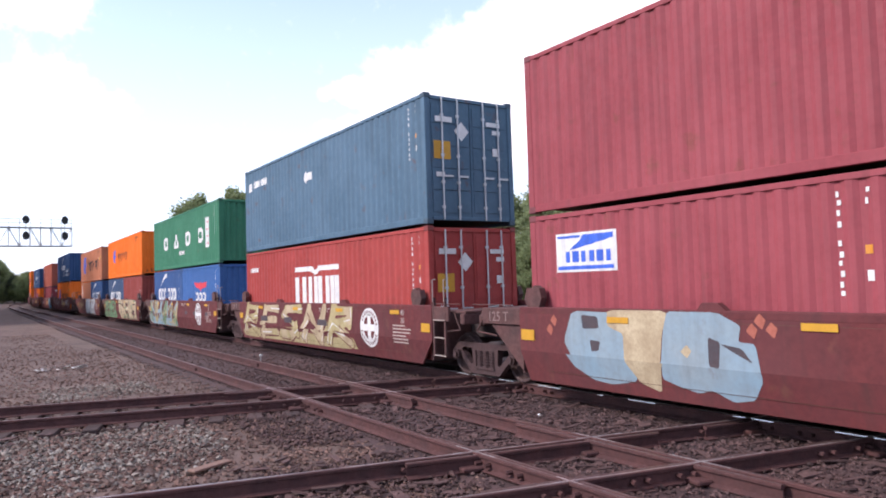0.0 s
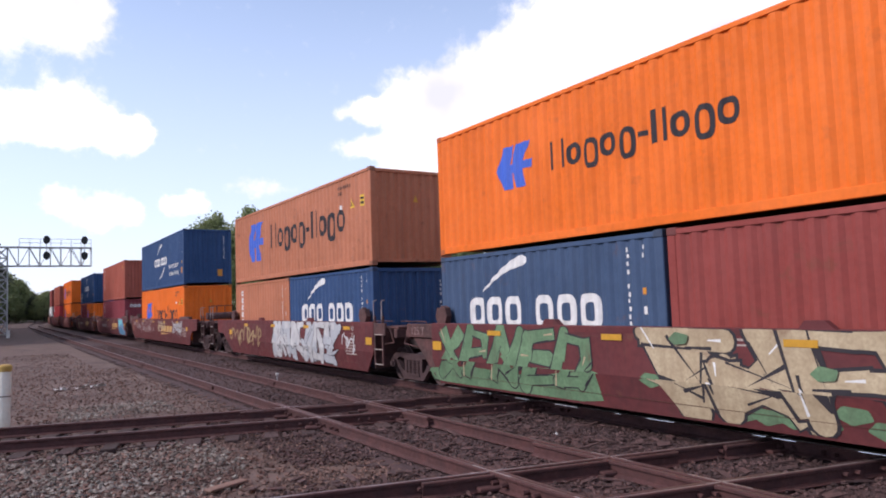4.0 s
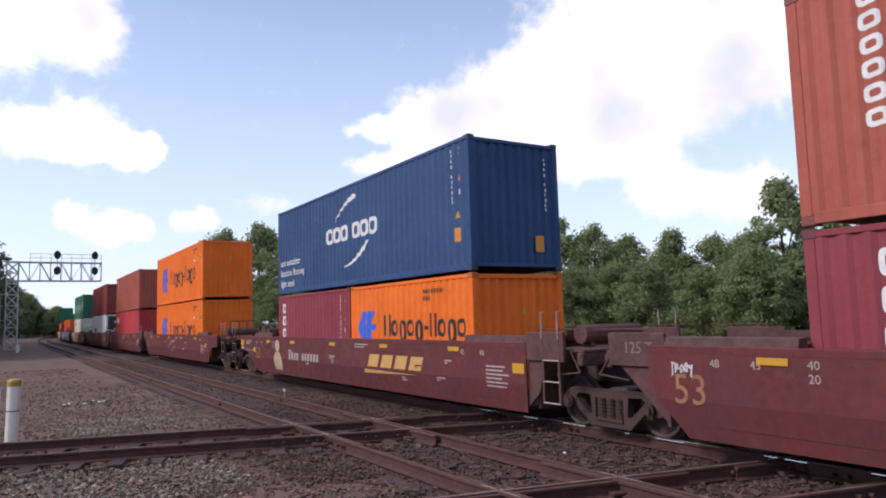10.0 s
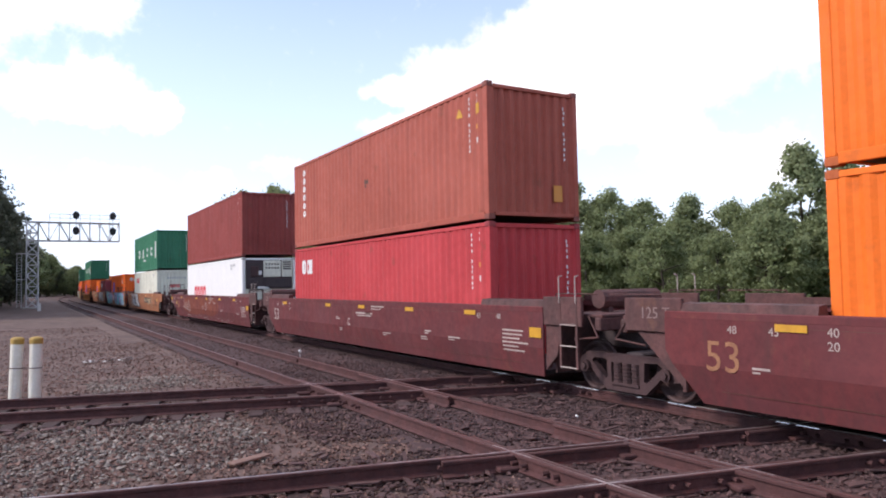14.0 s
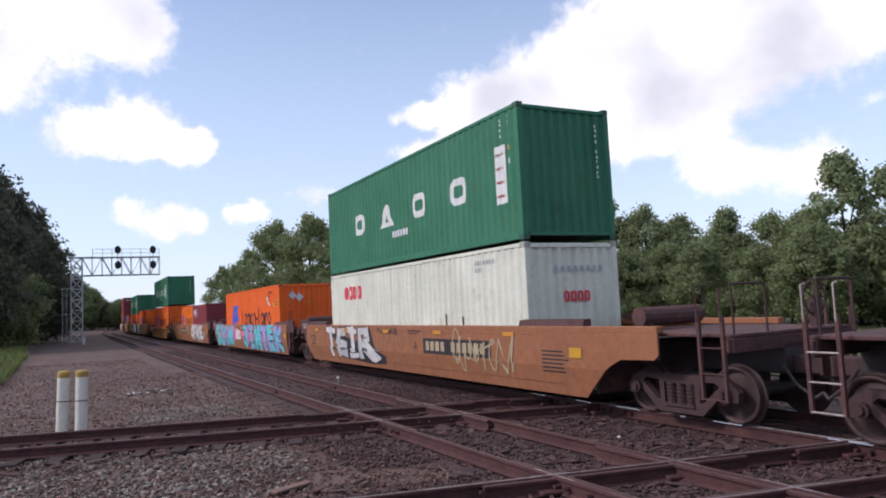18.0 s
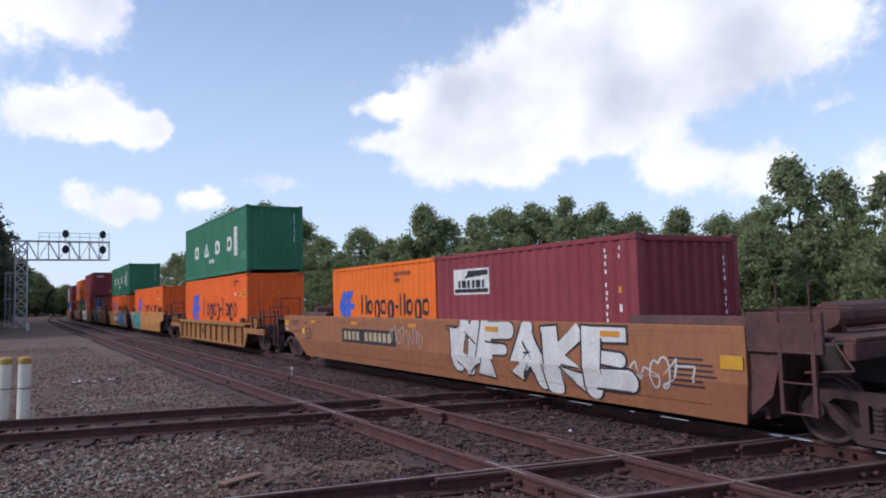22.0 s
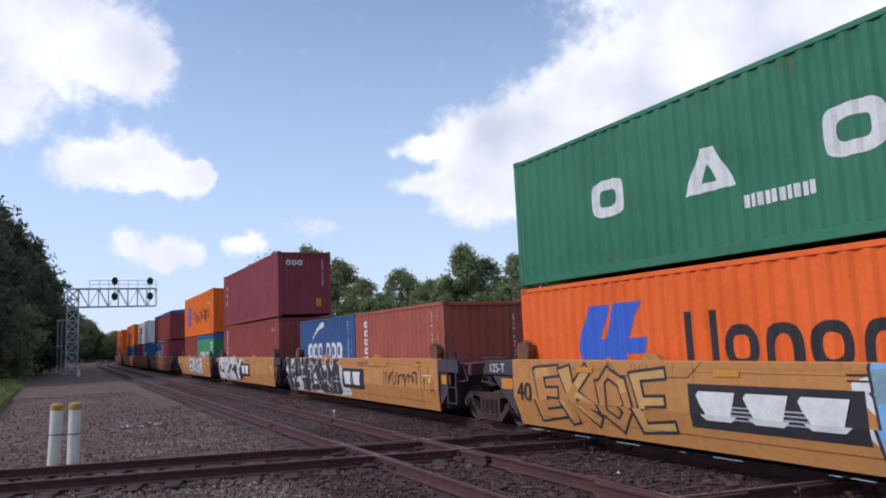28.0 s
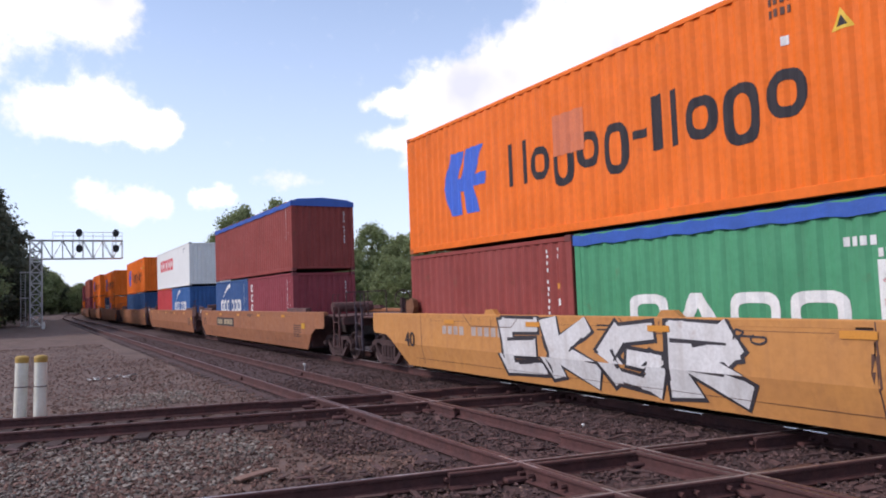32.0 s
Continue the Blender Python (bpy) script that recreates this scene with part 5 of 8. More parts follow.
                if not (nose and sy < 0):
                    piece("end_web", (fr, sg), lambda: Shape().prism([(sy * hl, 0.34), (sy * hl, 1.14), (sy * (hl + (0.9 if sy > 0 else 0.45)), 1.14), (sy * (hl + 0.3), 0.6)], "x", *sorted((sg * 1.36, sg * 1.42))), tone + " sloping web plate", end_paint)
                if paint == "yellow" and sg < 0:
                    y0 = (hl + 0.1) * sy
                    part("reflector_plate", Shape().box(-1.432, min(y0, y0 + sy * 0.42), 0.86, -1.421, max(y0, y0 + sy * 0.42), 1.07), MARK["orange"], root, "orange reflective plate")
                piece("hand_rail", (fr, sg), lambda: Shape().path([(sg * 1.42, sy * (hl + 0.3), high), (sg * 1.42, sy * (hl + 0.32), high + 0.05), (sg * 1.42, sy * (reach2 + 0.35), high + 0.05)], 0.011), "worn hand rail", end_paint)
                piece("pull_rod", (fr, sg), lambda: Shape().path([(sg * 1.35, sy * (reach2 + 0.05), 1.32), (sg * 1.38, sy * (reach2 + 0.3), 0.98), (sg * 1.36, sy * (reach2 - 0.3), 0.92)], 0.015), m=GRIME)
        if end[0] == "joint" and sy > 0 or end[0] == "free":
            truck(root, sy * (reach if end[0] == "joint" else hl + 1.75))
        if sy < 0 or end[0] == "free":
            y0 = sy * (far - 0.08 if end[0] == "free" else hl + 0.88)
            for sg in (-1, 1):
                x = sg * 1.45

                def ladder():
                    s = Shape()
                    for yy in (y0, y0 - sy * 0.42):
                        s.box(x - 0.025, yy - 0.025, 0.42, x + 0.025, yy + 0.025, 1.62)
                    return s
                lad = piece("ladder", (fr, sg), ladder, m=end_paint)

                for zz in (0.44, 0.8, 1.16):
                    part("rung", kept(("rung", key, fr, sg, zz), lambda: Shape().tube((x + sg * 0.02, y0, zz), (x + sg * 0.02, y0 - sy * 0.42, zz), 0.012, 6).mesh("rung")), MARK["dim"] if paint == "brown" else end_paint, lad, "worn steel rung")
                for yy in (y0, y0 - sy * 0.42):
                    part("handhold", kept(("hoop", key, fr, sg, round(yy, 2)), lambda: Shape().path([(x, yy, 1.5), (x + sg * 0.03, yy, 1.55), (x + sg * 0.03, yy, 1.98), (x - sg * 0.05, yy, 2.0)], 0.012).mesh("handhold")), MARK["dim"] if paint == "brown" else end_paint, lad, "worn grab iron")
            if not ribbed and hl > 7:
                piece("air_reservoir", fr, lambda: Shape().tube((-0.75, sy * (a + 0.55), zt + 0.28), (0.65, sy * (a + 0.55), zt + 0.28), 0.17, 12).box(-0.6, sy * (a + 0.55) - 0.1, zt + 0.03, -0.5, sy * (a + 0.55) + 0.1, zt + 0.15), "rusty brown air tank", GRIME)
        if end[0] == "joint" and sy > 0 and not ribbed:
            lettering("letter", "125-T" if paint == "yellow" else "125 T", 0.25 if hl < 7 else 0.24, MARK["faint" if paint == "brown" else "white"], root, (-1.474, hl + (0.78 if hl > 7 else 0.92), 1.2 if hl < 7 else 1.34), LEFT_WALL)
        if end[0] == "free":
            piece("coupler", fr, lambda: Shape().bevelbox(-0.13, min(sy * far, sy * (reach - 0.12)), 0.72, 0.13, max(sy * far, sy * (reach - 0.12)), 0.98, 0.02).bevelbox(-0.19, min(sy * (reach - 0.14), sy * (reach + 0.1)), 0.68, 0.19, max(sy * (reach - 0.14), sy * (reach + 0.1)), 1.02, 0.04), "cast knuckle coupler", STEEL)
            piece("air_hose", fr, lambda: Shape().path([(-0.35, sy * far, 0.85), (-0.38, sy * (far + 0.2), 0.6), (-0.34, sy * (reach - 0.1), 0.42), (-0.3, sy * reach, 0.5)], 0.025), m=DARK)
            piece("brake_rod", fr, lambda: Shape().path([(-1.2, sy * (far - 0.1), zt + 0.05), (-1.2, sy * (far - 0.1), zt + 0.75), (-0.5, sy * (far - 0.1), zt + 0.75), (-0.5, sy * (far - 0.1), zt + 0.05)], 0.018), m=STEEL)
            def wheel_ring():
                s = Shape()
                pts = [(0.75 + 0.27 * math.cos(6.2832 * k / 14), sy * (far - 0.2), zt + 0.5 + 0.27 * math.sin(6.2832 * k / 14)) for k in range(15)]
                s.path(pts, 0.018)
                for k in range(0, 14, 3):
                    s.tube((0.75, sy * (far - 0.2), zt + 0.5), pts[k], 0.012, 5)
                return s.box(0.68, sy * (far - 0.2) - 0.06, zt, 0.82, sy * (far - 0.2) + 0.06, zt + 0.5)
            piece("brake_wheel", fr, wheel_ring, m=STEEL)
    MOVING.append((root, c, 0.0))
    return root

# far ends of the containers along the track at the start, from the head of the train; bay length; car paint; ends of a car
REARS = [9.55, 25.1, 40.65, 56.25, 71.75, 93.2, 112.75, 132.1, 155.6, 174.9, 194.2, 217.7, 237.05, 256.35, 277.75, 297.25, 312.8, 328.4, 343.8, 359.4,
         380.8, 399.9, 419.0, 442.5, 461.8, 481.1, 504.6, 523.9, 543.2]
LAST = {4, 7, 10, 13, 14, 19, 22, 25, 28}  # the last platform of each car
ROW = "shipping container on a rail well car"
HC, STD = 2.896, 2.591
# per platform: lower boxes (length, colour, kind, label), lower height, upper (colour, kind, label, height) or None
O_BIG = ("orange", "big_orange", "orange corrugated container with charcoal name bars, stacked on top", HC)
O_LOW = [(12.192, "orange", "big_orange", "orange corrugated container with blue slab logo, down in the well")]
LOADS = [
    ([(6.058, "fadedmaroon", "beacon", "short maroon corrugated container with a blue and white sign board"), (6.058, "fadedmaroon", "plain", "short plain maroon container in the well")], 2.77, ("fadedmaroon", "plain", "weathered maroon container stacked on top", 2.81)),
    ([(12.192, "red", "hmm", "red corrugated container with big white block letters, doors closed")], HC, ("slate", "slate", "slate-blue container with closed doors and lock rods, stacked on top", HC)),
    ([(6.058, "midblue", "short_navy", "short dark blue container with white swoosh"), (6.058, "blue", "short_blue", "short bright blue container with red eagle shape")], STD, ("green", "green", "green corrugated container with white blocks, stacked on top", STD)),
    ([(6.058, "duskblue", "short_navy", "short faded blue container with white swoosh"), (6.058, "darkbrick", "plain", "short brick-red container with a dented end")], STD, ("orange", "small_orange", "rust-marked orange container with blue logo, stacked on top", STD)),
    ([(6.058, "fadedorange", "short_upright6", "short faded salmon container in the well"), (6.058, "navy", "short_navy", "short navy container with white swoosh")], STD, ("fadedorange", "big_orange", "faded brownish orange container stacked on top", STD)),
    (O_LOW, HC, ("navy", "navy_right", "navy container with white swooshes and slogan, stacked on top", HC)),
    ([(12.192, "maroon", "upright3", "maroon container with upright white blocks")], STD, ("brick", "upright6", "brick-red container with upright white blocks, stacked on top", HC)),
    ([(6.058, "maroon", "short_upright3", "short maroon container with upright blocks"), (6.058, "orange", "short_orange", "short orange container with blue logo")], STD, ("navy", "navy_left", "navy container with white swooshes, stacked on top", HC)),
    (O_LOW, HC, O_BIG),
    ([(12.192, "brightred", "cai", "bright red container with small white blocks")], HC, ("brick", "upright6", "brick-red container with upright white blocks, stacked on top", HC)),
    ([(12.192, "white", "oocl_big", "white refrigerated container with black cooling unit")], HC, ("darkbrick", "plain", "dark brick-red container stacked on top", HC)),
    ([(12.192, "greywhite", "oocl_small", "grey-white container with rust runs and red blocks")], HC, ("green", "green_hc", "green corrugated container with white blocks, stacked on top", HC)),
    ([(12.192, "redorange", "big_orange", "red-orange container alone in the well, with white stickers")], HC, None),
    ([(6.058, "orange", "short_orange", "short orange container with blue logo"), (6.058, "maroon", "short_beacon", "short maroon container with a sign board")], STD, None),
    ([(12.192, "redorange", "big_orange", "red-orange container with charcoal name bars")], HC, ("green", "green", "green container with white blocks and a patched corner, stacked on top", 2.81)),
    ([(12.192, "redorange", "big_orange", "red-orange container alone in the well")], HC, None),
    ([(12.192, "redorange", "big_orange", "red-orange container with charcoal name bars")], STD, ("green", "green", "green corrugated container with white blocks, stacked on top", STD)),
    ([(6.058, "midblue", "short_navy", "short blue container with white swoosh"), (6.058, "brick", "short_upright6", "short brick-red container with upright blocks")], STD, None),
    ([(12.192, "darkbrick", "upright6", "brick-red container with upright white blocks")], HC, ("maroon", "upright3", "maroon container with upright white blocks, stacked on top", HC)),
    ([(6.058, "darkbrick", "plain", "short plain brick-red container in the well"), (6.058, "lightgreen", "short_green", "short green open-top container under blue tarpaulin")], STD, O_BIG),
    ([(6.058, "midblue", "short_navy", "short blue container with white swoosh"), (6.058, "maroon", "short_upright3", "short maroon container with upright blocks")], STD, ("darkbrick", "plain", "brick-red open-top container under blue tarpaulin, stacked on top", STD)),
    ([(6.058, "brightred", "plain", "short plain red container in the well"), (6.058, "blue", "short_navy", "short blue container in the well")], STD, ("white", "white_far", "white container with red blocks, stacked on top", STD)),
    ([(12.192, "navy", "plain", "plain navy container in the well")], STD, ("orange", "big_orange", "orange container with charcoal name bars, stacked on top", HC)),
    ([(6.058, "navy", "short_navy", "short navy container with white swoosh"), (6.058, "orange", "short_orange", "short orange container in the well")], STD, O_BIG),
    (O_LOW, HC, O_BIG),
    ([(12.192, "maroon", "plain", "plain maroon container in the well")], HC, ("brick", "plain", "brick-red container stacked on top", HC)),
    (O_LOW, STD, ("maroon", "plain", "maroon container stacked on top", STD)),
    ([(12.192, "brick", "plain", "plain brick-red container in the well")], HC, O_BIG),
    ([(12.192, "maroon", "plain", "plain maroon container in the well")], HC, ("darkbrick", "plain", "dark brick-red container stacked on top", HC)),
]


def platform(i):
    long = 5 <= i <= 13 or i >= 20
    return {"centre": REARS[i] - 6.096, "hl": 8.1 if long else 6.15}


def end_of(i, step):
    """How platform i ends towards its neighbour: the joint or coupling lies midway between the two bays."""
    a, j = platform(i), i + step
    if not 0 <= j < len(REARS):
        return ("free", a["hl"] + 2.9)
    b = platform(j)
    mid = (a["centre"] + step * a["hl"] + b["centre"] - step * b["hl"]) / 2
    return ("free" if (min(i, j) in LAST) else "joint", abs(mid - a["centre"]))


for i, (lows, low_h, high) in enumerate(LOADS):
    u = platform(i)
    colour = "brown" if i <= 10 else "tan" if i <= 13 or i >= 20 else "ochre" if i == 14 else "yellow"
    car = well_car(u, colour, u["hl"], end_of(i, -1), end_of(i, 1), ribbed=i == 14)
    C0 = REARS[i] - u["centre"]  # u = 0 is the far end of the container bay
    if i != 14 and i < 23:
        # reflective plates along the wall
        step = 3.0
        us = [2.0, 5.0, 8.0, 10.9] if u["hl"] < 7 else [-0.55, 3.6, 6.1, 8.9, 11.6] if i in (9, 10) else [-0.55, 1.9, 5.2, 8.4, 11.6] if i < 11 else [-1.2, 1.9, 5.2, 8.4, 11.6]
        for q in us:
            wall_mark(car, "reflector_plate", "yellow" if colour == "brown" else "orange", [rect(q, 1.25, q + 0.42, 1.34)], C0, 0.016)
        for q in (C0 + u["hl"] - (0.02 if i <= 4 else 0.4), C0 - u["hl"] + 0.03):
            if colour != "yellow" and (i <= 4 or q > 5):
                wall_mark(car, "reflector_plate", "yellow", [rect(q + 0.02, 0.9, q + 0.36, 1.08)], C0, 0.016)
        # lines of small stencilled data
        q = C0 + u["hl"] - 1.25
        rng = random.Random(i)
        rowsb = [rect(q, 0.98 - 0.075 * k, q + rng.uniform(0.5, 0.85), 1.01 - 0.075 * k) for k in range(6)]
        if colour != "yellow":
            wall_mark(car, "stencil_print", "dim" if colour == "brown" else "charcoal", rowsb, C0)
        wall_mark(car, "stencil_print", "dim" if colour == "brown" else "charcoal", [rect(6.9, 1.3, 7.7, 1.33), rect(6.9, 1.235, 7.5, 1.26)], C0)
    if i <= 4:
        if i in (1, 2):
            wall_mark(car, "round_emblem", "white", [ellipse(9.85, 0.9, 0.47, 0.47), ellipse(9.85, 0.9, 0.29, 0.29)], C0)
            ring = [(math.cos(6.2832 * k / 26), math.sin(6.2832 * k / 26)) for k in range(26) if k % 13 not in (0, 12)]
            wall_mark(car, "emblem_print", "carbrown", [fat_line(9.85 + 0.345 * a, 0.9 + 0.345 * b, 9.85 + 0.425 * a, 0.9 + 0.425 * b, 0.022, 0.026) for a, b in ring], C0, 0.008)
            wall_mark(car, "emblem_cross", "white", [[(9.77, 0.58), (9.93, 0.58), (9.93, 0.82), (10.17, 0.82), (10.17, 0.98), (9.93, 0.98), (9.93, 1.22), (9.77, 1.22), (9.77, 0.98), (9.53, 0.98), (9.53, 0.82), (9.77, 0.82)]], C0)
        lettering("letter", "40", 0.17, MARK["dim"], car, (wall_x(1.2) - 0.003, C0 - 11.35, 1.23), LEFT_WALL)
        lettering("letter", "20", 0.17, MARK["dim"], car, (wall_x(1.0) - 0.003, C0 - 11.35, 1.06), LEFT_WALL)
    elif i <= 10:
        lettering("letter", "53", 0.58, MARK["oldgold" if i != 9 else "dim"], car, (wall_x(0.9) - 0.003, C0 + (1.88 if i < 8 else 1.62), 0.68), LEFT_WALL)
        if i in (5, 6, 7):
            wall_mark(car, "sloped_emblem", "gold", [[(7.68 + 0.72 * k + a, b) for a, b in ((0, 0.77), (0.56, 0.77), (0.7, 1.08), (0.14, 1.08))] for k in range(4)][:4], C0)
            wall_mark(car, "sloped_emblem", "gold", [[(7.45, 0.6), (10.3, 0.67), (7.5, 0.7)]], C0)
            wall_mark(car, "number_print", "dim", [rect(1.75 + 0.24 * k, 0.74, 1.9 + 0.24 * k, 0.96) for k in range(11) if k != 4], C0)
        lettering("letter", {5: "A", 6: "C", 7: "B", 8: "B", 9: "C", 10: "A"}[i], 0.28, MARK["dim"], car, (wall_x(0.9) - 0.003, C0 - 5.3, 0.76), LEFT_WALL)
        for n45, uu in (("45", 12.05), ("48", 12.75), ("45", -0.65), ("48", -1.25)):
            lettering("letter", n45, 0.15, MARK["dim"], car, (wall_x(1.2) - 0.003, C0 - uu, 1.19), LEFT_WALL)
        lettering("letter", "40", 0.15, MARK["dim"], car, (wall_x(1.2) - 0.003, C0 - 0.1, 1.22), LEFT_WALL)
        lettering("letter", "20", 0.15, MARK["dim"], car, (wall_x(1.2) - 0.003, C0 - 0.1, 1.06), LEFT_WALL)
        rng2 = random.Random(90 + i)
        for _ in range(7):
            qu, qv = rng2.uniform(-1.0, 13.0), rng2.uniform(0.5, 1.15)
            wall_mark(car, "stencil_print", "dim", [rect(qu, qv, qu + rng2.uniform(0.15, 0.5), qv + 0.03), rect(qu, qv - 0.05, qu + rng2.uniform(0.1, 0.4), qv - 0.025)], C0)
        if i == 10:
            wall_mark(car, "round_emblem", "dim", [ellipse(6.1, 0.9, 0.19, 0.19), ellipse(6.1, 0.9, 0.15, 0.15)], C0)
            wall_mark(car, "number_print", "white", [rect(6.0 + 0.13 * k, 1.38, 6.09 + 0.13 * k, 1.45) for k in range(11) if k != 4], C0)
            lettering("letter", "B", 0.26, MARK["oldgold"], car, (wall_x(1.0) - 0.003, C0 - 1.75, 0.95), LEFT_WALL)
        if i == 7:
            wall_mark(car, "spray_figure", "cream", [ellipse(0.6, 1.15, 0.22, 0.2), [(0.25, 0.35), (0.95, 0.35), (1.05, 0.7), (0.8, 0.95), (0.4, 0.95), (0.2, 0.7)]], C0, label="faded cream spray-painted figure shape")
    elif colour == "tan":
        lettering("letter", "53", 0.52, MARK["charcoal"], car, (wall_x(0.9) - 0.003, C0 + 1.7, 0.74), LEFT_WALL)
        pu = 7.8 if i == 11 else 1.25
        if i in (11, 13, 20):
            wall_mark(car, "number_board", "charcoal", [rect(pu, 0.76, pu + 3.3, 1.14)], C0)
            wall_mark(car, "number_print", "cream", [rect(pu + 0.15 + 0.27 * k, 0.84, pu + 0.34 + 0.27 * k, 1.07) for k in range(11) if k != 4], C0, 0.006)
        if i == 11:
            lettering("letter", "A", 0.3, MARK["charcoal"], car, (wall_x(0.9) - 0.003, C0 - 7.25, 0.84), LEFT_WALL)
    elif i != 14:
        lettering("letter", "40", 0.5, MARK["charcoal"], car, (wall_x(0.9) - 0.02, C0 - 0.08, 0.68), LEFT_WALL)
        if i in (16, 17, 18):
            pu = {16: 4.5, 17: 5.5, 18: 5.8}[i]
            wall_mark(car, "number_board", "charcoal", [rect(pu, 0.52, pu + 2.6 - (i != 16) * 0.7, 1.14)], C0)
            for k in range(3 if i == 16 else 2):
                wall_mark(car, "emblem_block", "white", [[(pu + 0.15 + 0.8 * k, 0.98), (pu + 0.3 + 0.8 * k, 0.64), (pu + 0.72 + 0.8 * k, 0.64), (pu + 0.82 + 0.8 * k, 1.04), (pu + 0.2 + 0.8 * k, 1.04)]], C0, 0.016)
            for k in range(4):
                wall_mark(car, "emblem_stripe", "grey", [rect(pu + 0.66, 0.67 + 0.055 * k, pu + (2.0 if i == 16 else 1.2), 0.69 + 0.055 * k)], C0, 0.013)
        if i == 15:
            lettering("letter", "B", 0.3, MARK["charcoal"], car, (wall_x(0.9) - 0.003, C0 - 8.4, 0.82), LEFT_WALL)
        if i == 19:
            wall_mark(car, "number_print", "dim", [rect(1.9 + 0.24 * k, 1.02, 2.07 + 0.24 * k, 1.2) for k in range(10) if k != 4], C0)
    if i == 14:
        lettering("letter", "40", 0.42, MARK["charcoal"], car, (-1.386, C0 - 4.7, 0.48), LEFT_WALL)
        part("data_plate", slices([rect(9.35, 0.55, 9.75, 0.82)], (), lambda u, v: (-1.384, C0 - u, v)), MARK["faint"], car, "small grey data plate")
        part("data_plate", slices([rect(7.6, 0.42, 7.95, 0.5)], (), lambda u, v: (-1.384, C0 - u, v)), MARK["charcoal"], car)
    if u["hl"] > 7 and i < 14:
        kind_r, reach_r = end_of(i, 1)
        ue = C0 - u["hl"] - (reach_r - u["hl"] - 1.85 if kind_r == "free" else 0)
        ink = "dim" if colour == "brown" else "charcoal"
    if u["hl"] > 7 and i < 14 and kind_r == "free":
        wall_mark(car, "reflector_plate", "yellow", [rect(ue + 0.1, 1.12, ue + 0.5, 1.32)], C0, 0.016)
        wall_mark(car, "label_plate", "dim", [rect(ue + 0.14, 0.98, ue + 0.44, 1.07)], C0, 0.006)
        wall_mark(car, "inspection_label", "signyellow", [rect(ue + 1.75, 0.9, ue + 1.92, 1.06)], C0, 0.006)
        wall_mark(car, "stencil_print", ink, [rect(ue + 0.75, 1.3 - 0.045 * k, ue + 1.45 - 0.07 * k, 1.318 - 0.045 * k) for k in range(4)], C0, 0.005)
        wall_mark(car, "stencil_print", ink, [rect(ue + 0.6, 0.97, ue + 1.7, 0.985), rect(ue + 0.8, 0.93, ue + 1.6, 0.942)], C0, 0.005)
        lettering("letter", "53", 0.15, MARK[ink], car, (wall_x(1.2) - 0.004, C0 - ue - 2.0, 1.19), LEFT_WALL)
    G = lambda *a, **k: graffiti(car, C0 + 0.3, *a, **k)
    S = lambda *a, **k: scribble(car, C0 + 0.3, *a, **k)
    def blob(colour, pts, depth=0.004, name="graffiti"):
        """A rounded patch of spray paint through corner points."""
        loop = [tuple(pts[k][d] * 0.1 + pts[(k + 1) % len(pts)][d] * 0.9 if w else pts[k][d] * 0.9 + pts[(k + 1) % len(pts)][d] * 0.1 for d in (0, 1)) for k in range(len(pts)) for w in (0, 1)]
        ob = wall_mark(car, name, colour, [loop], C0 + 0.3, depth, "spray-painted " + MARK[colour].name.replace("_spray_paint", "").replace("_", " ") + " shape")
        ob["kind"] = "stuff"

    # a weld line along the lower wall, and on the short cars a hatch plate under each lug
    if i != 14 and i < 23:
        wall_mark(car, "weld_seam", "rustline", [rect(C0 - u["hl"] + 0.6, 0.4, C0 + u["hl"] - 0.6, 0.407)], C0, 0.012)
        seam = 1.29 if u["hl"] > 7 else 1.3
        wall_mark(car, "top_seam", "rustline", [rect(C0 - u["hl"] + 1.4, seam, C0 + u["hl"] - 1.4, seam + 0.006)], C0, 0.0025)
    if colour == "yellow":
        rs = random.Random(i)
        for q in (C0 - 2.3, C0 + 2.3):
            wall_mark(car, "hatch_plate", "caryellow", [[(q - 1.0, 1.445), (q - 0.72, 1.22), (q + 0.72, 1.22), (q + 1.0, 1.445)]], C0, 0.0028)
            for a, b in (((q - 1.0, 1.445), (q - 0.72, 1.22)), ((q - 0.72, 1.22), (q + 0.72, 1.22)), ((q + 0.72, 1.22), (q + 1.0, 1.445))):
                wall_mark(car, "hatch_seam", "rustline", [fat_line(*a, *b, 0.009, 0.007)], C0, 0.0034)
            for k in range(6):
                x = q + rs.uniform(-0.9, 0.9)
                wall_mark(car, "rust_run", "rustline", [[(x, 1.4), (x + rs.uniform(0.01, 0.03), 1.4), (x + 0.008, 1.4 - rs.uniform(0.08, 0.3))]], C0, 0.0035)
        q = C0 + u["hl"] - 0.95
        for k in range(9):
            x, z = q + rs.uniform(-0.12, 0.75), rs.uniform(0.75, 1.42)
            wall_mark(car, "rust_run", "rustline", [[(x, z), (x + rs.uniform(0.02, 0.07), z + 0.01), (x + rs.uniform(-0.02, 0.04), z - rs.uniform(0.1, 0.45))]], C0, 0.0036)
        wall_mark(car, "end_seam", "rustline", [fat_line(q, 1.44, q + 0.02, 0.3, 0.008, 0.014)], C0, 0.0032)
        wall_mark(car, "end_seam", "rustline", [fat_line(C0 - u["hl"] + 0.95, 1.44, C0 - u["hl"] + 0.97, 0.3, 0.008, 0.012)], C0, 0.0032)
        wall_mark(car, "inspection_label", "signyellow", [rect(q + 0.42, 0.86, q + 0.58, 1.0)], C0, 0.006)
        wall_mark(car, "stencil_print", "white", [rect(q + 0.1, 1.03, q + 0.6, 1.055)], C0, 0.006)
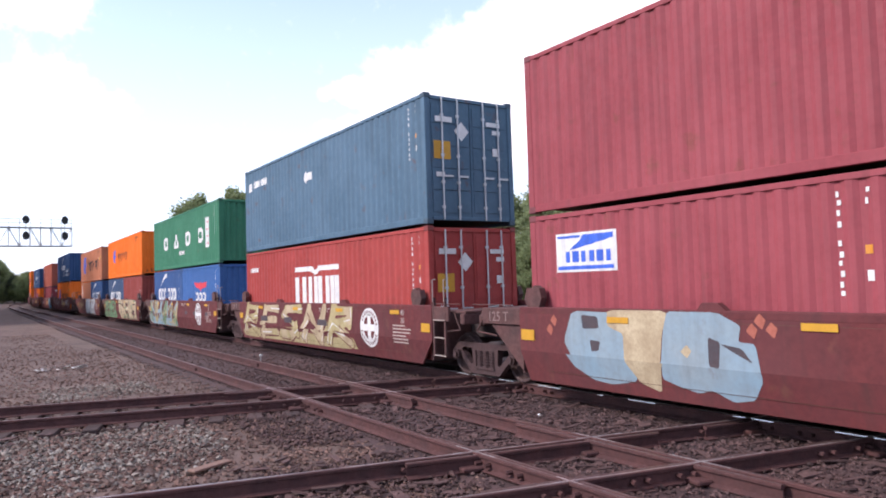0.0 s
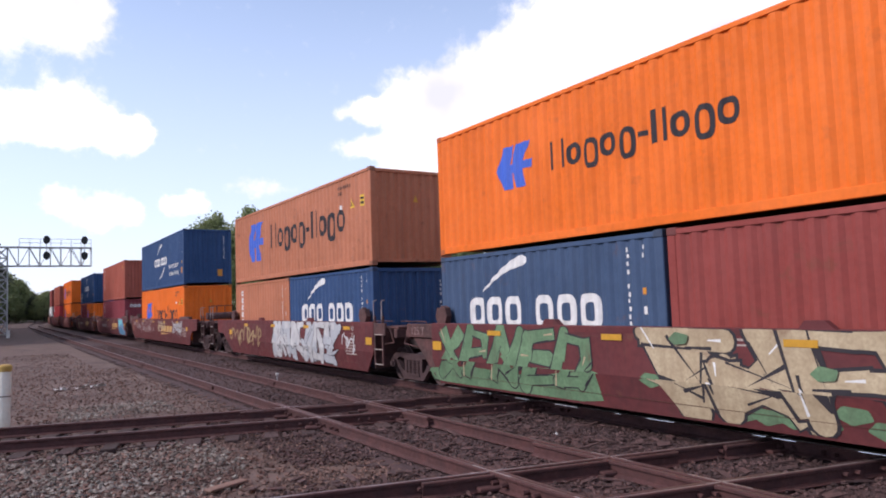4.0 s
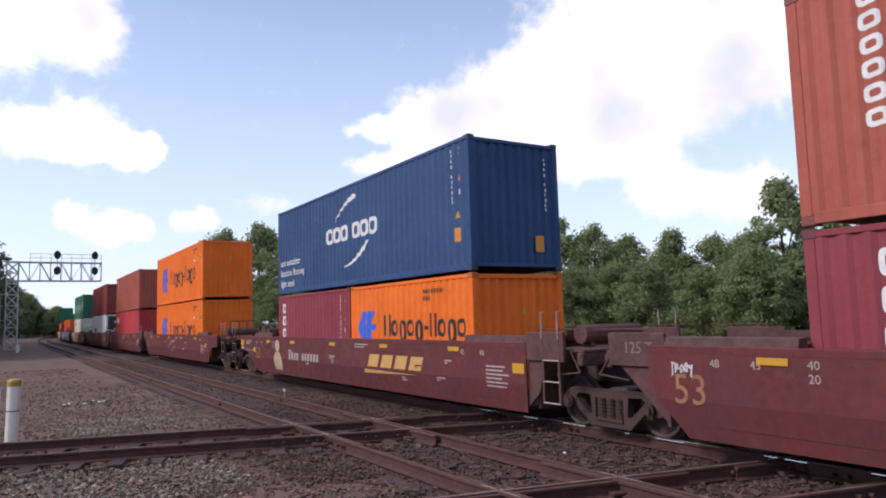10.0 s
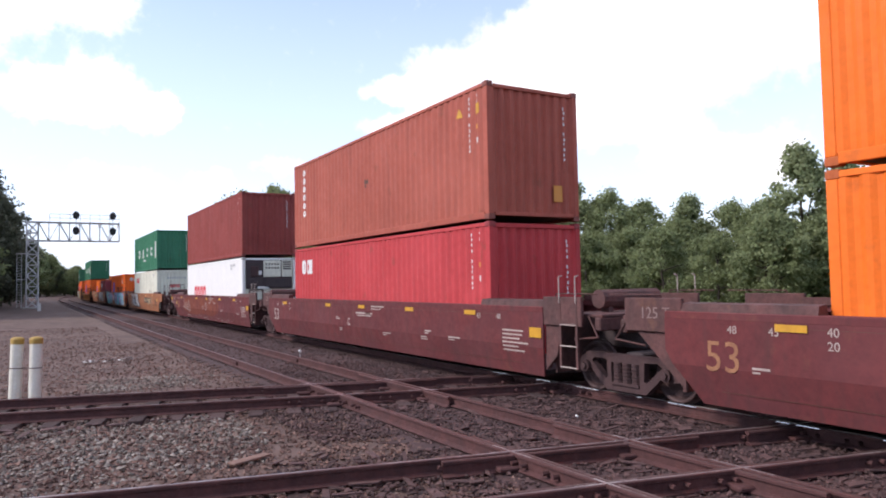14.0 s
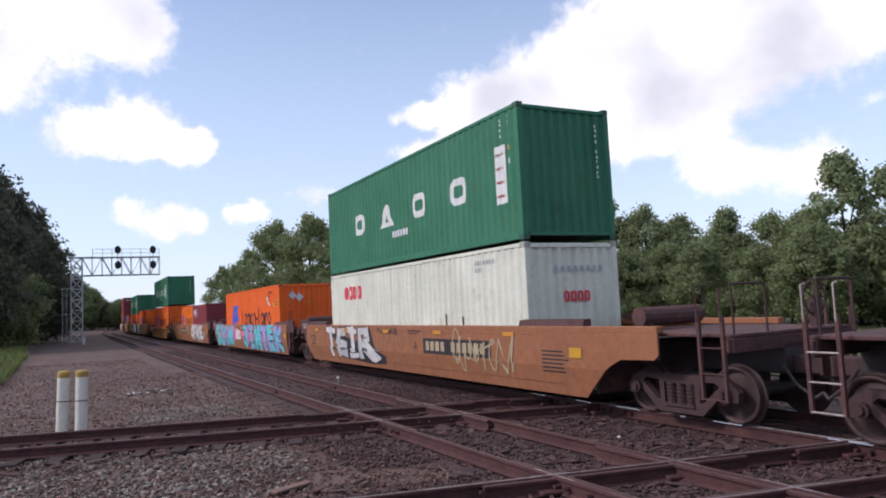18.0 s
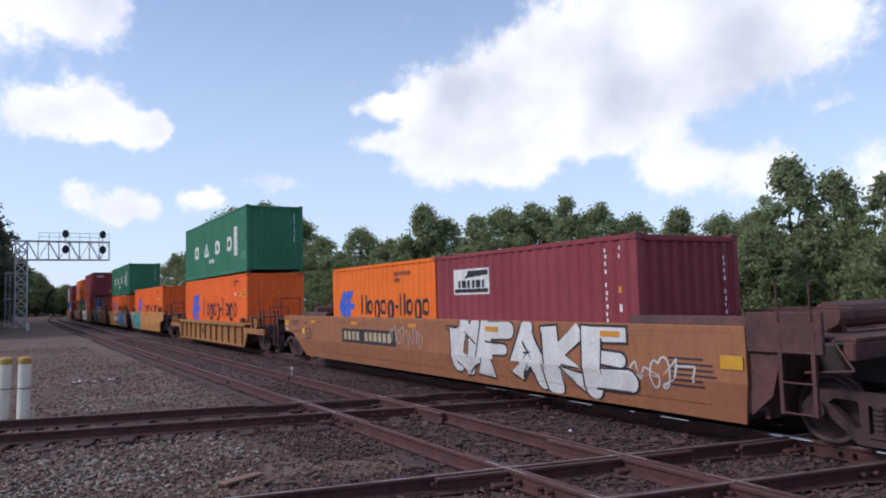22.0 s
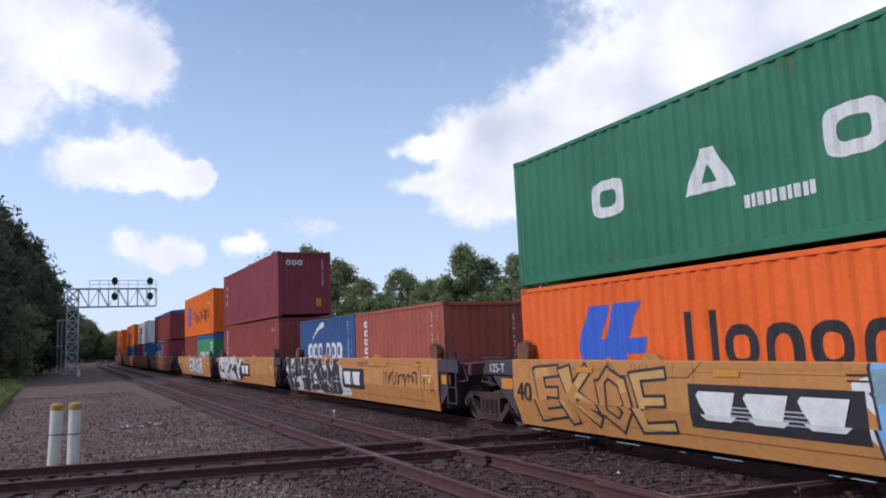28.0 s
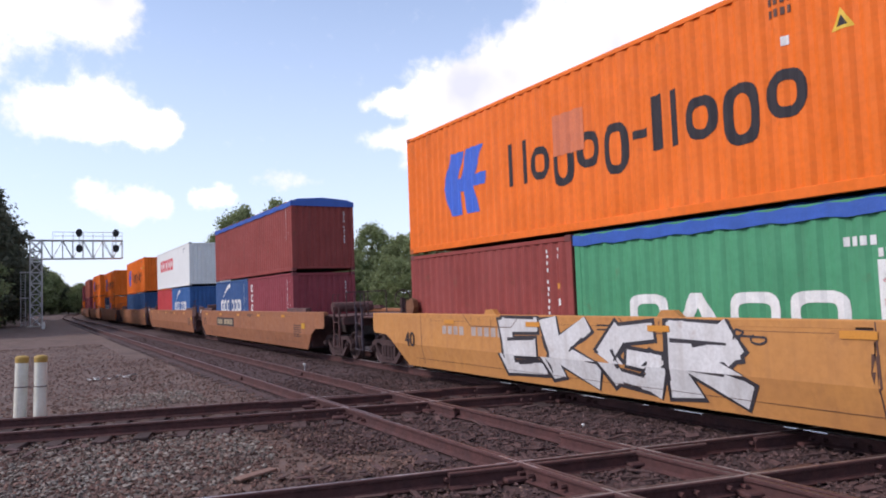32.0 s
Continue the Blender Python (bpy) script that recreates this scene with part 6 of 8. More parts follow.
        wall_mark(car, "stencil_print", "charcoal", [rect(q - 0.22, 1.3, q - 0.02, 1.33), rect(q - 0.22, 1.25, q - 0.02, 1.28), rect(q - 0.22, 1.35, q - 0.02, 1.38)], C0)
    if i == 0:
        blob("palegrey", [(1.55, 1.42), (2.6, 1.4), (2.75, 0.9), (2.8, 0.42), (2.3, 0.32), (1.9, 0.36), (1.5, 0.55), (1.35, 0.95)])
        blob("patch", [(1.75, 1.36), (2.1, 1.34), (2.12, 1.16), (1.78, 1.14)], 0.005)
        blob("patch", [(1.92, 0.98), (2.14, 0.96), (2.1, 0.82), (1.95, 0.8)], 0.005)
        blob("cream", [(2.3, 1.44), (3.41, 1.45), (3.3, 1.1), (3.25, 0.6), (3.2, 0.3), (2.85, 0.4), (2.6, 0.7), (2.6, 1.1), (2.3, 1.2)], 0.006)
        blob("palegrey", [(3.37, 1.44), (4.19, 1.44), (4.52, 1.28), (4.48, 1.08), (4.71, 1.06), (4.78, 0.62), (4.63, 0.36), (4.34, 0.3), (4.04, 0.42), (3.82, 0.36), (3.52, 0.42), (3.25, 0.5), (3.3, 1.0)], 0.005)
        blob("patch", [(4.04, 1.12), (4.22, 1.06), (4.19, 0.72), (4.04, 0.74)], 0.007)
        blob("patch", [(4.22, 1.04), (4.52, 1.0), (4.67, 0.82), (4.41, 0.94)], 0.007)
        blob("cream", [(3.6, 0.9), (3.71, 1.0), (3.78, 0.92), (3.71, 0.82)], 0.008)
        for a, b in ((1.12, 1.25), (1.02, 1.1), (4.78, 1.34), (4.67, 1.22), (4.93, 1.24)):
            blob("salmon", [(a - 0.08, b), (a, b + 0.1), (a + 0.08, b + 0.02), (a + 0.03, b - 0.1)], 0.005)
        lettering("letter", "LD LMT", 0.17, MARK["white"], car, (wall_x(1.0) - 0.004, C0 - 6.35, 0.98), LEFT_WALL)
        wall_mark(car, "stencil_print", "white", [rect(7.3 + 0.14 * k, 0.98, 7.4 + 0.14 * k, 1.1) for k in range(6)], C0)
    elif i == 1:
        blob("limecream", [(0.5, 0.5), (2.0, 0.62), (4.0, 0.56), (6.0, 0.62), (8.0, 0.56), (9.2, 0.62), (9.4, 0.3), (0.6, 0.28)], 0.0028)
        G(0.7, 9.4, 0.36, 1.42, 6, ["limecream", "cream"], "carbrown", 5, rim=0.035, fat=0.135, accent="spraywhite", gleam="spraywhite", lean=0.5, text="RESNR", soft_ends=True)
        for a in (2.2, 4.3, 6.8):
            wall_mark(car, "paint_patch", "patch", [rect(a, 0.86, a + 0.62, 1.02)], C0, 0.02, "dark painted-out patch")
    elif i == 2:
        blob("iceblue", [(0.3, 0.75), (2.0, 0.55), (4.0, 0.62), (6.3, 0.5), (6.3, 0.24), (0.5, 0.24)], 0.0028)
        G(0.5, 6.3, 0.34, 1.42, 6, ["iceblue", "limecream", "iceblue", "leafgreen"], "palegrey", 8, rim=0.02, fat=0.08, accent="cream", lean=0.6, soft_ends=True)
        rs = random.Random(5)
        for k in range(14):
            a, b = rs.uniform(0.0, 6.0), rs.uniform(0.4, 1.3)
            blob("limecream", [(a, b), (a + 0.35, b - 0.1), (a + 0.9, b - 0.42), (a + 0.4, b - 0.2)], 0.03 + 0.0002 * k)
        S(0.2, 1.5, 0.7, 0.95, 4, "charcoal", 45, 0.012)
        for a in (7.6, 9.0, 10.9):
            wall_mark(car, "paint_patch", "patch", [rect(a, 0.86, a + 0.42, 1.0)], C0, 0.004, "dark painted-out patch")
    elif i == 3:
        blob("leafgreen", [(0.0, 0.5), (1.6, 0.62), (3.4, 0.56), (5.1, 0.8), (5.2, 0.24), (0.2, 0.24)], 0.0028)
        G(0.5, 5.1, 0.36, 1.42, 5, ["leafgreen"], "charcoal", 9, rim=0.022, fat=0.115, gleam="cream", lean=0.3, text="XPNED", soft_ends=True)
        rs = random.Random(8)
        for k in range(16):
            a = 6.0 + 5.6 * k / 16
            b = rs.choice((0.36, 0.42, 0.5)) if k > 2 else rs.uniform(0.5, 1.3)
            blob("leafgreen", [(a, b), (a + 0.12, b + 0.12), (a + 0.4, b + 0.1), (a + 0.45, b - 0.02), (a + 0.2, b - 0.1)], 0.0029 + 0.00005 * k)
        G(6.3, 11.9, 0.4, 1.44, 5, ["cream"], "charcoal", 10, rim=0.045, fat=0.17, lean=-0.15, gleam="white", soft_ends=True)
        for a, b in ((6.6, 1.3), (8.6, 0.95), (10.6, 1.05), (11.4, 1.35)):
            blob("leafgreen", [(a, b), (a + 0.12, b + 0.1), (a + 0.34, b + 0.06), (a + 0.3, b - 0.06), (a + 0.1, b - 0.08)], 0.03)
    elif i == 4:
        S(0.3, 4.4, 0.5, 1.3, 6, "tan", 12, 0.05)
        G(5.6, 10.9, 0.34, 1.42, 6, ["silver", "grey"], "charcoal", 13, rim=0.022, fat=0.13, soft_ends=True)
        S(11.0, 12.0, 0.6, 1.2, 3, "silver", 46, 0.025)
    elif i == 5:
        S(0.2, 1.35, 0.78, 1.2, 5, "silver", 14, 0.011)
        G(1.45, 5.2, 0.62, 1.45, 6, ["carbrown"], "silver", 16, rim=0.016, fat=0.08, lean=0.1, text="CRIMEY")
        S(6.9, 8.3, 0.75, 1.3, 4, "cream", 15, 0.035)
        S(8.2, 9.0, 0.75, 1.3, 2, "cream", 36, 0.035)
        S(-1.5, 0.0, 0.95, 1.3, 4, "dim", 37, 0.012)
        S(10.9, 13.3, 0.62, 1.4, 7, "silver", 51, 0.024)
        S(11.1, 13.0, 0.66, 1.36, 6, "grey", 52, 0.012)
    elif i == 6:
        S(-1.6, -1.2, 1.06, 1.26, 5, "silver", 41, 0.012)
        outer = [(11.25, 1.42), (11.95, 1.44), (12.05, 1.2), (12.2, 1.42), (12.75, 1.4), (12.78, 1.25), (13.1, 1.42), (13.35, 1.36), (13.25, 1.1), (13.7, 1.0), (13.75, 0.66), (14.15, 0.5), (14.1, 0.24), (11.4, 0.26)]
        blob("red", [(11.25 + (a - 11.25) * 1.03 - 0.03, min(1.45, b + 0.03)) for a, b in outer], 0.0032)
        blob("tealblue", outer, 0.004)
        blob("turquoise", [(11.28, 1.4), (11.9, 1.42), (12.05, 1.2), (12.2, 1.4), (12.7, 1.38), (12.78, 1.25), (13.1, 1.4), (13.2, 1.15), (12.9, 1.02), (12.2, 1.0), (12.0, 0.82), (11.4, 0.86)], 0.005)
        for a, b, c in ((11.9, 1.0, 0.8), (12.3, 0.8, 0.7), (12.6, 1.12, 0.5), (12.9, 0.62, 0.4)):
            wall_mark(car, "graffiti_line", "red", [fat_line(a, b, a + c, b + 0.03, 0.012, 0.012)], C0 + 0.3, 0.006)
        S(10.2, 11.1, 1.15, 1.4, 3, "black", 38, 0.012)
    elif i == 10:
        blob("rustwash", [(0.6, 1.2), (1.6, 1.34), (3.2, 1.26), (5.0, 1.33), (7.2, 1.27), (8.6, 1.33), (9.2, 1.0), (8.9, 0.6), (7.4, 0.42), (5.6, 0.5), (3.4, 0.38), (1.4, 0.46), (0.4, 0.7)], 0.0015, "paint_wash")
        rs = random.Random(77)
        for k in range(22):
            a, b = rs.uniform(0.5, 11.5), rs.uniform(0.24, 0.36)
            blob("dim", [(a, b), (a + rs.uniform(0.08, 0.3), b + 0.012), (a + rs.uniform(0.3, 0.5), b), (a + 0.15, b - rs.uniform(0.01, 0.03))], 0.013, "scuff")
        S(0.6, 2.6, 0.5, 1.3, 3, "dim", 18, 0.02)
    elif i == 11:
        blob("charcoal", [(0.5, 1.3), (2.2, 0.4), (4.3, 0.3), (5.5, 0.34), (5.6, 0.56), (4.8, 0.8), (4.5, 1.35), (4.1, 1.44), (3.9, 0.9)], 0.0028)
        G(0.35, 4.5, 0.38, 1.42, 4, ["spraywhite", "silver"], "charcoal", 19, rim=0.03, fat=0.15, lean=-0.15, text="TGIR")
        blob("spraywhite", [(4.1, 0.85), (4.35, 0.95), (5.3, 0.5), (4.7, 0.34), (4.45, 0.4)], 0.02)
        S(5.0, 6.6, 1.2, 1.4, 6, "black", 40, 0.012)
        S(9.6, 12.4, 0.5, 1.38, 5, "cream", 20, 0.022)
    elif i == 12:
        blob("pink", [(-2.0, 0.95), (-0.8, 1.36), (0.4, 1.3), (2.0, 1.42), (3.6, 1.4), (4.4, 1.2), (5.3, 1.0), (4.4, 0.68), (3.4, 0.52), (1.0, 0.5), (-0.9, 0.62)], 0.0028)
        G(-1.5, 3.5, 0.26, 1.47, 4, ["turquoise", "turquoise", "lilac"], "black", 21, rim=0.045, fat=0.185, lean=-0.25, text="SION")
        G(4.35, 5.5, 0.66, 1.18, 3, ["white"], None, 22, fat=0.11, lean=0.1, text="MIB", soft_ends=True)
        blob("pink", [(5.5, 0.95), (6.2, 1.3), (7.6, 1.44), (13.6, 1.45), (13.8, 0.8), (12.0, 0.5), (7.5, 0.5), (6.3, 0.66)], 0.0028)
        G(6.0, 13.8, 0.27, 1.46, 6, ["turquoise", "lilac"], "black", 23, rim=0.065, fat=0.205, lean=-0.3, text="JIMTEK")
    elif i == 13:
        G(7.5, 12.5, 0.38, 1.43, 4, ["spraywhite"], "charcoal", 24, rim=0.04, fat=0.16, lean=0, text="OFAKE", soft_ends=True)
        S(4.5, 6.2, 0.8, 1.3, 5, "dim", 47, 0.012)
        S(12.3, 13.8, 0.5, 1.1, 4, "silver", 25, 0.015)
    elif i == 15:
        blob("white", [(0.75, 1.44), (1.3, 1.44), (1.6, 1.36), (2.3, 1.45), (3.1, 1.38), (4.6, 1.44), (5.1, 1.2), (4.9, 0.5), (4.5, 0.26), (1.0, 0.24), (0.95, 0.8)], 0.0026)
        blob("teal", [(0.85, 1.4), (1.3, 1.3), (1.7, 1.32), (2.3, 1.4), (3.1, 1.34), (4.5, 1.4), (5.0, 1.2), (4.8, 0.5), (4.4, 0.26), (1.1, 0.25), (1.0, 0.8)], 0.0034)
        G(1.1, 4.6, 0.34, 1.4, 4, ["teal"], "charcoal", 26, rim=0.03, fat=0.17, gleam="white")
        for a, b in ((0.6, 1.05), (1.9, 1.36), (2.5, 0.86), (3.9, 1.2)):
            blob("pink", [(a, b), (a + 0.1, b + 0.05), (a + 0.32, b - 0.28), (a + 0.08, b - 0.14)], 0.03)
        S(5.0, 6.4, 0.6, 1.36, 2, "black", 28, 0.02)
    elif i == 16:
        G(1.0, 4.5, 0.3, 1.42, 4, ["caryellow", "gold"], "black", 29, rim=0.048, fat=0.085, lean=-0.25, text="EKOE")
        blob("white", [(7.2, 1.2), (7.7, 1.42), (11.0, 1.42), (11.7, 1.2), (11.9, 0.3), (7.7, 0.3)], 0.0026)
        G(7.5, 11.7, 0.32, 1.42, 4, ["skyblue", "skyblue", "iceblue"], "black", 30, rim=0.04, fat=0.17, gleam="white", lean=-0.1, text="neeK", soft_ends=True)
    elif i == 17:
        blob("spraywhite", [(-0.9, 1.0), (-0.2, 1.43), (5.2, 1.43), (5.9, 1.1), (6.3, 0.7), (6.5, 0.26), (0.0, 0.26)], 0.0026)
        G(-0.3, 5.4, 0.28, 1.44, 6, ["black"], "spraywhite", 31, rim=0.04, fat=0.15, lean=-0.2)
        S(9.2, 11.4, 0.75, 1.16, 7, "black", 32, 0.015)
    elif i == 18:
        blob("plum", [(0.4, 1.42), (5.9, 1.44), (6.5, 1.2), (6.6, 0.5), (5.9, 0.28), (1.0, 0.3)], 0.0026)
        blob("spraywhite", [(0.1, 1.3), (0.8, 1.43), (1.0, 0.3), (0.2, 0.3)], 0.0027)
        G(0.3, 6.1, 0.28, 1.46, 4, ["spraywhite"], "plum", 33, rim=0.04, fat=0.21, lean=-0.15, text="ERZY")
        S(5.7, 6.6, 1.24, 1.42, 4, "spraywhite", 48, 0.018)
    elif i == 19:
        G(4.4, 10.0, 0.32, 1.43, 4, ["spraywhite"], "black", 34, rim=0.06, fat=0.17, lean=-0.2, text="EKGR")
        S(9.4, 10.3, 1.1, 1.36, 3, "black", 35, 0.015)
    elif i in (8, 9):
        wall_mark(car, "stencil_print", "dim", [rect(5.9, 1.1, 7.0, 1.14), rect(6.0, 1.04, 6.9, 1.07)], C0)
    # the boxes
    base = 0.355 if i in (2, 12) else 0.275  # lightly loaded platforms ride higher
    rear = REARS[i]
    for n, (ln, colr, kind, lab) in enumerate(lows):
        container(rear, base, ln, low_h, colr, kind, lab, front="doors" if kind == "hmm" else "reefer" if kind == "oocl_big" else "wall", roof="tarp" if kind == "short_green" else "steel")
        rear -= ln + 0.076
    if high:
        colr, kind, lab, hh = high
        box = container(REARS[i], base + low_h + 0.04, 12.192, hh, colr, kind, lab, front="doors" if kind == "slate" else "wall", roof="tarp" if i == 20 else "steel")
        if kind == "navy_right":
            lettering("letter", "eco container", 0.43, MARK["white"], box, (-W / 2 - 0.006, 6.096 - 8.5, 1.02), LEFT_WALL)
            lettering("letter", "bamboo flooring", 0.36, MARK["white"], box, (-W / 2 - 0.006, 6.096 - 8.65, 0.62), LEFT_WALL)
        if kind == "navy_left":
            for n, wd in enumerate(("eco container", "bamboo flooring", "light steel")):
                lettering("letter", wd, 0.34, MARK["white"], box, (-W / 2 - 0.006, 6.096 - 0.3, 0.96 - 0.36 * n), LEFT_WALL)


def box_mark(box, name, colour, loops, height, label=""):
    """Paint or a sticker on the side of a 40-foot box."""
    s = slices(loops, corrugation_breaks(0.0, 12.192), lambda u, v: (-W / 2 - 0.002 + corrugation(u), 6.096 - u, v))
    return part(name, s, MARK[colour], box, label)


for ob, p, z in list(MOVING):
    lab = ob.get("label", "")
    if "patched corner" in lab:
        box_mark(ob, "paint_patch", "greenpatch", [rect(11.27, 0.56, 12.0, 0.92)], 0, "paler green repainted patch")
    if "white stickers" in lab:
        box_mark(ob, "sticker", "spraywhite", [[(9.72, 2.3), (9.9, 2.1), (10.06, 2.32), (9.88, 2.5)]], 0, "white diamond sticker")
        box_mark(ob, "sticker", "spraywhite", [[(9.98, 2.1), (10.14, 1.92), (10.3, 2.12), (10.14, 2.3)]], 0, "white diamond sticker")
        for x in (-0.62, -0.3):
            part("sticker", slices([[(x - 0.18, 2.2 - x * 0.3), (x, 2.0 - x * 0.3), (x + 0.18, 2.2 - x * 0.3), (x, 2.4 - x * 0.3)]], (), lambda u, v: (u, -6.102, v)), MARK["spraywhite"], ob, "white diamond sticker")
    if "on top" in lab and abs(p - (REARS[19] - 6.096)) < 0.1:
        box_mark(ob, "paint_patch", "fadedpatch", [rect(5.68, 1.4, 6.5, 2.14)], 0, "faded pinkish patch over the name shapes")


def motions():
    for ob, p, z in MOVING:
        rows = []
        for t in range(0, 33, 2 if p > 150 else 4):
            x, y, turn = along(p - run(t), TRACK_X)
            rows.append((t, pose(x, y, z, 0, 0, turn)))
        walk(ob, rows)


# ---- ground and tracks ----
def ground_mesh():
    xs = sorted({*np.round(np.arange(-40, 80.1, 2.5), 2), -4000, -2000, -900, -400, -200, -100, 120, 200, 400, 900, 2000, 4000})
    ys = sorted({*np.round(np.arange(-20, 140.1, 2.5), 2), -4000, -1500, -500, -150, -60, 180, 250, 350, 500, 900, 2000, 4000})
    s = Shape()
    n = len(xs)
    for y in ys:
        for x in xs:
            far = abs(x) > 60 or y > 200 or y < -20
            z = -0.2 - (0 if far else 0.02 + 0.03 * noise.noise((x * 0.12, y * 0.12, 0)))
            s.v.append((float(x), float(y), z))
    for j in range(len(ys) - 1):
        for i in range(n - 1):
            a = j * n + i
            s.f.append((a, a + 1, a + n + 1, a + n))
    return s


ground = tagged(part("ground", ground_mesh(), GROUND, None), "dark brown cinder and dirt ground beside the tracks", "ground", kind="structure")

tagged(part("track_bed", Shape().prism([(4.0, -0.3), (4.5, -0.196), (11.6, -0.196), (12.2, -0.3)], "y", -20, CURVE_Y), BED, None), "oil-stained dark track bed under the main tracks", "track bed", kind="structure")

RAIL_PROFILE = [(-0.07, -0.172), (0.07, -0.172), (0.07, -0.16), (0.012, -0.135), (0.01, -0.045), (0.036, -0.034), (0.036, -0.006), (0.026, 0.0), (-0.026, 0.0), (-0.036, -0.006), (-0.036, -0.034), (-0.01, -0.045), (-0.012, -0.135), (-0.07, -0.16)]


def rail_between(name, a, b, parent, lift=0.0, mat=None, head=None):
    """A rail from a to b on the ground plan, with its worn head as a strip of its own."""
    a, b = Vector((*a, 0)), Vector((*b, 0))
    d = (b - a).normalized()
    side = Vector((d.y, -d.x, 0))
    s = Shape().rings([[p + side * u + Vector((0, 0, v + lift)) for u, v in RAIL_PROFILE] for p in (a, b)])
    ob = part(name, s, mat or RAIL, parent)
    t = Shape().rings([[p + side * u + Vector((0, 0, v + lift)) for u, v in ((-0.022, 0.0005), (0.022, 0.0005), (0.018, 0.003), (-0.018, 0.003))] for p in (a, b)])
    part("railhead", t, head or RAILTOP, ob, "worn running surface")
    return ob


def track(name, label, a, b, gauge_half, tie_step, near, lift=0.0, head=None, tie_from=None, tie_to=None):
    root = tagged(new(name), label, "railway track", kind="structure")
    a, b = Vector(a), Vector(b)
    d = (b - a).normalized()
    side = Vector((d.y, -d.x))
    for sg in (-1, 1):
        if "crossing" in name:
            rail_between("rail", a + side * sg * gauge_half, b + side * sg * gauge_half, root, lift, head=head)
        else:
            line = [along(q, a.x + sg * gauge_half)[:2] for q in (a.y, CURVE_Y, *range(int(CURVE_Y) + 20, 400, 20))]
            for p, q in zip(line, line[1:]):
                rail_between("rail", p, q, root, lift, head=head)
    rng = random.Random(name)
    shape = Shape().bevelbox(-1.3, -0.115, -0.17, 1.3, 0.115, 0.0, 0.012).mesh("tie")
    shape.materials.append(TIE)
    n = int((tie_to - tie_from) / tie_step)
    for k in range(n):
        p = a + d * (tie_from + k * tie_step)
        t = part("tie", shape, None, root)
        t.location = (p.x, p.y, (-0.158 if name.endswith("crossing_far") else -0.196) + rng.uniform(-0.02, 0.004))
        t.rotation_euler = (rng.uniform(-0.01, 0.01), rng.uniform(-0.008, 0.008), math.atan2(side.y, side.x) + rng.uniform(-0.03, 0.03))
    return root


# the near track and the train's track run along y; two lines cross them
NEAR_X = 5.51
track("track_near", "rusty main track parallel to the train, with worn ties", (NEAR_X, -30), (NEAR_X, 400), 0.755, 0.56, True, 0.004, tie_from=28, tie_to=130)
track("track_far", "busy main track under the train with polished rails", (TRACK_X, -30), (TRACK_X, 400), 0.755, 0.56, True, 0.004, head=SHINY, tie_from=28, tie_to=110)


def glints():
    """Bright strips added as glints along the near edge of the busy rail's head."""
    s, y, rng, x = Shape(), 2.0, random.Random(17), TRACK_X - 0.755
    while y < 13:
        ln = rng.uniform(0.1, 0.75)
        s.rings([[(x + u, q, v + 0.004) for u, v in ((-0.0385, -0.014), (-0.036, -0.004), (-0.033, -0.005), (-0.036, -0.015))] for q in (y, y + ln)])
        y += ln + rng.uniform(0.4, 1.7)
    return s


part("rail_polish", glints(), GLINT, bpy.data.objects["track_far"], "polished edge of the rail head")["kind"] = "stuff"


def cross(y0, slope, x):
    return (x, y0 + slope * x)


track("track_crossing_far", "rusty track crossing the main lines on the level", cross(13.97, -0.312, -70), cross(13.97, -0.312, 60), 0.755, 0.62, True, tie_from=48, tie_to=92)
track("track_crossing_near", "rusty track crossing the main lines on a diamond", cross(6.97, -0.232, -50), cross(6.97, -0.232, 60), 0.755, 0.62, True, tie_from=40, tie_to=68, head=EDGE)

# guard rails and heavy bolted castings of the diamonds
CROSS = [(13.97, -0.312), (6.97, -0.232)]
diamond = tagged(new("crossing_diamond"), "heavy bolted steel crossing castings between the rails", "rail crossing", kind="structure")
for y0, sl in CROSS:
    ang = math.atan(sl)
    off = 0.755 / math.cos(ang)
    for tx in (NEAR_X, TRACK_X):
        ya = y0 + sl * tx
        for sg in (-1, 1):
            gx = tx + sg * 0.66
            rail_between("guard_rail", (gx, ya - 1.9), (gx, ya + 1.9), diamond, -0.008)
            yb = y0 + sl * tx + sg * (0.66 / math.cos(ang))
            rail_between("guard_rail", (tx - 1.6, yb - sl * 1.6), (tx + 1.6, yb + sl * 1.6), diamond, -0.012)
            for sh in (-1, 1):
                cx = tx + sg * 0.755
                cy = y0 + sl * cx + sh * off
                plate = part("casting_plate", kept("casting_plate", lambda: Shape().bevelbox(-0.24, -0.24, -0.17, 0.24, 0.24, -0.115, 0.015).mesh("casting_plate")), RAIL, diamond, loc=(cx, cy, 0))
                plate.rotation_euler = (0, 0, ang)
                for q in range(5):
                    def bolt():
                        return Shape().tube((-0.05, 0, 0), (0.05, 0, 0), 0.027, 6).mesh("bolt")
                    for w in (-1, 1):
                        part("bolt", kept("bolt", bolt), RAIL, diamond, loc=(cx + w * 0.045, cy - 0.75 + 0.17 * q - (0.1 if q < 2 else -0.1), -0.09))
                        e = part("bolt", kept("bolt", bolt), RAIL, diamond, loc=(cx - 0.75 + 0.17 * q - (0.1 if q < 2 else -0.1), cy + sl * (-0.75 + 0.17 * q) - sl * (0.1 if q < 2 else -0.1) + w * 0.045, -0.09))
                        e.rotation_euler = (0, 0, math.pi / 2 + ang)
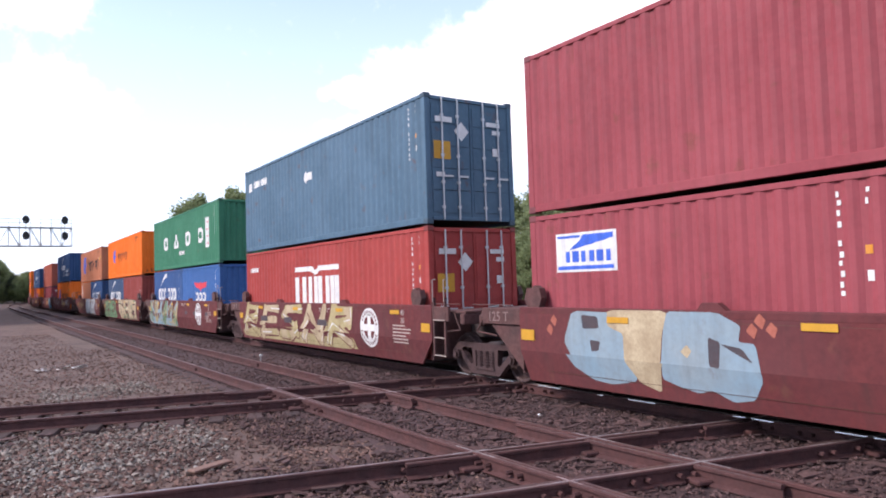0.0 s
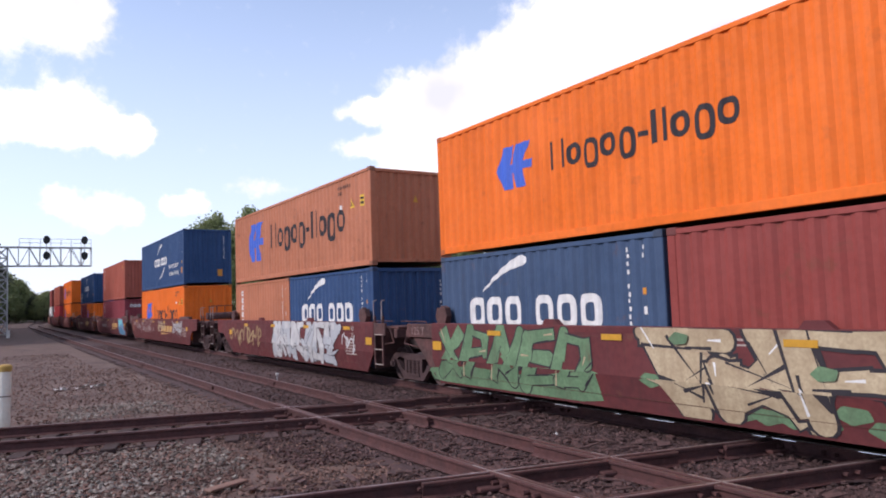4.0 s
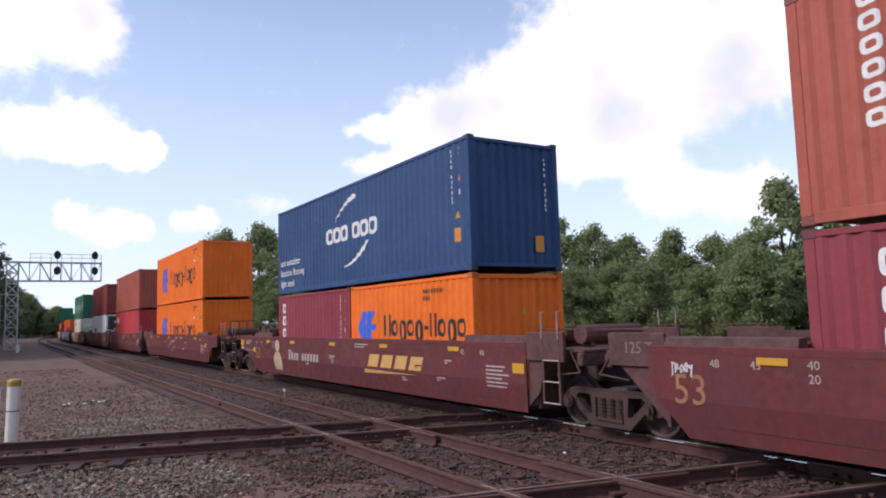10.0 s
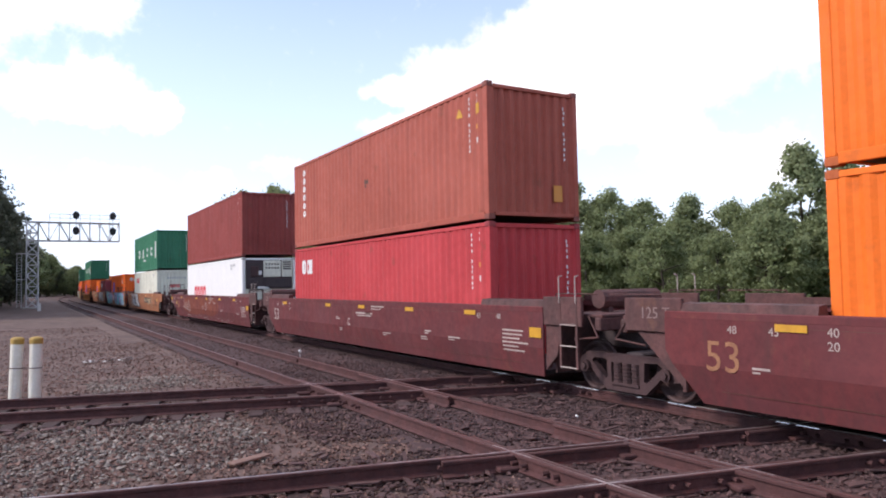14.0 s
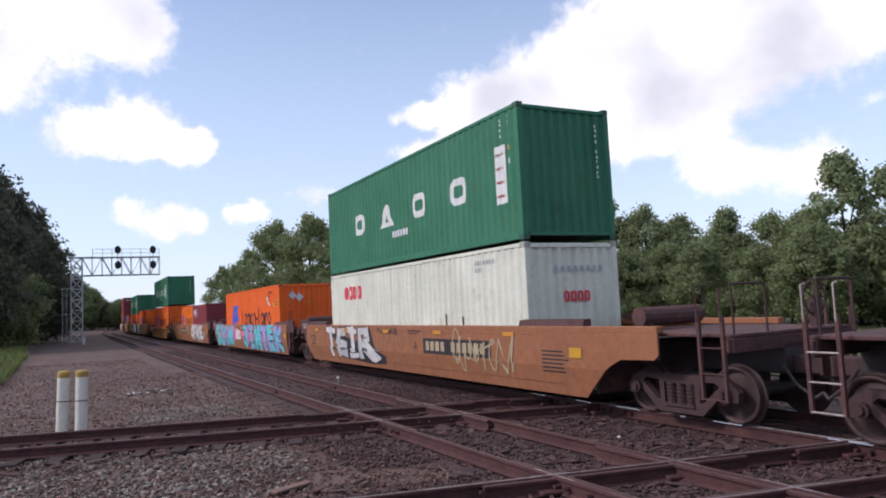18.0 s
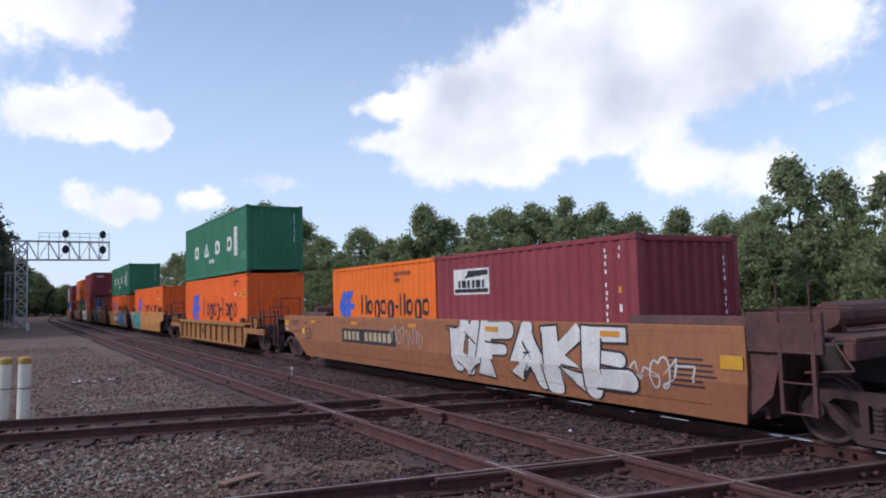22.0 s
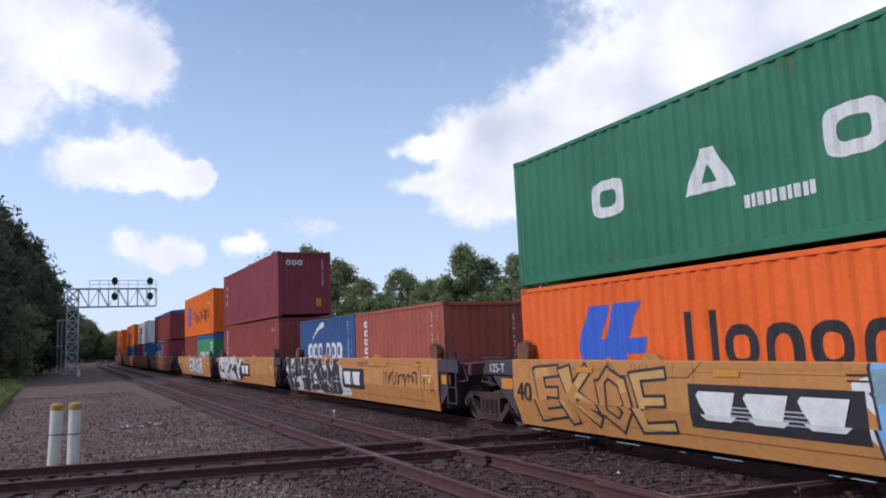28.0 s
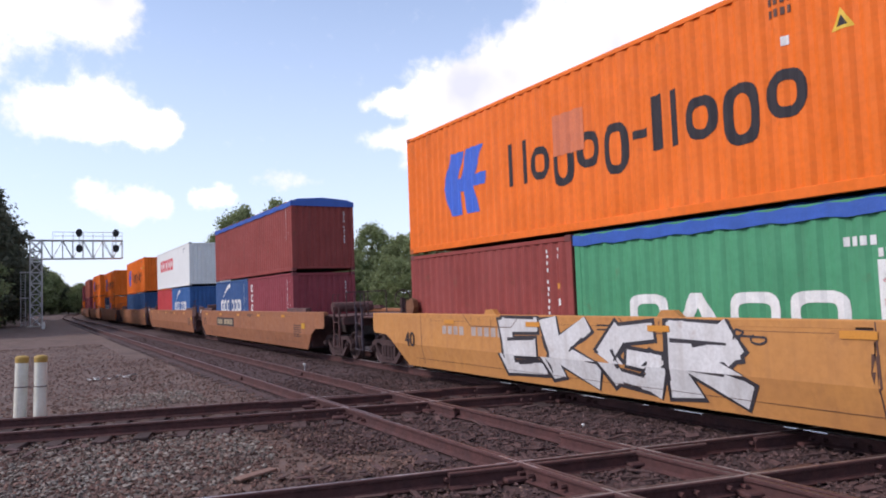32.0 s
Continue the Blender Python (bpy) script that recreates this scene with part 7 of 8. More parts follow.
# joint bars on the near rails
for x in (NEAR_X - 0.755, NEAR_X + 0.755):
    for y in (18.9 if x < NEAR_X else 18.6, 29.0, 3.2):
        bar = tagged(part("joint_bar", Shape().bevelbox(-0.055, -0.3, -0.13, -0.02, 0.3, -0.05, 0.006).bevelbox(0.02, -0.3, -0.13, 0.055, 0.3, -0.05, 0.006), RAIL, None, loc=(x, y, 0.004)), "bolted rusty joint bar clamping the rail", "rail joint")


def stones(name, mat, boxes, seed, size, label, lift=0.0):
    """Loose crushed stone: small eight-sided chips strewn in patches (x0, y0, x1, y1, number)."""
    rng = np.random.default_rng(seed)
    pts = []
    for x0, y0, x1, y1, n in boxes:
        pts.append(np.column_stack([rng.uniform(x0, x1, n), rng.uniform(y0, y1, n)]))
    p = np.concatenate(pts)
    n = len(p)
    keep = np.ones(n, bool)
    for tx in (NEAR_X, TRACK_X):
        for sg in (-1, 1):
            keep &= np.abs(p[:, 0] - tx - sg * 0.755) > 0.1
    p = p[keep]
    n = len(p)
    r = rng.uniform(*size, n)
    base = np.array([(1, 0, 0), (0, 1, 0), (-1, 0, 0), (0, -1, 0), (0, 0, 0.8), (0, 0, -0.8)], float)
    v = base[None] * rng.uniform(0.6, 1.25, (n, 6, 1)) * r[:, None, None]
    v += rng.normal(0, 0.18, (n, 6, 3)) * r[:, None, None]
    a = rng.uniform(0, 6.28, n)
    ca, sa = np.cos(a)[:, None], np.sin(a)[:, None]
    x, y = v[..., 0] * ca - v[..., 1] * sa, v[..., 0] * sa + v[..., 1] * ca
    v = np.stack([x + p[:, None, 0], y + p[:, None, 1], v[..., 2] * 0.8 - 0.226 + lift + rng.uniform(0.0, 0.03, (n, 1))], -1)
    tri = np.array([(0, 1, 4), (1, 2, 4), (2, 3, 4), (3, 0, 4), (1, 0, 5), (2, 1, 5), (3, 2, 5), (0, 3, 5)])
    f = (tri[None] + 6 * np.arange(n)[:, None, None]).reshape(-1, 3)
    me = bpy.data.meshes.new(name)
    me.from_pydata(v.reshape(-1, 3), [], f)
    me.materials.append(mat)
    return tagged(new(name, me), label, "gravel", kind="stuff")


stones("ballast_brown", STONE, [(-7, -6, 4.4, 3, 5000), (-8, 3, -4, 8, 2000), (4.6, -8, 9, 1, 1500), (-4, 3, 4.6, 8, 9000), (-6, 8, 4.7, 13, 9000), (-10, 13, 4.6, 20, 9000), (-10, 20, 4.4, 30, 7000), (-6, 30, 3.4, 44, 4000)], 1, (0.018, 0.042),
       "brown dirty crushed-stone ballast strewn round the rails")
stones("ballast_dark", DARK_STONE, [(4.6, 1, 8.6, 9, 9000), (4.6, 9, 8.6, 18, 8000), (8.7, 1, 16, 20, 4000), (4.6, 18, 8.6, 50, 6000), (2.4, 2.5, 4.7, 8, 2500), (3.4, 9, 4.7, 14, 1500)], 3, (0.018, 0.042),
       "oil-blackened crushed-stone ballast between the main tracks", 0.026)
stones("ballast_grey", STONE2, [(-4, 9.6, 3.0, 12.4, 3800), (-3, 8.6, 2.6, 9.8, 700), (1.2, 16.2, 3.4, 18.4, 900), (-8, 15, 4, 22, 500), (-6, 12, 1, 13.4, 900)], 2, (0.02, 0.045),
       "fresh pale grey crushed stone in patches by the crossing")

SPLINTER = material("broken_tie_wood", (0.105, 0.057, 0.052), 0.9, second=(0.055, 0.031, 0.030), scale=5, amount=0.8, bump=0.5, bump_scale=22, island=0.25)


def splinters(boxes, seed):
    """Flat broken chips of timber and plate, trodden into the track bed: (x0, y0, x1, y1, number)."""
    rng = random.Random(seed)
    s = Shape()
    for x0, y0, x1, y1, n in boxes:
        for _ in range(n):
            c = Vector((rng.uniform(x0, x1), rng.uniform(y0, y1), -0.19 + rng.uniform(-0.02, 0.035)))
            q = Matrix.Rotation(rng.choice((-0.27, 1.3)) + rng.gauss(0, 0.25), 3, "Z") @ Matrix.Rotation(rng.gauss(0, 0.1), 3, "X") @ Matrix.Rotation(rng.gauss(0, 0.1), 3, "Y")
            a, b, h = rng.uniform(0.04, 0.2), rng.uniform(0.02, 0.06), rng.uniform(0.008, 0.02)
            rim = [(-a, -b * rng.uniform(0.4, 1)), (a * rng.uniform(0.6, 1), -b), (a, b * rng.uniform(0.3, 1)), (-a * rng.uniform(0.5, 1), b)]
            s.rings([[c + q @ Vector((u, v, z)) for u, v in rim] for z in (0, h)])
    me = bpy.data.meshes.new("splinters")
    me.from_pydata([tuple(v) for v in s.v], [], s.f)
    me.materials.append(SPLINTER)
    return tagged(new("broken_timber", me), "broken reddish-brown tie timber lying between the rails", "debris", kind="stuff")


splinters([(4.9, 2.5, 8.6, 8.2, 300), (4.9, 8.2, 8.6, 13.5, 240), (8.7, 3, 12, 13, 120), (2.6, 4.5, 4.7, 8.5, 70), (6.3, 13.5, 8.6, 30, 140), (-6, 11.6, 4.6, 12.6, 60)], 21)
SCUFF = material("scuffed_bright_steel", (0.62, 0.58, 0.57), 0.4, 0.75, second=(0.22, 0.13, 0.12), scale=7, amount=0.95)
srng = random.Random(31)
for y0, sl in CROSS:
    for tx in (NEAR_X - 0.755, NEAR_X + 0.755, TRACK_X - 0.755):
        for sh in (-1, 1):
            cy = y0 + sl * tx + sh * 0.755 / math.cos(math.atan(sl))
            a, b = srng.uniform(0.12, 0.4), srng.uniform(0.12, 0.4)
            part("scuff", Shape().box(tx - 0.016, cy - a, 0.004, tx + 0.012, cy + b, 0.0085), SCUFF, diamond, "bright scuffed steel")
            d = Vector((1, sl, 0)).normalized()
            n = Vector((-d.y, d.x, 0)) * 0.014
            c = Vector((tx, cy, 0))
            lo, hi = c - d * srng.uniform(0.12, 0.5), c + d * srng.uniform(0.12, 0.5)
            part("scuff", Shape().rings([[p + n + Vector((0, 0, z)) for p, n in ((lo, -n), (hi, -n), (hi, n), (lo, n))] for z in (0.003, 0.007)]), SCUFF, diamond, "bright scuffed steel")

# small things on the ground
chip = tagged(part("wood_scrap", Shape().bevelbox(-0.3, -0.07, 0, 0.3, 0.07, 0.03, 0.008), material("weathered_board", (0.22, 0.13, 0.10), 0.85, bump=0.4), None, loc=(2.37, 8.75, -0.19)), "reddish brown scrap of broken board on the ballast", "wood scrap")
chip.rotation_euler = (0.03, 0.02, 0.5)
tagged(part("white_stone", Shape().rings([[(0.035 * math.cos(a) * k, 0.028 * math.sin(a) * k, z) for a in [6.2832 * q / 7 for q in range(7)]] for k, z in ((0.5, 0), (1, 0.015), (0.9, 0.03), (0.4, 0.045))]), MARK["white"], None, loc=(7.35, 8.5, -0.2)), "small pale stone lying between the tracks", "stone")


def rag():
    s = Shape()
    rng = random.Random(4)
    for k in range(14):
        x, y = rng.uniform(-0.6, 0.6), rng.uniform(-0.35, 0.35)
        w, d = rng.uniform(0.08, 0.28), rng.uniform(0.05, 0.14)
        s.poly([(x, y, 0.01), (x + w, y + 0.03, 0.05 + 0.04 * rng.random()), (x + w, y + d, 0.02), (x - 0.02, y + d, 0.06 * rng.random())])
    return s


tagged(part("litter", rag(), MARK["white"], None, loc=(2.0, 23.0, -0.2)), "crumpled white plastic litter on the dirt", "litter")
flag = tagged(new("marker_stake"), "short stake with a white top beside the rail", "marker")
flag.location = (6.62, 19.2, -0.2)
part("stake", Shape().tube((0, 0, 0), (0, 0, 0.25), 0.012, 6), GALV, flag)
part("cap", Shape().bevelbox(-0.035, -0.035, 0.25, 0.035, 0.035, 0.31, 0.01), MARK["white"], flag)

POST_PAINT = material("chalky_white_paint", (0.72, 0.70, 0.62), 0.6, second=(0.55, 0.52, 0.42), scale=3, amount=0.6, streak=(0.35, 0.30, 0.22), streak_amount=0.5)
CAP_PAINT = material("ochre_paint", (0.42, 0.27, 0.06), 0.6, second=(0.3, 0.18, 0.05), scale=5, amount=0.6)
for n, (x, y, lean) in enumerate(((-0.17, 16.45, 0.035), (0.17, 16.28, 0.02))):
    p = tagged(new("bollard"), "chalky white steel bollard with an ochre cap, leaning slightly", "bollard", "pair of white bollards")
    p.location, p.rotation_euler = (x, y, -0.22), (0, lean, 0)
    part("post", Shape().rings([[(0.115 * math.cos(a), 0.115 * math.sin(a), z) for a in [6.2832 * k / 18 for k in range(18)]] for z in (0, 0.62, 1.12)]), POST_PAINT, p)
    part("joint", Shape().rings([[(r * math.cos(a), r * math.sin(a), z) for a in [6.2832 * k / 18 for k in range(18)]] for z, r in ((0.60, 0.117), (0.602, 0.12), (0.618, 0.12), (0.62, 0.117))], cap=False), GRIME, p)
    part("cap", Shape().rings([[(r * math.cos(a), r * math.sin(a), z) for a in [6.2832 * k / 18 for k in range(18)]] for z, r in ((1.08, 0.118), (1.17, 0.122), (1.2, 0.11), (1.22, 0.07))]), CAP_PAINT, p, "ochre cap")

# ---- cantilever signal ----
SY = 92.0
sig = tagged(new("signal_bridge"), "galvanised lattice cantilever signal bridge over the tracks", "signal bridge")
sig.location = (0, SY, -0.2)


def lattice(x0, x1, y0, y1, z0, z1, bays, r=0.055):
    """Four chords and zigzag braces between two ends along z."""
    s = Shape()
    for x in (x0, x1):
        for y in (y0, y1):
            s.tube((x, y, z0), (x, y, z1), r * 1.5, 6)
    for k in range(bays):
        za, zb = z0 + (z1 - z0) * k / bays, z0 + (z1 - z0) * (k + 1) / bays
        for y in (y0, y1):
            s.tube((x0, y, za), (x1, y, zb), r, 5)
            s.tube((x1, y, za), (x0, y, zb), r, 5)
            s.tube((x0, y, zb), (x1, y, zb), r, 5)
        for x in (x0, x1):
            s.tube((x, y0, za), (x, y1, zb), r, 5)
    return s


part("mast", lattice(0.05, 1.2, -0.55, 0.55, 0, 9.7, 8), GALV, sig)


def beam():
    s = Shape()
    for y in (-0.55, 0.55):
        for z in (7.6, 9.7):
            s.tube((0.05, y, z), (9.55, y, z), 0.07, 6)
        n = 8
        for k in range(n):
            xa, xb = 1.2 + 8.35 * k / n, 1.2 + 8.35 * (k + 1) / n
            s.tube((xa, y, 9.7 if k % 2 == 0 else 7.6), (xb, y, 7.6 if k % 2 == 0 else 9.7), 0.04, 5)
            s.tube((xb, y, 7.6), (xb, y, 9.7), 0.04, 5)
    for k in range(9):
        x = 1.2 + 8.35 * k / 8
        s.tube((x, -0.55, 7.6), (x, 0.55, 7.6), 0.04, 5)
        s.tube((x, -0.55, 9.7), (x, 0.55, 9.7), 0.04, 5)
    return s


part("beam", beam(), GALV, sig)


def railing():
    s = Shape()
    for z in (10.2, 10.65):
        s.tube((2.3, -0.5, z), (9.5, -0.5, z), 0.03, 5)
    for k in range(8):
        s.tube((2.3 + 7.2 * k / 7, -0.5, 9.7), (2.3 + 7.2 * k / 7, -0.5, 10.65), 0.03, 5)
    return s


part("railing", railing(), GALV, sig)


def ladder_cage():
    s = Shape()
    for x in (-0.85, -0.4):
        s.tube((x, -0.3, 0.1), (x, -0.3, 6.2), 0.035, 5)
    for k in range(20):
        s.tube((-0.85, -0.3, 0.3 + 0.3 * k), (-0.4, -0.3, 0.3 + 0.3 * k), 0.02, 5)
    for z in (3.2, 6.1):
        s.box(-0.95, -0.6, z, 0.1, 0.5, z + 0.06)
    return s


part("ladder", ladder_cage(), GALV, sig)
part("footing", Shape().bevelbox(-0.3, -0.9, -0.1, 1.6, 0.9, 0.12, 0.04), material("footing_concrete", (0.36, 0.34, 0.31), 0.9, bump=0.4), sig)
LAMP = material("unlit_signal_lens", (0.02, 0.03, 0.03), 0.15, amount=0.2)
for x in (4.95, 8.8):
    for z in (10.55, 8.75):
        h = part("signal_head", Shape().rings([[(x + r * math.cos(a), -0.75 + d, z + r * 1.35 * math.sin(a)) for a in [6.2832 * k / 16 for k in range(16)]] for r, d in ((0.33, 0.0), (0.35, 0.02), (0.35, 0.06), (0.2, 0.1))]), BLACK, sig, "black round signal target")
        for dz in (-0.28, 0, 0.28):
            part("hood", Shape().tube((x, -0.77, z + dz), (x, -1.0, z + dz), 0.1, 10), BLACK, h)
            part("lens", Shape().tube((x, -0.775, z + dz), (x, -0.79, z + dz), 0.085, 10), LAMP, h)
    part("signal_mast", Shape().tube((x, -0.62, 8.2), (x, -0.62, 11.0), 0.05, 6), GALV, sig)
stub = tagged(new("marker_post"), "short white marker post by the signal mast", "marker post")
stub.location = (1.15, 80, -0.2)
part("post", Shape().bevelbox(-0.14, -0.14, 0, 0.14, 0.14, 0.75, 0.02), MARK["white"], stub)
low = tagged(new("equipment_cabinet"), "low grey steel cabinet among the trees", "cabinet")
low.location = (-6.9, 62.5, -0.2)
BOXGREY = material("weathered_grey_enamel", (0.20, 0.20, 0.20), 0.6, second=(0.14, 0.14, 0.14), scale=2, amount=0.6, streak=(0.09, 0.08, 0.07), streak_amount=0.5)
part("body", Shape().bevelbox(-1.1, -0.6, 0, 1.1, 0.6, 1.75, 0.03), BOXGREY, low)
part("lid", Shape().bevelbox(-1.17, -0.67, 1.75, 1.17, 0.67, 1.83, 0.02), BOXGREY, low)
part("door", Shape().bevelbox(-0.95, -0.63, 0.2, -0.05, -0.6, 1.6, 0.01), BOXGREY, low)
part("door", Shape().bevelbox(0.05, -0.63, 0.2, 0.95, -0.6, 1.6, 0.01), BOXGREY, low)
stub2 = tagged(new("marker_post"), "short white marker post in tall grass", "marker post")
stub2.location = (-4.0, 33, -0.2)
part("post", Shape().bevelbox(-0.13, -0.13, 0, 0.13, 0.13, 0.75, 0.02), MARK["white"], stub2)


# ---- plants ----
def leaf_mat(name, c, d):
    m = material(name, c, 0.65, second=d, scale=0.6, amount=0.6, island=0.28, spec=0.25)
    b = m.node_tree.nodes["Principled BSDF"]
    nt = m.node_tree
    glow, both, end = nt.nodes.new("ShaderNodeBsdfTranslucent"), nt.nodes.new("ShaderNodeMixShader"), nt.nodes["Material Output"]
    nt.links.new(b.inputs["Base Color"].links[0].from_socket, glow.inputs["Color"])
    both.inputs[0].default_value = 0.5
    nt.links.new(b.outputs[0], both.inputs[1])
    nt.links.new(glow.outputs[0], both.inputs[2])
    nt.links.new(both.outputs[0], end.inputs["Surface"])
    return m


LEAF = [leaf_mat("dark_oak_leaves", (0.125, 0.135, 0.092), (0.088, 0.094, 0.066)), leaf_mat("summer_leaves", (0.245, 0.285, 0.135), (0.165, 0.20, 0.095)),
        leaf_mat("pale_leaves", (0.285, 0.33, 0.17), (0.20, 0.24, 0.125))]
BARK = material("grey_brown_bark", (0.075, 0.058, 0.045), 0.9, second=(0.045, 0.035, 0.03), scale=4, amount=0.7, bump=0.7, bump_scale=18)


def crown_mesh(seed, tall, wide, base, clumps, leaves, leaf, spire=0.0):
    rng = np.random.default_rng(seed)
    cs = []
    clumps = int(clumps * 1.9)
    for k in range(clumps):
        f = rng.random()
        z = base + (tall - base) * (0.04 + 0.92 * f)
        prof = (math.sin(math.pi * min(1, 0.18 + 0.82 * f)) ** 0.7) * (1 - spire * f)
        a, rr = rng.uniform(0, 6.2832), wide * prof * math.sqrt(rng.uniform(0.15, 1.0))
        cs.append((rr * math.cos(a), rr * math.sin(a), z, wide * rng.uniform(0.12, 0.26)))
    cs = np.array(cs)
    which = rng.integers(0, clumps, leaves)
    c = cs[which]
    dirs = rng.normal(size=(leaves, 3))
    dirs /= np.linalg.norm(dirs, axis=1)[:, None]
    p = c[:, :3] + dirs * c[:, 3:4] * rng.uniform(0.15, 1.3, (leaves, 1)) * np.array([1, 1, 0.8])
    t1 = rng.normal(size=(leaves, 3))
    t1 /= np.linalg.norm(t1, axis=1)[:, None]
    t2 = np.cross(t1, dirs + 0.4 * rng.normal(size=(leaves, 3)))
    t2 /= np.linalg.norm(t2, axis=1)[:, None] + 1e-6
    s = leaf * rng.uniform(0.55, 1.3, (leaves, 1))
    v = np.stack([p - t1 * s, p + t2 * s * 0.55, p + t1 * s, p - t2 * s * 0.5], 1).reshape(-1, 3)
    f = np.arange(leaves * 4).reshape(-1, 4)
    me = bpy.data.meshes.new("crown")
    me.from_pydata(v, [], f)
    return me, cs


def trunk_shape(cs, tall, base, r, seed):
    rng = random.Random(seed)
    s = Shape()
    pts, z = [Vector((0, 0, -0.1))], 0
    for k in range(1, 6):
        pts.append(Vector((rng.uniform(-0.1, 0.1) * k * 0.5, rng.uniform(-0.1, 0.1) * k * 0.5, tall * 0.8 * k / 5)))
    for k, (a, b) in enumerate(zip(pts, pts[1:])):
        s.tube(a, b, r * (1 - 0.17 * k), 9, r * (1 - 0.17 * (k + 1)))
    for q in cs[:: max(1, len(cs) // 9)]:
        root = pts[min(4, 1 + int(4 * max(0, q[2] - base) / (tall - base + 0.1)))]
        mid = (root + Vector(q[:3])) / 2 + Vector((0, 0, 0.2))
        s.tube(root, mid, r * 0.35, 6, r * 0.22)
        s.tube(mid, Vector(q[:3]), r * 0.22, 5, r * 0.07)
    return s


KINDS = [  # height, half width, crown base, clumps, leaves, leaf size, spire, material, trunk
    (14.0, 5.2, 2.2, 80, 15000, 0.20, 0.1, 1, 0.32), (12.0, 3.8, 1.5, 60, 12000, 0.18, 0.35, 2, 0.24), (17.0, 6.2, 1.4, 90, 16000, 0.27, 0.05, 0, 0.42),
    (9.0, 3.6, 0.6, 50, 10000, 0.17, 0.15, 1, 0.2), (8.0, 4.2, 0.2, 54, 10000, 0.17, 0.0, 1, 0.16), (10.0, 2.6, 1.2, 44, 8000, 0.17, 0.5, 2, 0.2),
    (15.0, 5.5, 0.8, 80, 14000, 0.28, 0.1, 0, 0.36),
]
TREES = []
for k, (tall, wide, base, clumps, leaves, leaf, spire, mt, rad) in enumerate(KINDS):
    me, cs = crown_mesh(40 + k, tall, wide, base, clumps, leaves, leaf, spire)
    me.materials.append(LEAF[mt])
    tr = trunk_shape(cs, tall, base, rad, 60 + k).mesh("trunk")
    tr.materials.append(BARK)
    TREES.append((me, tr, tall))


def tree(kind, x, y, tall, turn, label):
    me, tr, h = TREES[kind]
    root = tagged(new("tree"), label, "tree", "trees along the railway")
    root.location, root.rotation_euler = (x, y, -0.25), (0, 0, turn)
    k = tall / h
    root.scale = (k * 1.0, k * 1.0, k)
    part("crown", me, None, root)
    part("trunk", tr, None, root)
    return root


trng = random.Random(11)
# skyline behind the train: bearing, elevation of the top, distance
SKYLINE = [(10.5, 3.8, 190), (12.5, 5.0, 170), (14.6, 7.2, 135), (17.2, 7.7, 125), (19.6, 6.6, 120), (21.6, 5.0, 115), (24.6, 5.7, 92), (29.7, 7.4, 72), (31.4, 6.3, 74), (34.0, 6.4, 66),
           (36.2, 7.0, 62), (38.6, 7.2, 60), (41.2, 7.7, 56), (43.8, 6.9, 56), (46.4, 6.0, 56), (49.8, 6.2, 52), (52.8, 5.6, 52), (55.0, 5.6, 50), (57.5, 9.3, 46), (60.4, 8.0, 46), (63.5, 7.6, 44), (66.5, 8.5, 44)]
for k, (a, e, d) in enumerate(SKYLINE):
    x, y = d * math.sin(radians(a)), d * math.cos(radians(a))
    tall = 2.2 + d * math.tan(radians(e))
    kind = 0 if e < 7.25 and k % 3 else (1 if k % 2 else 5) if a > 28 else 0
    if a in (57.5, 60.4, 29.7):
        kind = 1
    tree(kind, x, y, tall, trng.uniform(0, 6.28), ("tall pale-green poplar-like" if kind in (1, 5) else "broad dark-green leafy") + " tree behind the tracks")
# lower growth in front of and between the skyline trees
for k in range(46):
    a = 12 + 57 * (k + trng.random() * 0.8) / 46
    d = max(38, 36 / math.sin(radians(a))) * trng.uniform(0.92, 1.12)
    d = min(d, 150)
    e = 3.0 + 1.6 * trng.random() if a > 22 else 2.0 + 1.5 * trng.random()
    tree(trng.choice((3, 4, 4, 3)), d * math.sin(radians(a)), d * math.cos(radians(a)), 2.2 + d * math.tan(radians(e)), trng.uniform(0, 6.28), "dense green understorey tree at the wood's edge")
# the dark wood on the near side
LEFTW = [(-9.3, 72, 17.6, 2), (-7.2, 84, 18.2, 2), (-6.0, 78, 9.0, 4), (-4.6, 96, 9.5, 6), (-4.4, 108, 9.0, 0), (-10.3, 92, 21.0, 6), (-6.2, 100, 15.7, 6), (-7.4, 118, 17.0, 2), (-6.2, 138, 16.0, 6), (-6.6, 160, 17.0, 2), (-6.0, 190, 17.0, 6), (-6.4, 225, 18.0, 2),
         (-6.0, 265, 18.0, 6), (-16, 70, 18.0, 6), (-17, 100, 19.0, 2), (-14, 130, 19.0, 6), (-6.0, 310, 18.0, 2), (-5.6, 360, 18.0, 6), (-5.0, 420, 18.0, 2), (-4.0, 480, 18.0, 6)]
for x, y, h, kd in LEFTW:
    tree(kd, x + (1.6 if y > 95 else 0), y, h, trng.uniform(0, 6.28), "large dark leafy tree beside the line")
for k in range(16):
    y = 66 + 10 * k
    tree(4, -6.5 - trng.random() * 2.5 - (2.5 if y < 90 else 0), y, trng.uniform(4.5, 7), trng.uniform(0, 6.28), "dark green shrub under the trees beside the line")
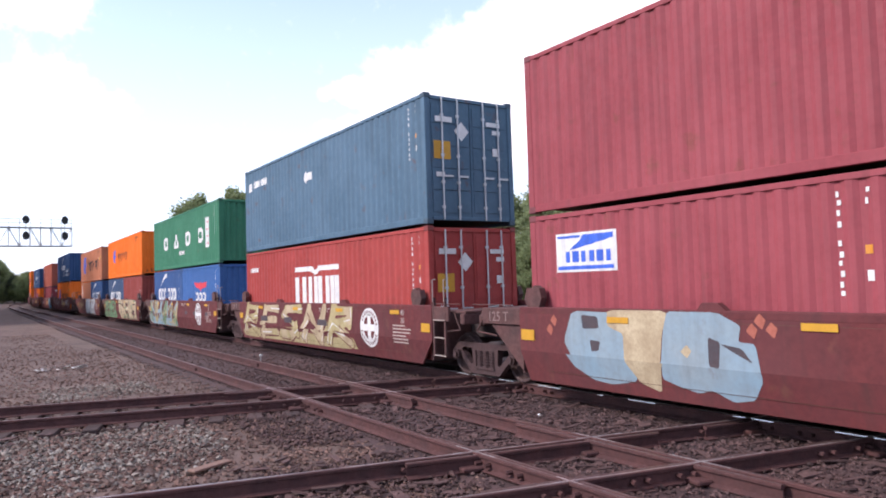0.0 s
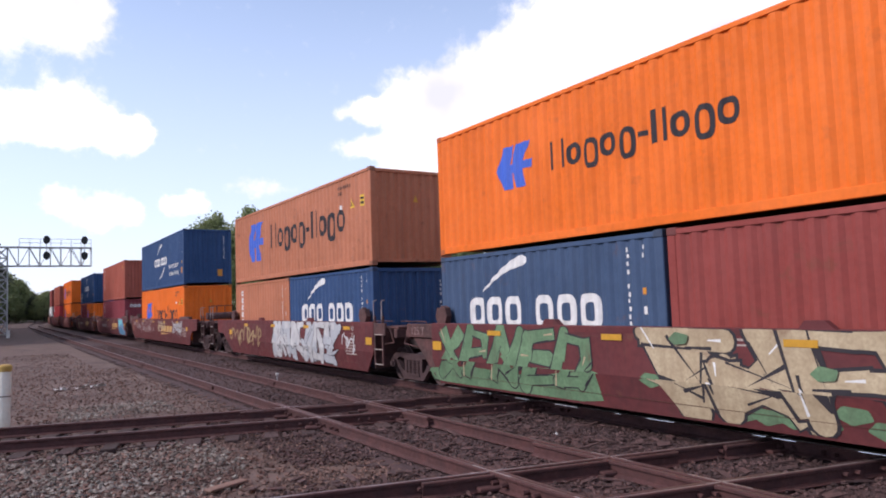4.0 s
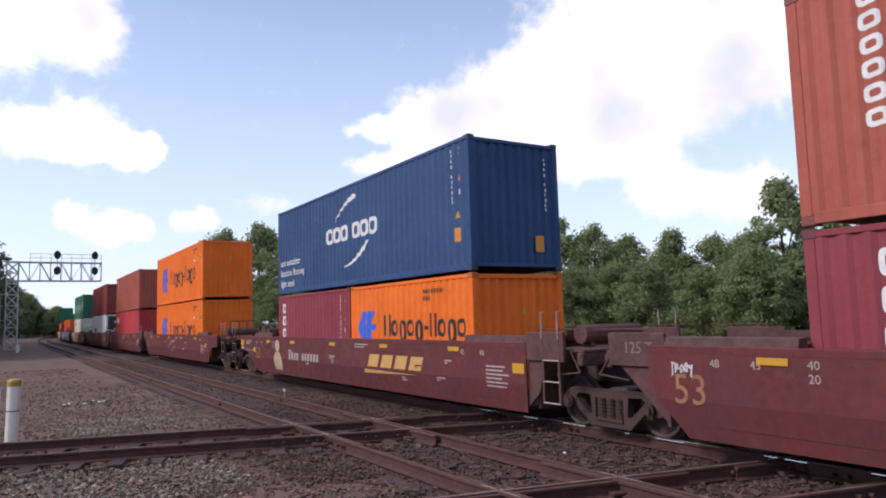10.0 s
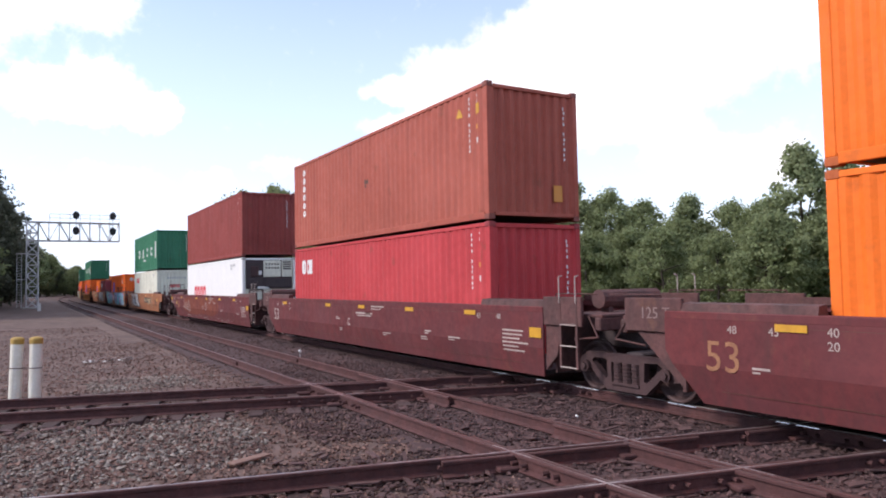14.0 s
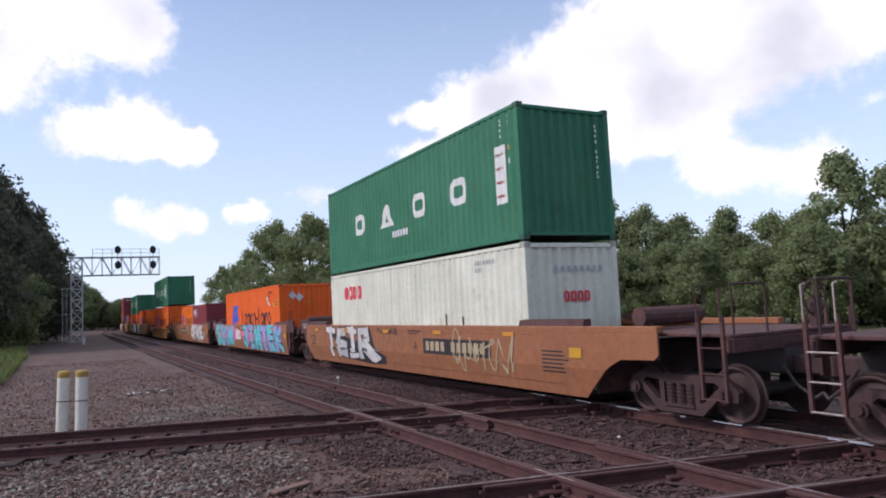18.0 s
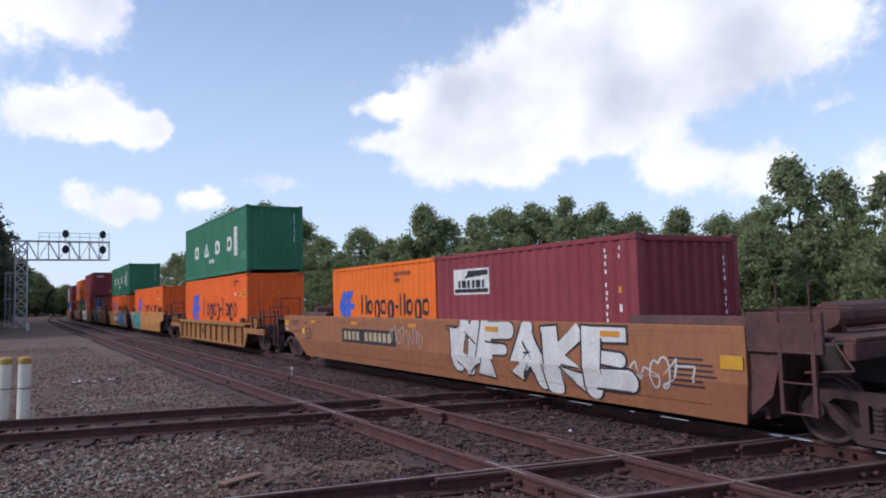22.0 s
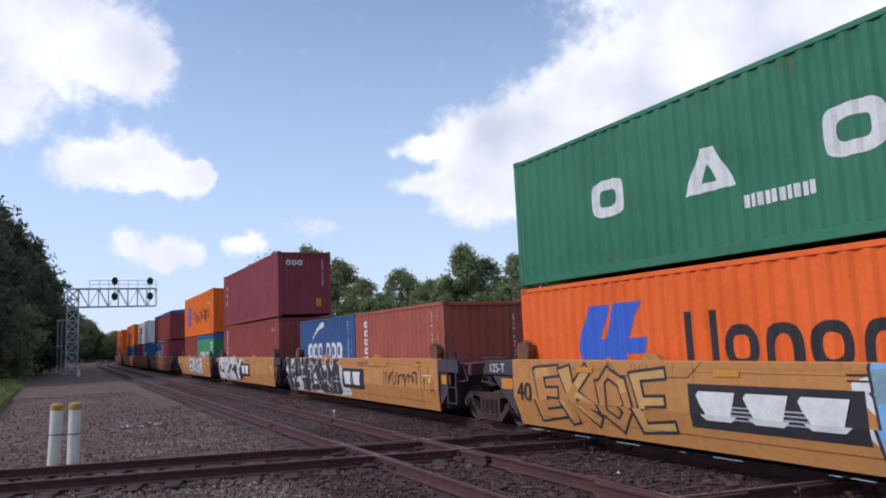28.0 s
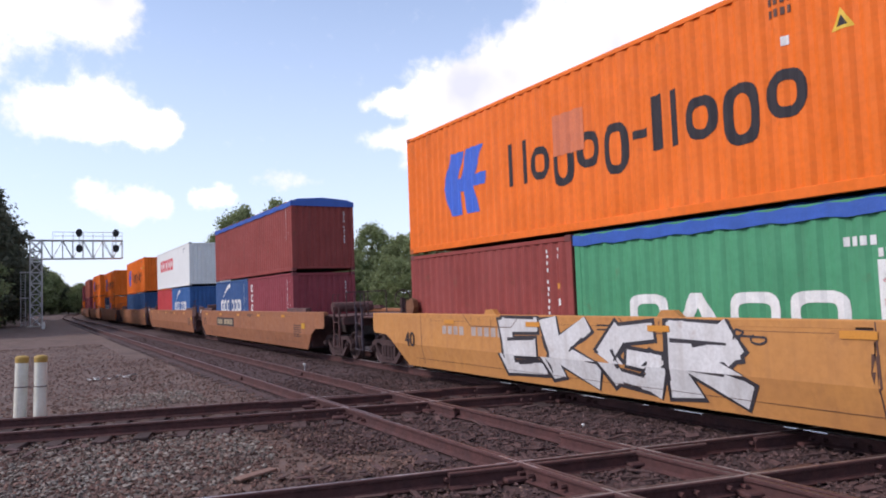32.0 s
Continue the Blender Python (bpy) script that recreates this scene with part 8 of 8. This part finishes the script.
# woods that close the view where the line bends away
for k in range(26):
    y = 205 + 75 * trng.random()
    x = -14 + 30 * (k + trng.random()) / 26
    tree((0, 4, 6)[k % 3], x, y, 2.1 + y * math.tan(radians(1.55 + 0.5 * trng.random())) * (1.75 if x < 2 else 1.3 if x < 7 else 0.8), trng.uniform(0, 6.28), "dense dark tree closing the view along the line")
for k in range(16):
    tree((0, 6, 3)[k % 3], 38 + trng.uniform(0, 16) + 2.2 * k, 190 + 14 * k, trng.uniform(9, 12), trng.uniform(0, 6.28), "distant leafy tree along the far side of the line")


def grass_mesh(boxes, seed, size):
    rng = np.random.default_rng(seed)
    ps = [np.column_stack([rng.uniform(x0, x1, n), rng.uniform(y0, y1, n)]) for x0, y0, x1, y1, n in boxes]
    p = np.concatenate(ps)
    n = len(p)
    h = rng.uniform(*size, n)
    a = rng.uniform(0, 6.28, n)
    dx, dy = np.cos(a) * 0.035, np.sin(a) * 0.035
    lean = rng.normal(0, 0.35, (n, 2)) * h[:, None]
    z = np.full(n, -0.22)
    v = np.stack([np.stack([p[:, 0] - dx, p[:, 1] - dy, z], -1), np.stack([p[:, 0] + dx, p[:, 1] + dy, z], -1), np.stack([p[:, 0] + lean[:, 0], p[:, 1] + lean[:, 1], z + h], -1)], 1).reshape(-1, 3)
    me = bpy.data.meshes.new("grass")
    me.from_pydata(v, [], np.arange(3 * n).reshape(-1, 3))
    return me


GRASS = material("sunlit_grass", (0.19, 0.225, 0.07), 0.7, second=(0.13, 0.155, 0.05), scale=0.5, amount=0.7, island=0.4, spec=0.2)
VERGE = material("grass_ground", (0.125, 0.145, 0.055), 0.9, second=(0.09, 0.095, 0.04), scale=0.8, amount=0.8, bump=0.8, bump_scale=10)
g1 = grass_mesh([(-8, 29, -2.35, 42, 16000), (-9, 42, -2.6, 56, 9000), (-12, 56, -3.4, 78, 5000)], 5, (0.2, 0.6))
g1.materials.append(GRASS)
tagged(new("grass_near", g1), "tall yellow-green grass beside the gravel", "grass", kind="stuff")
g2 = grass_mesh([(17, 5, 30, 60, 14000), (20, 60, 34, 120, 6000)], 6, (0.2, 0.6))
g2.materials.append(GRASS)
tagged(new("grass_far", g2), "bright green grass behind the tracks", "grass", kind="stuff")
tagged(part("verge", Shape().box(15.5, -10, -0.4, 70, 220, -0.165).box(-70, 62, -0.4, -6.8, 320, -0.165).box(-70, 29, -0.4, -2.6, 61.9, -0.195), VERGE, None), "green grassy verge beyond the tracks", "verge", kind="structure")
motions()
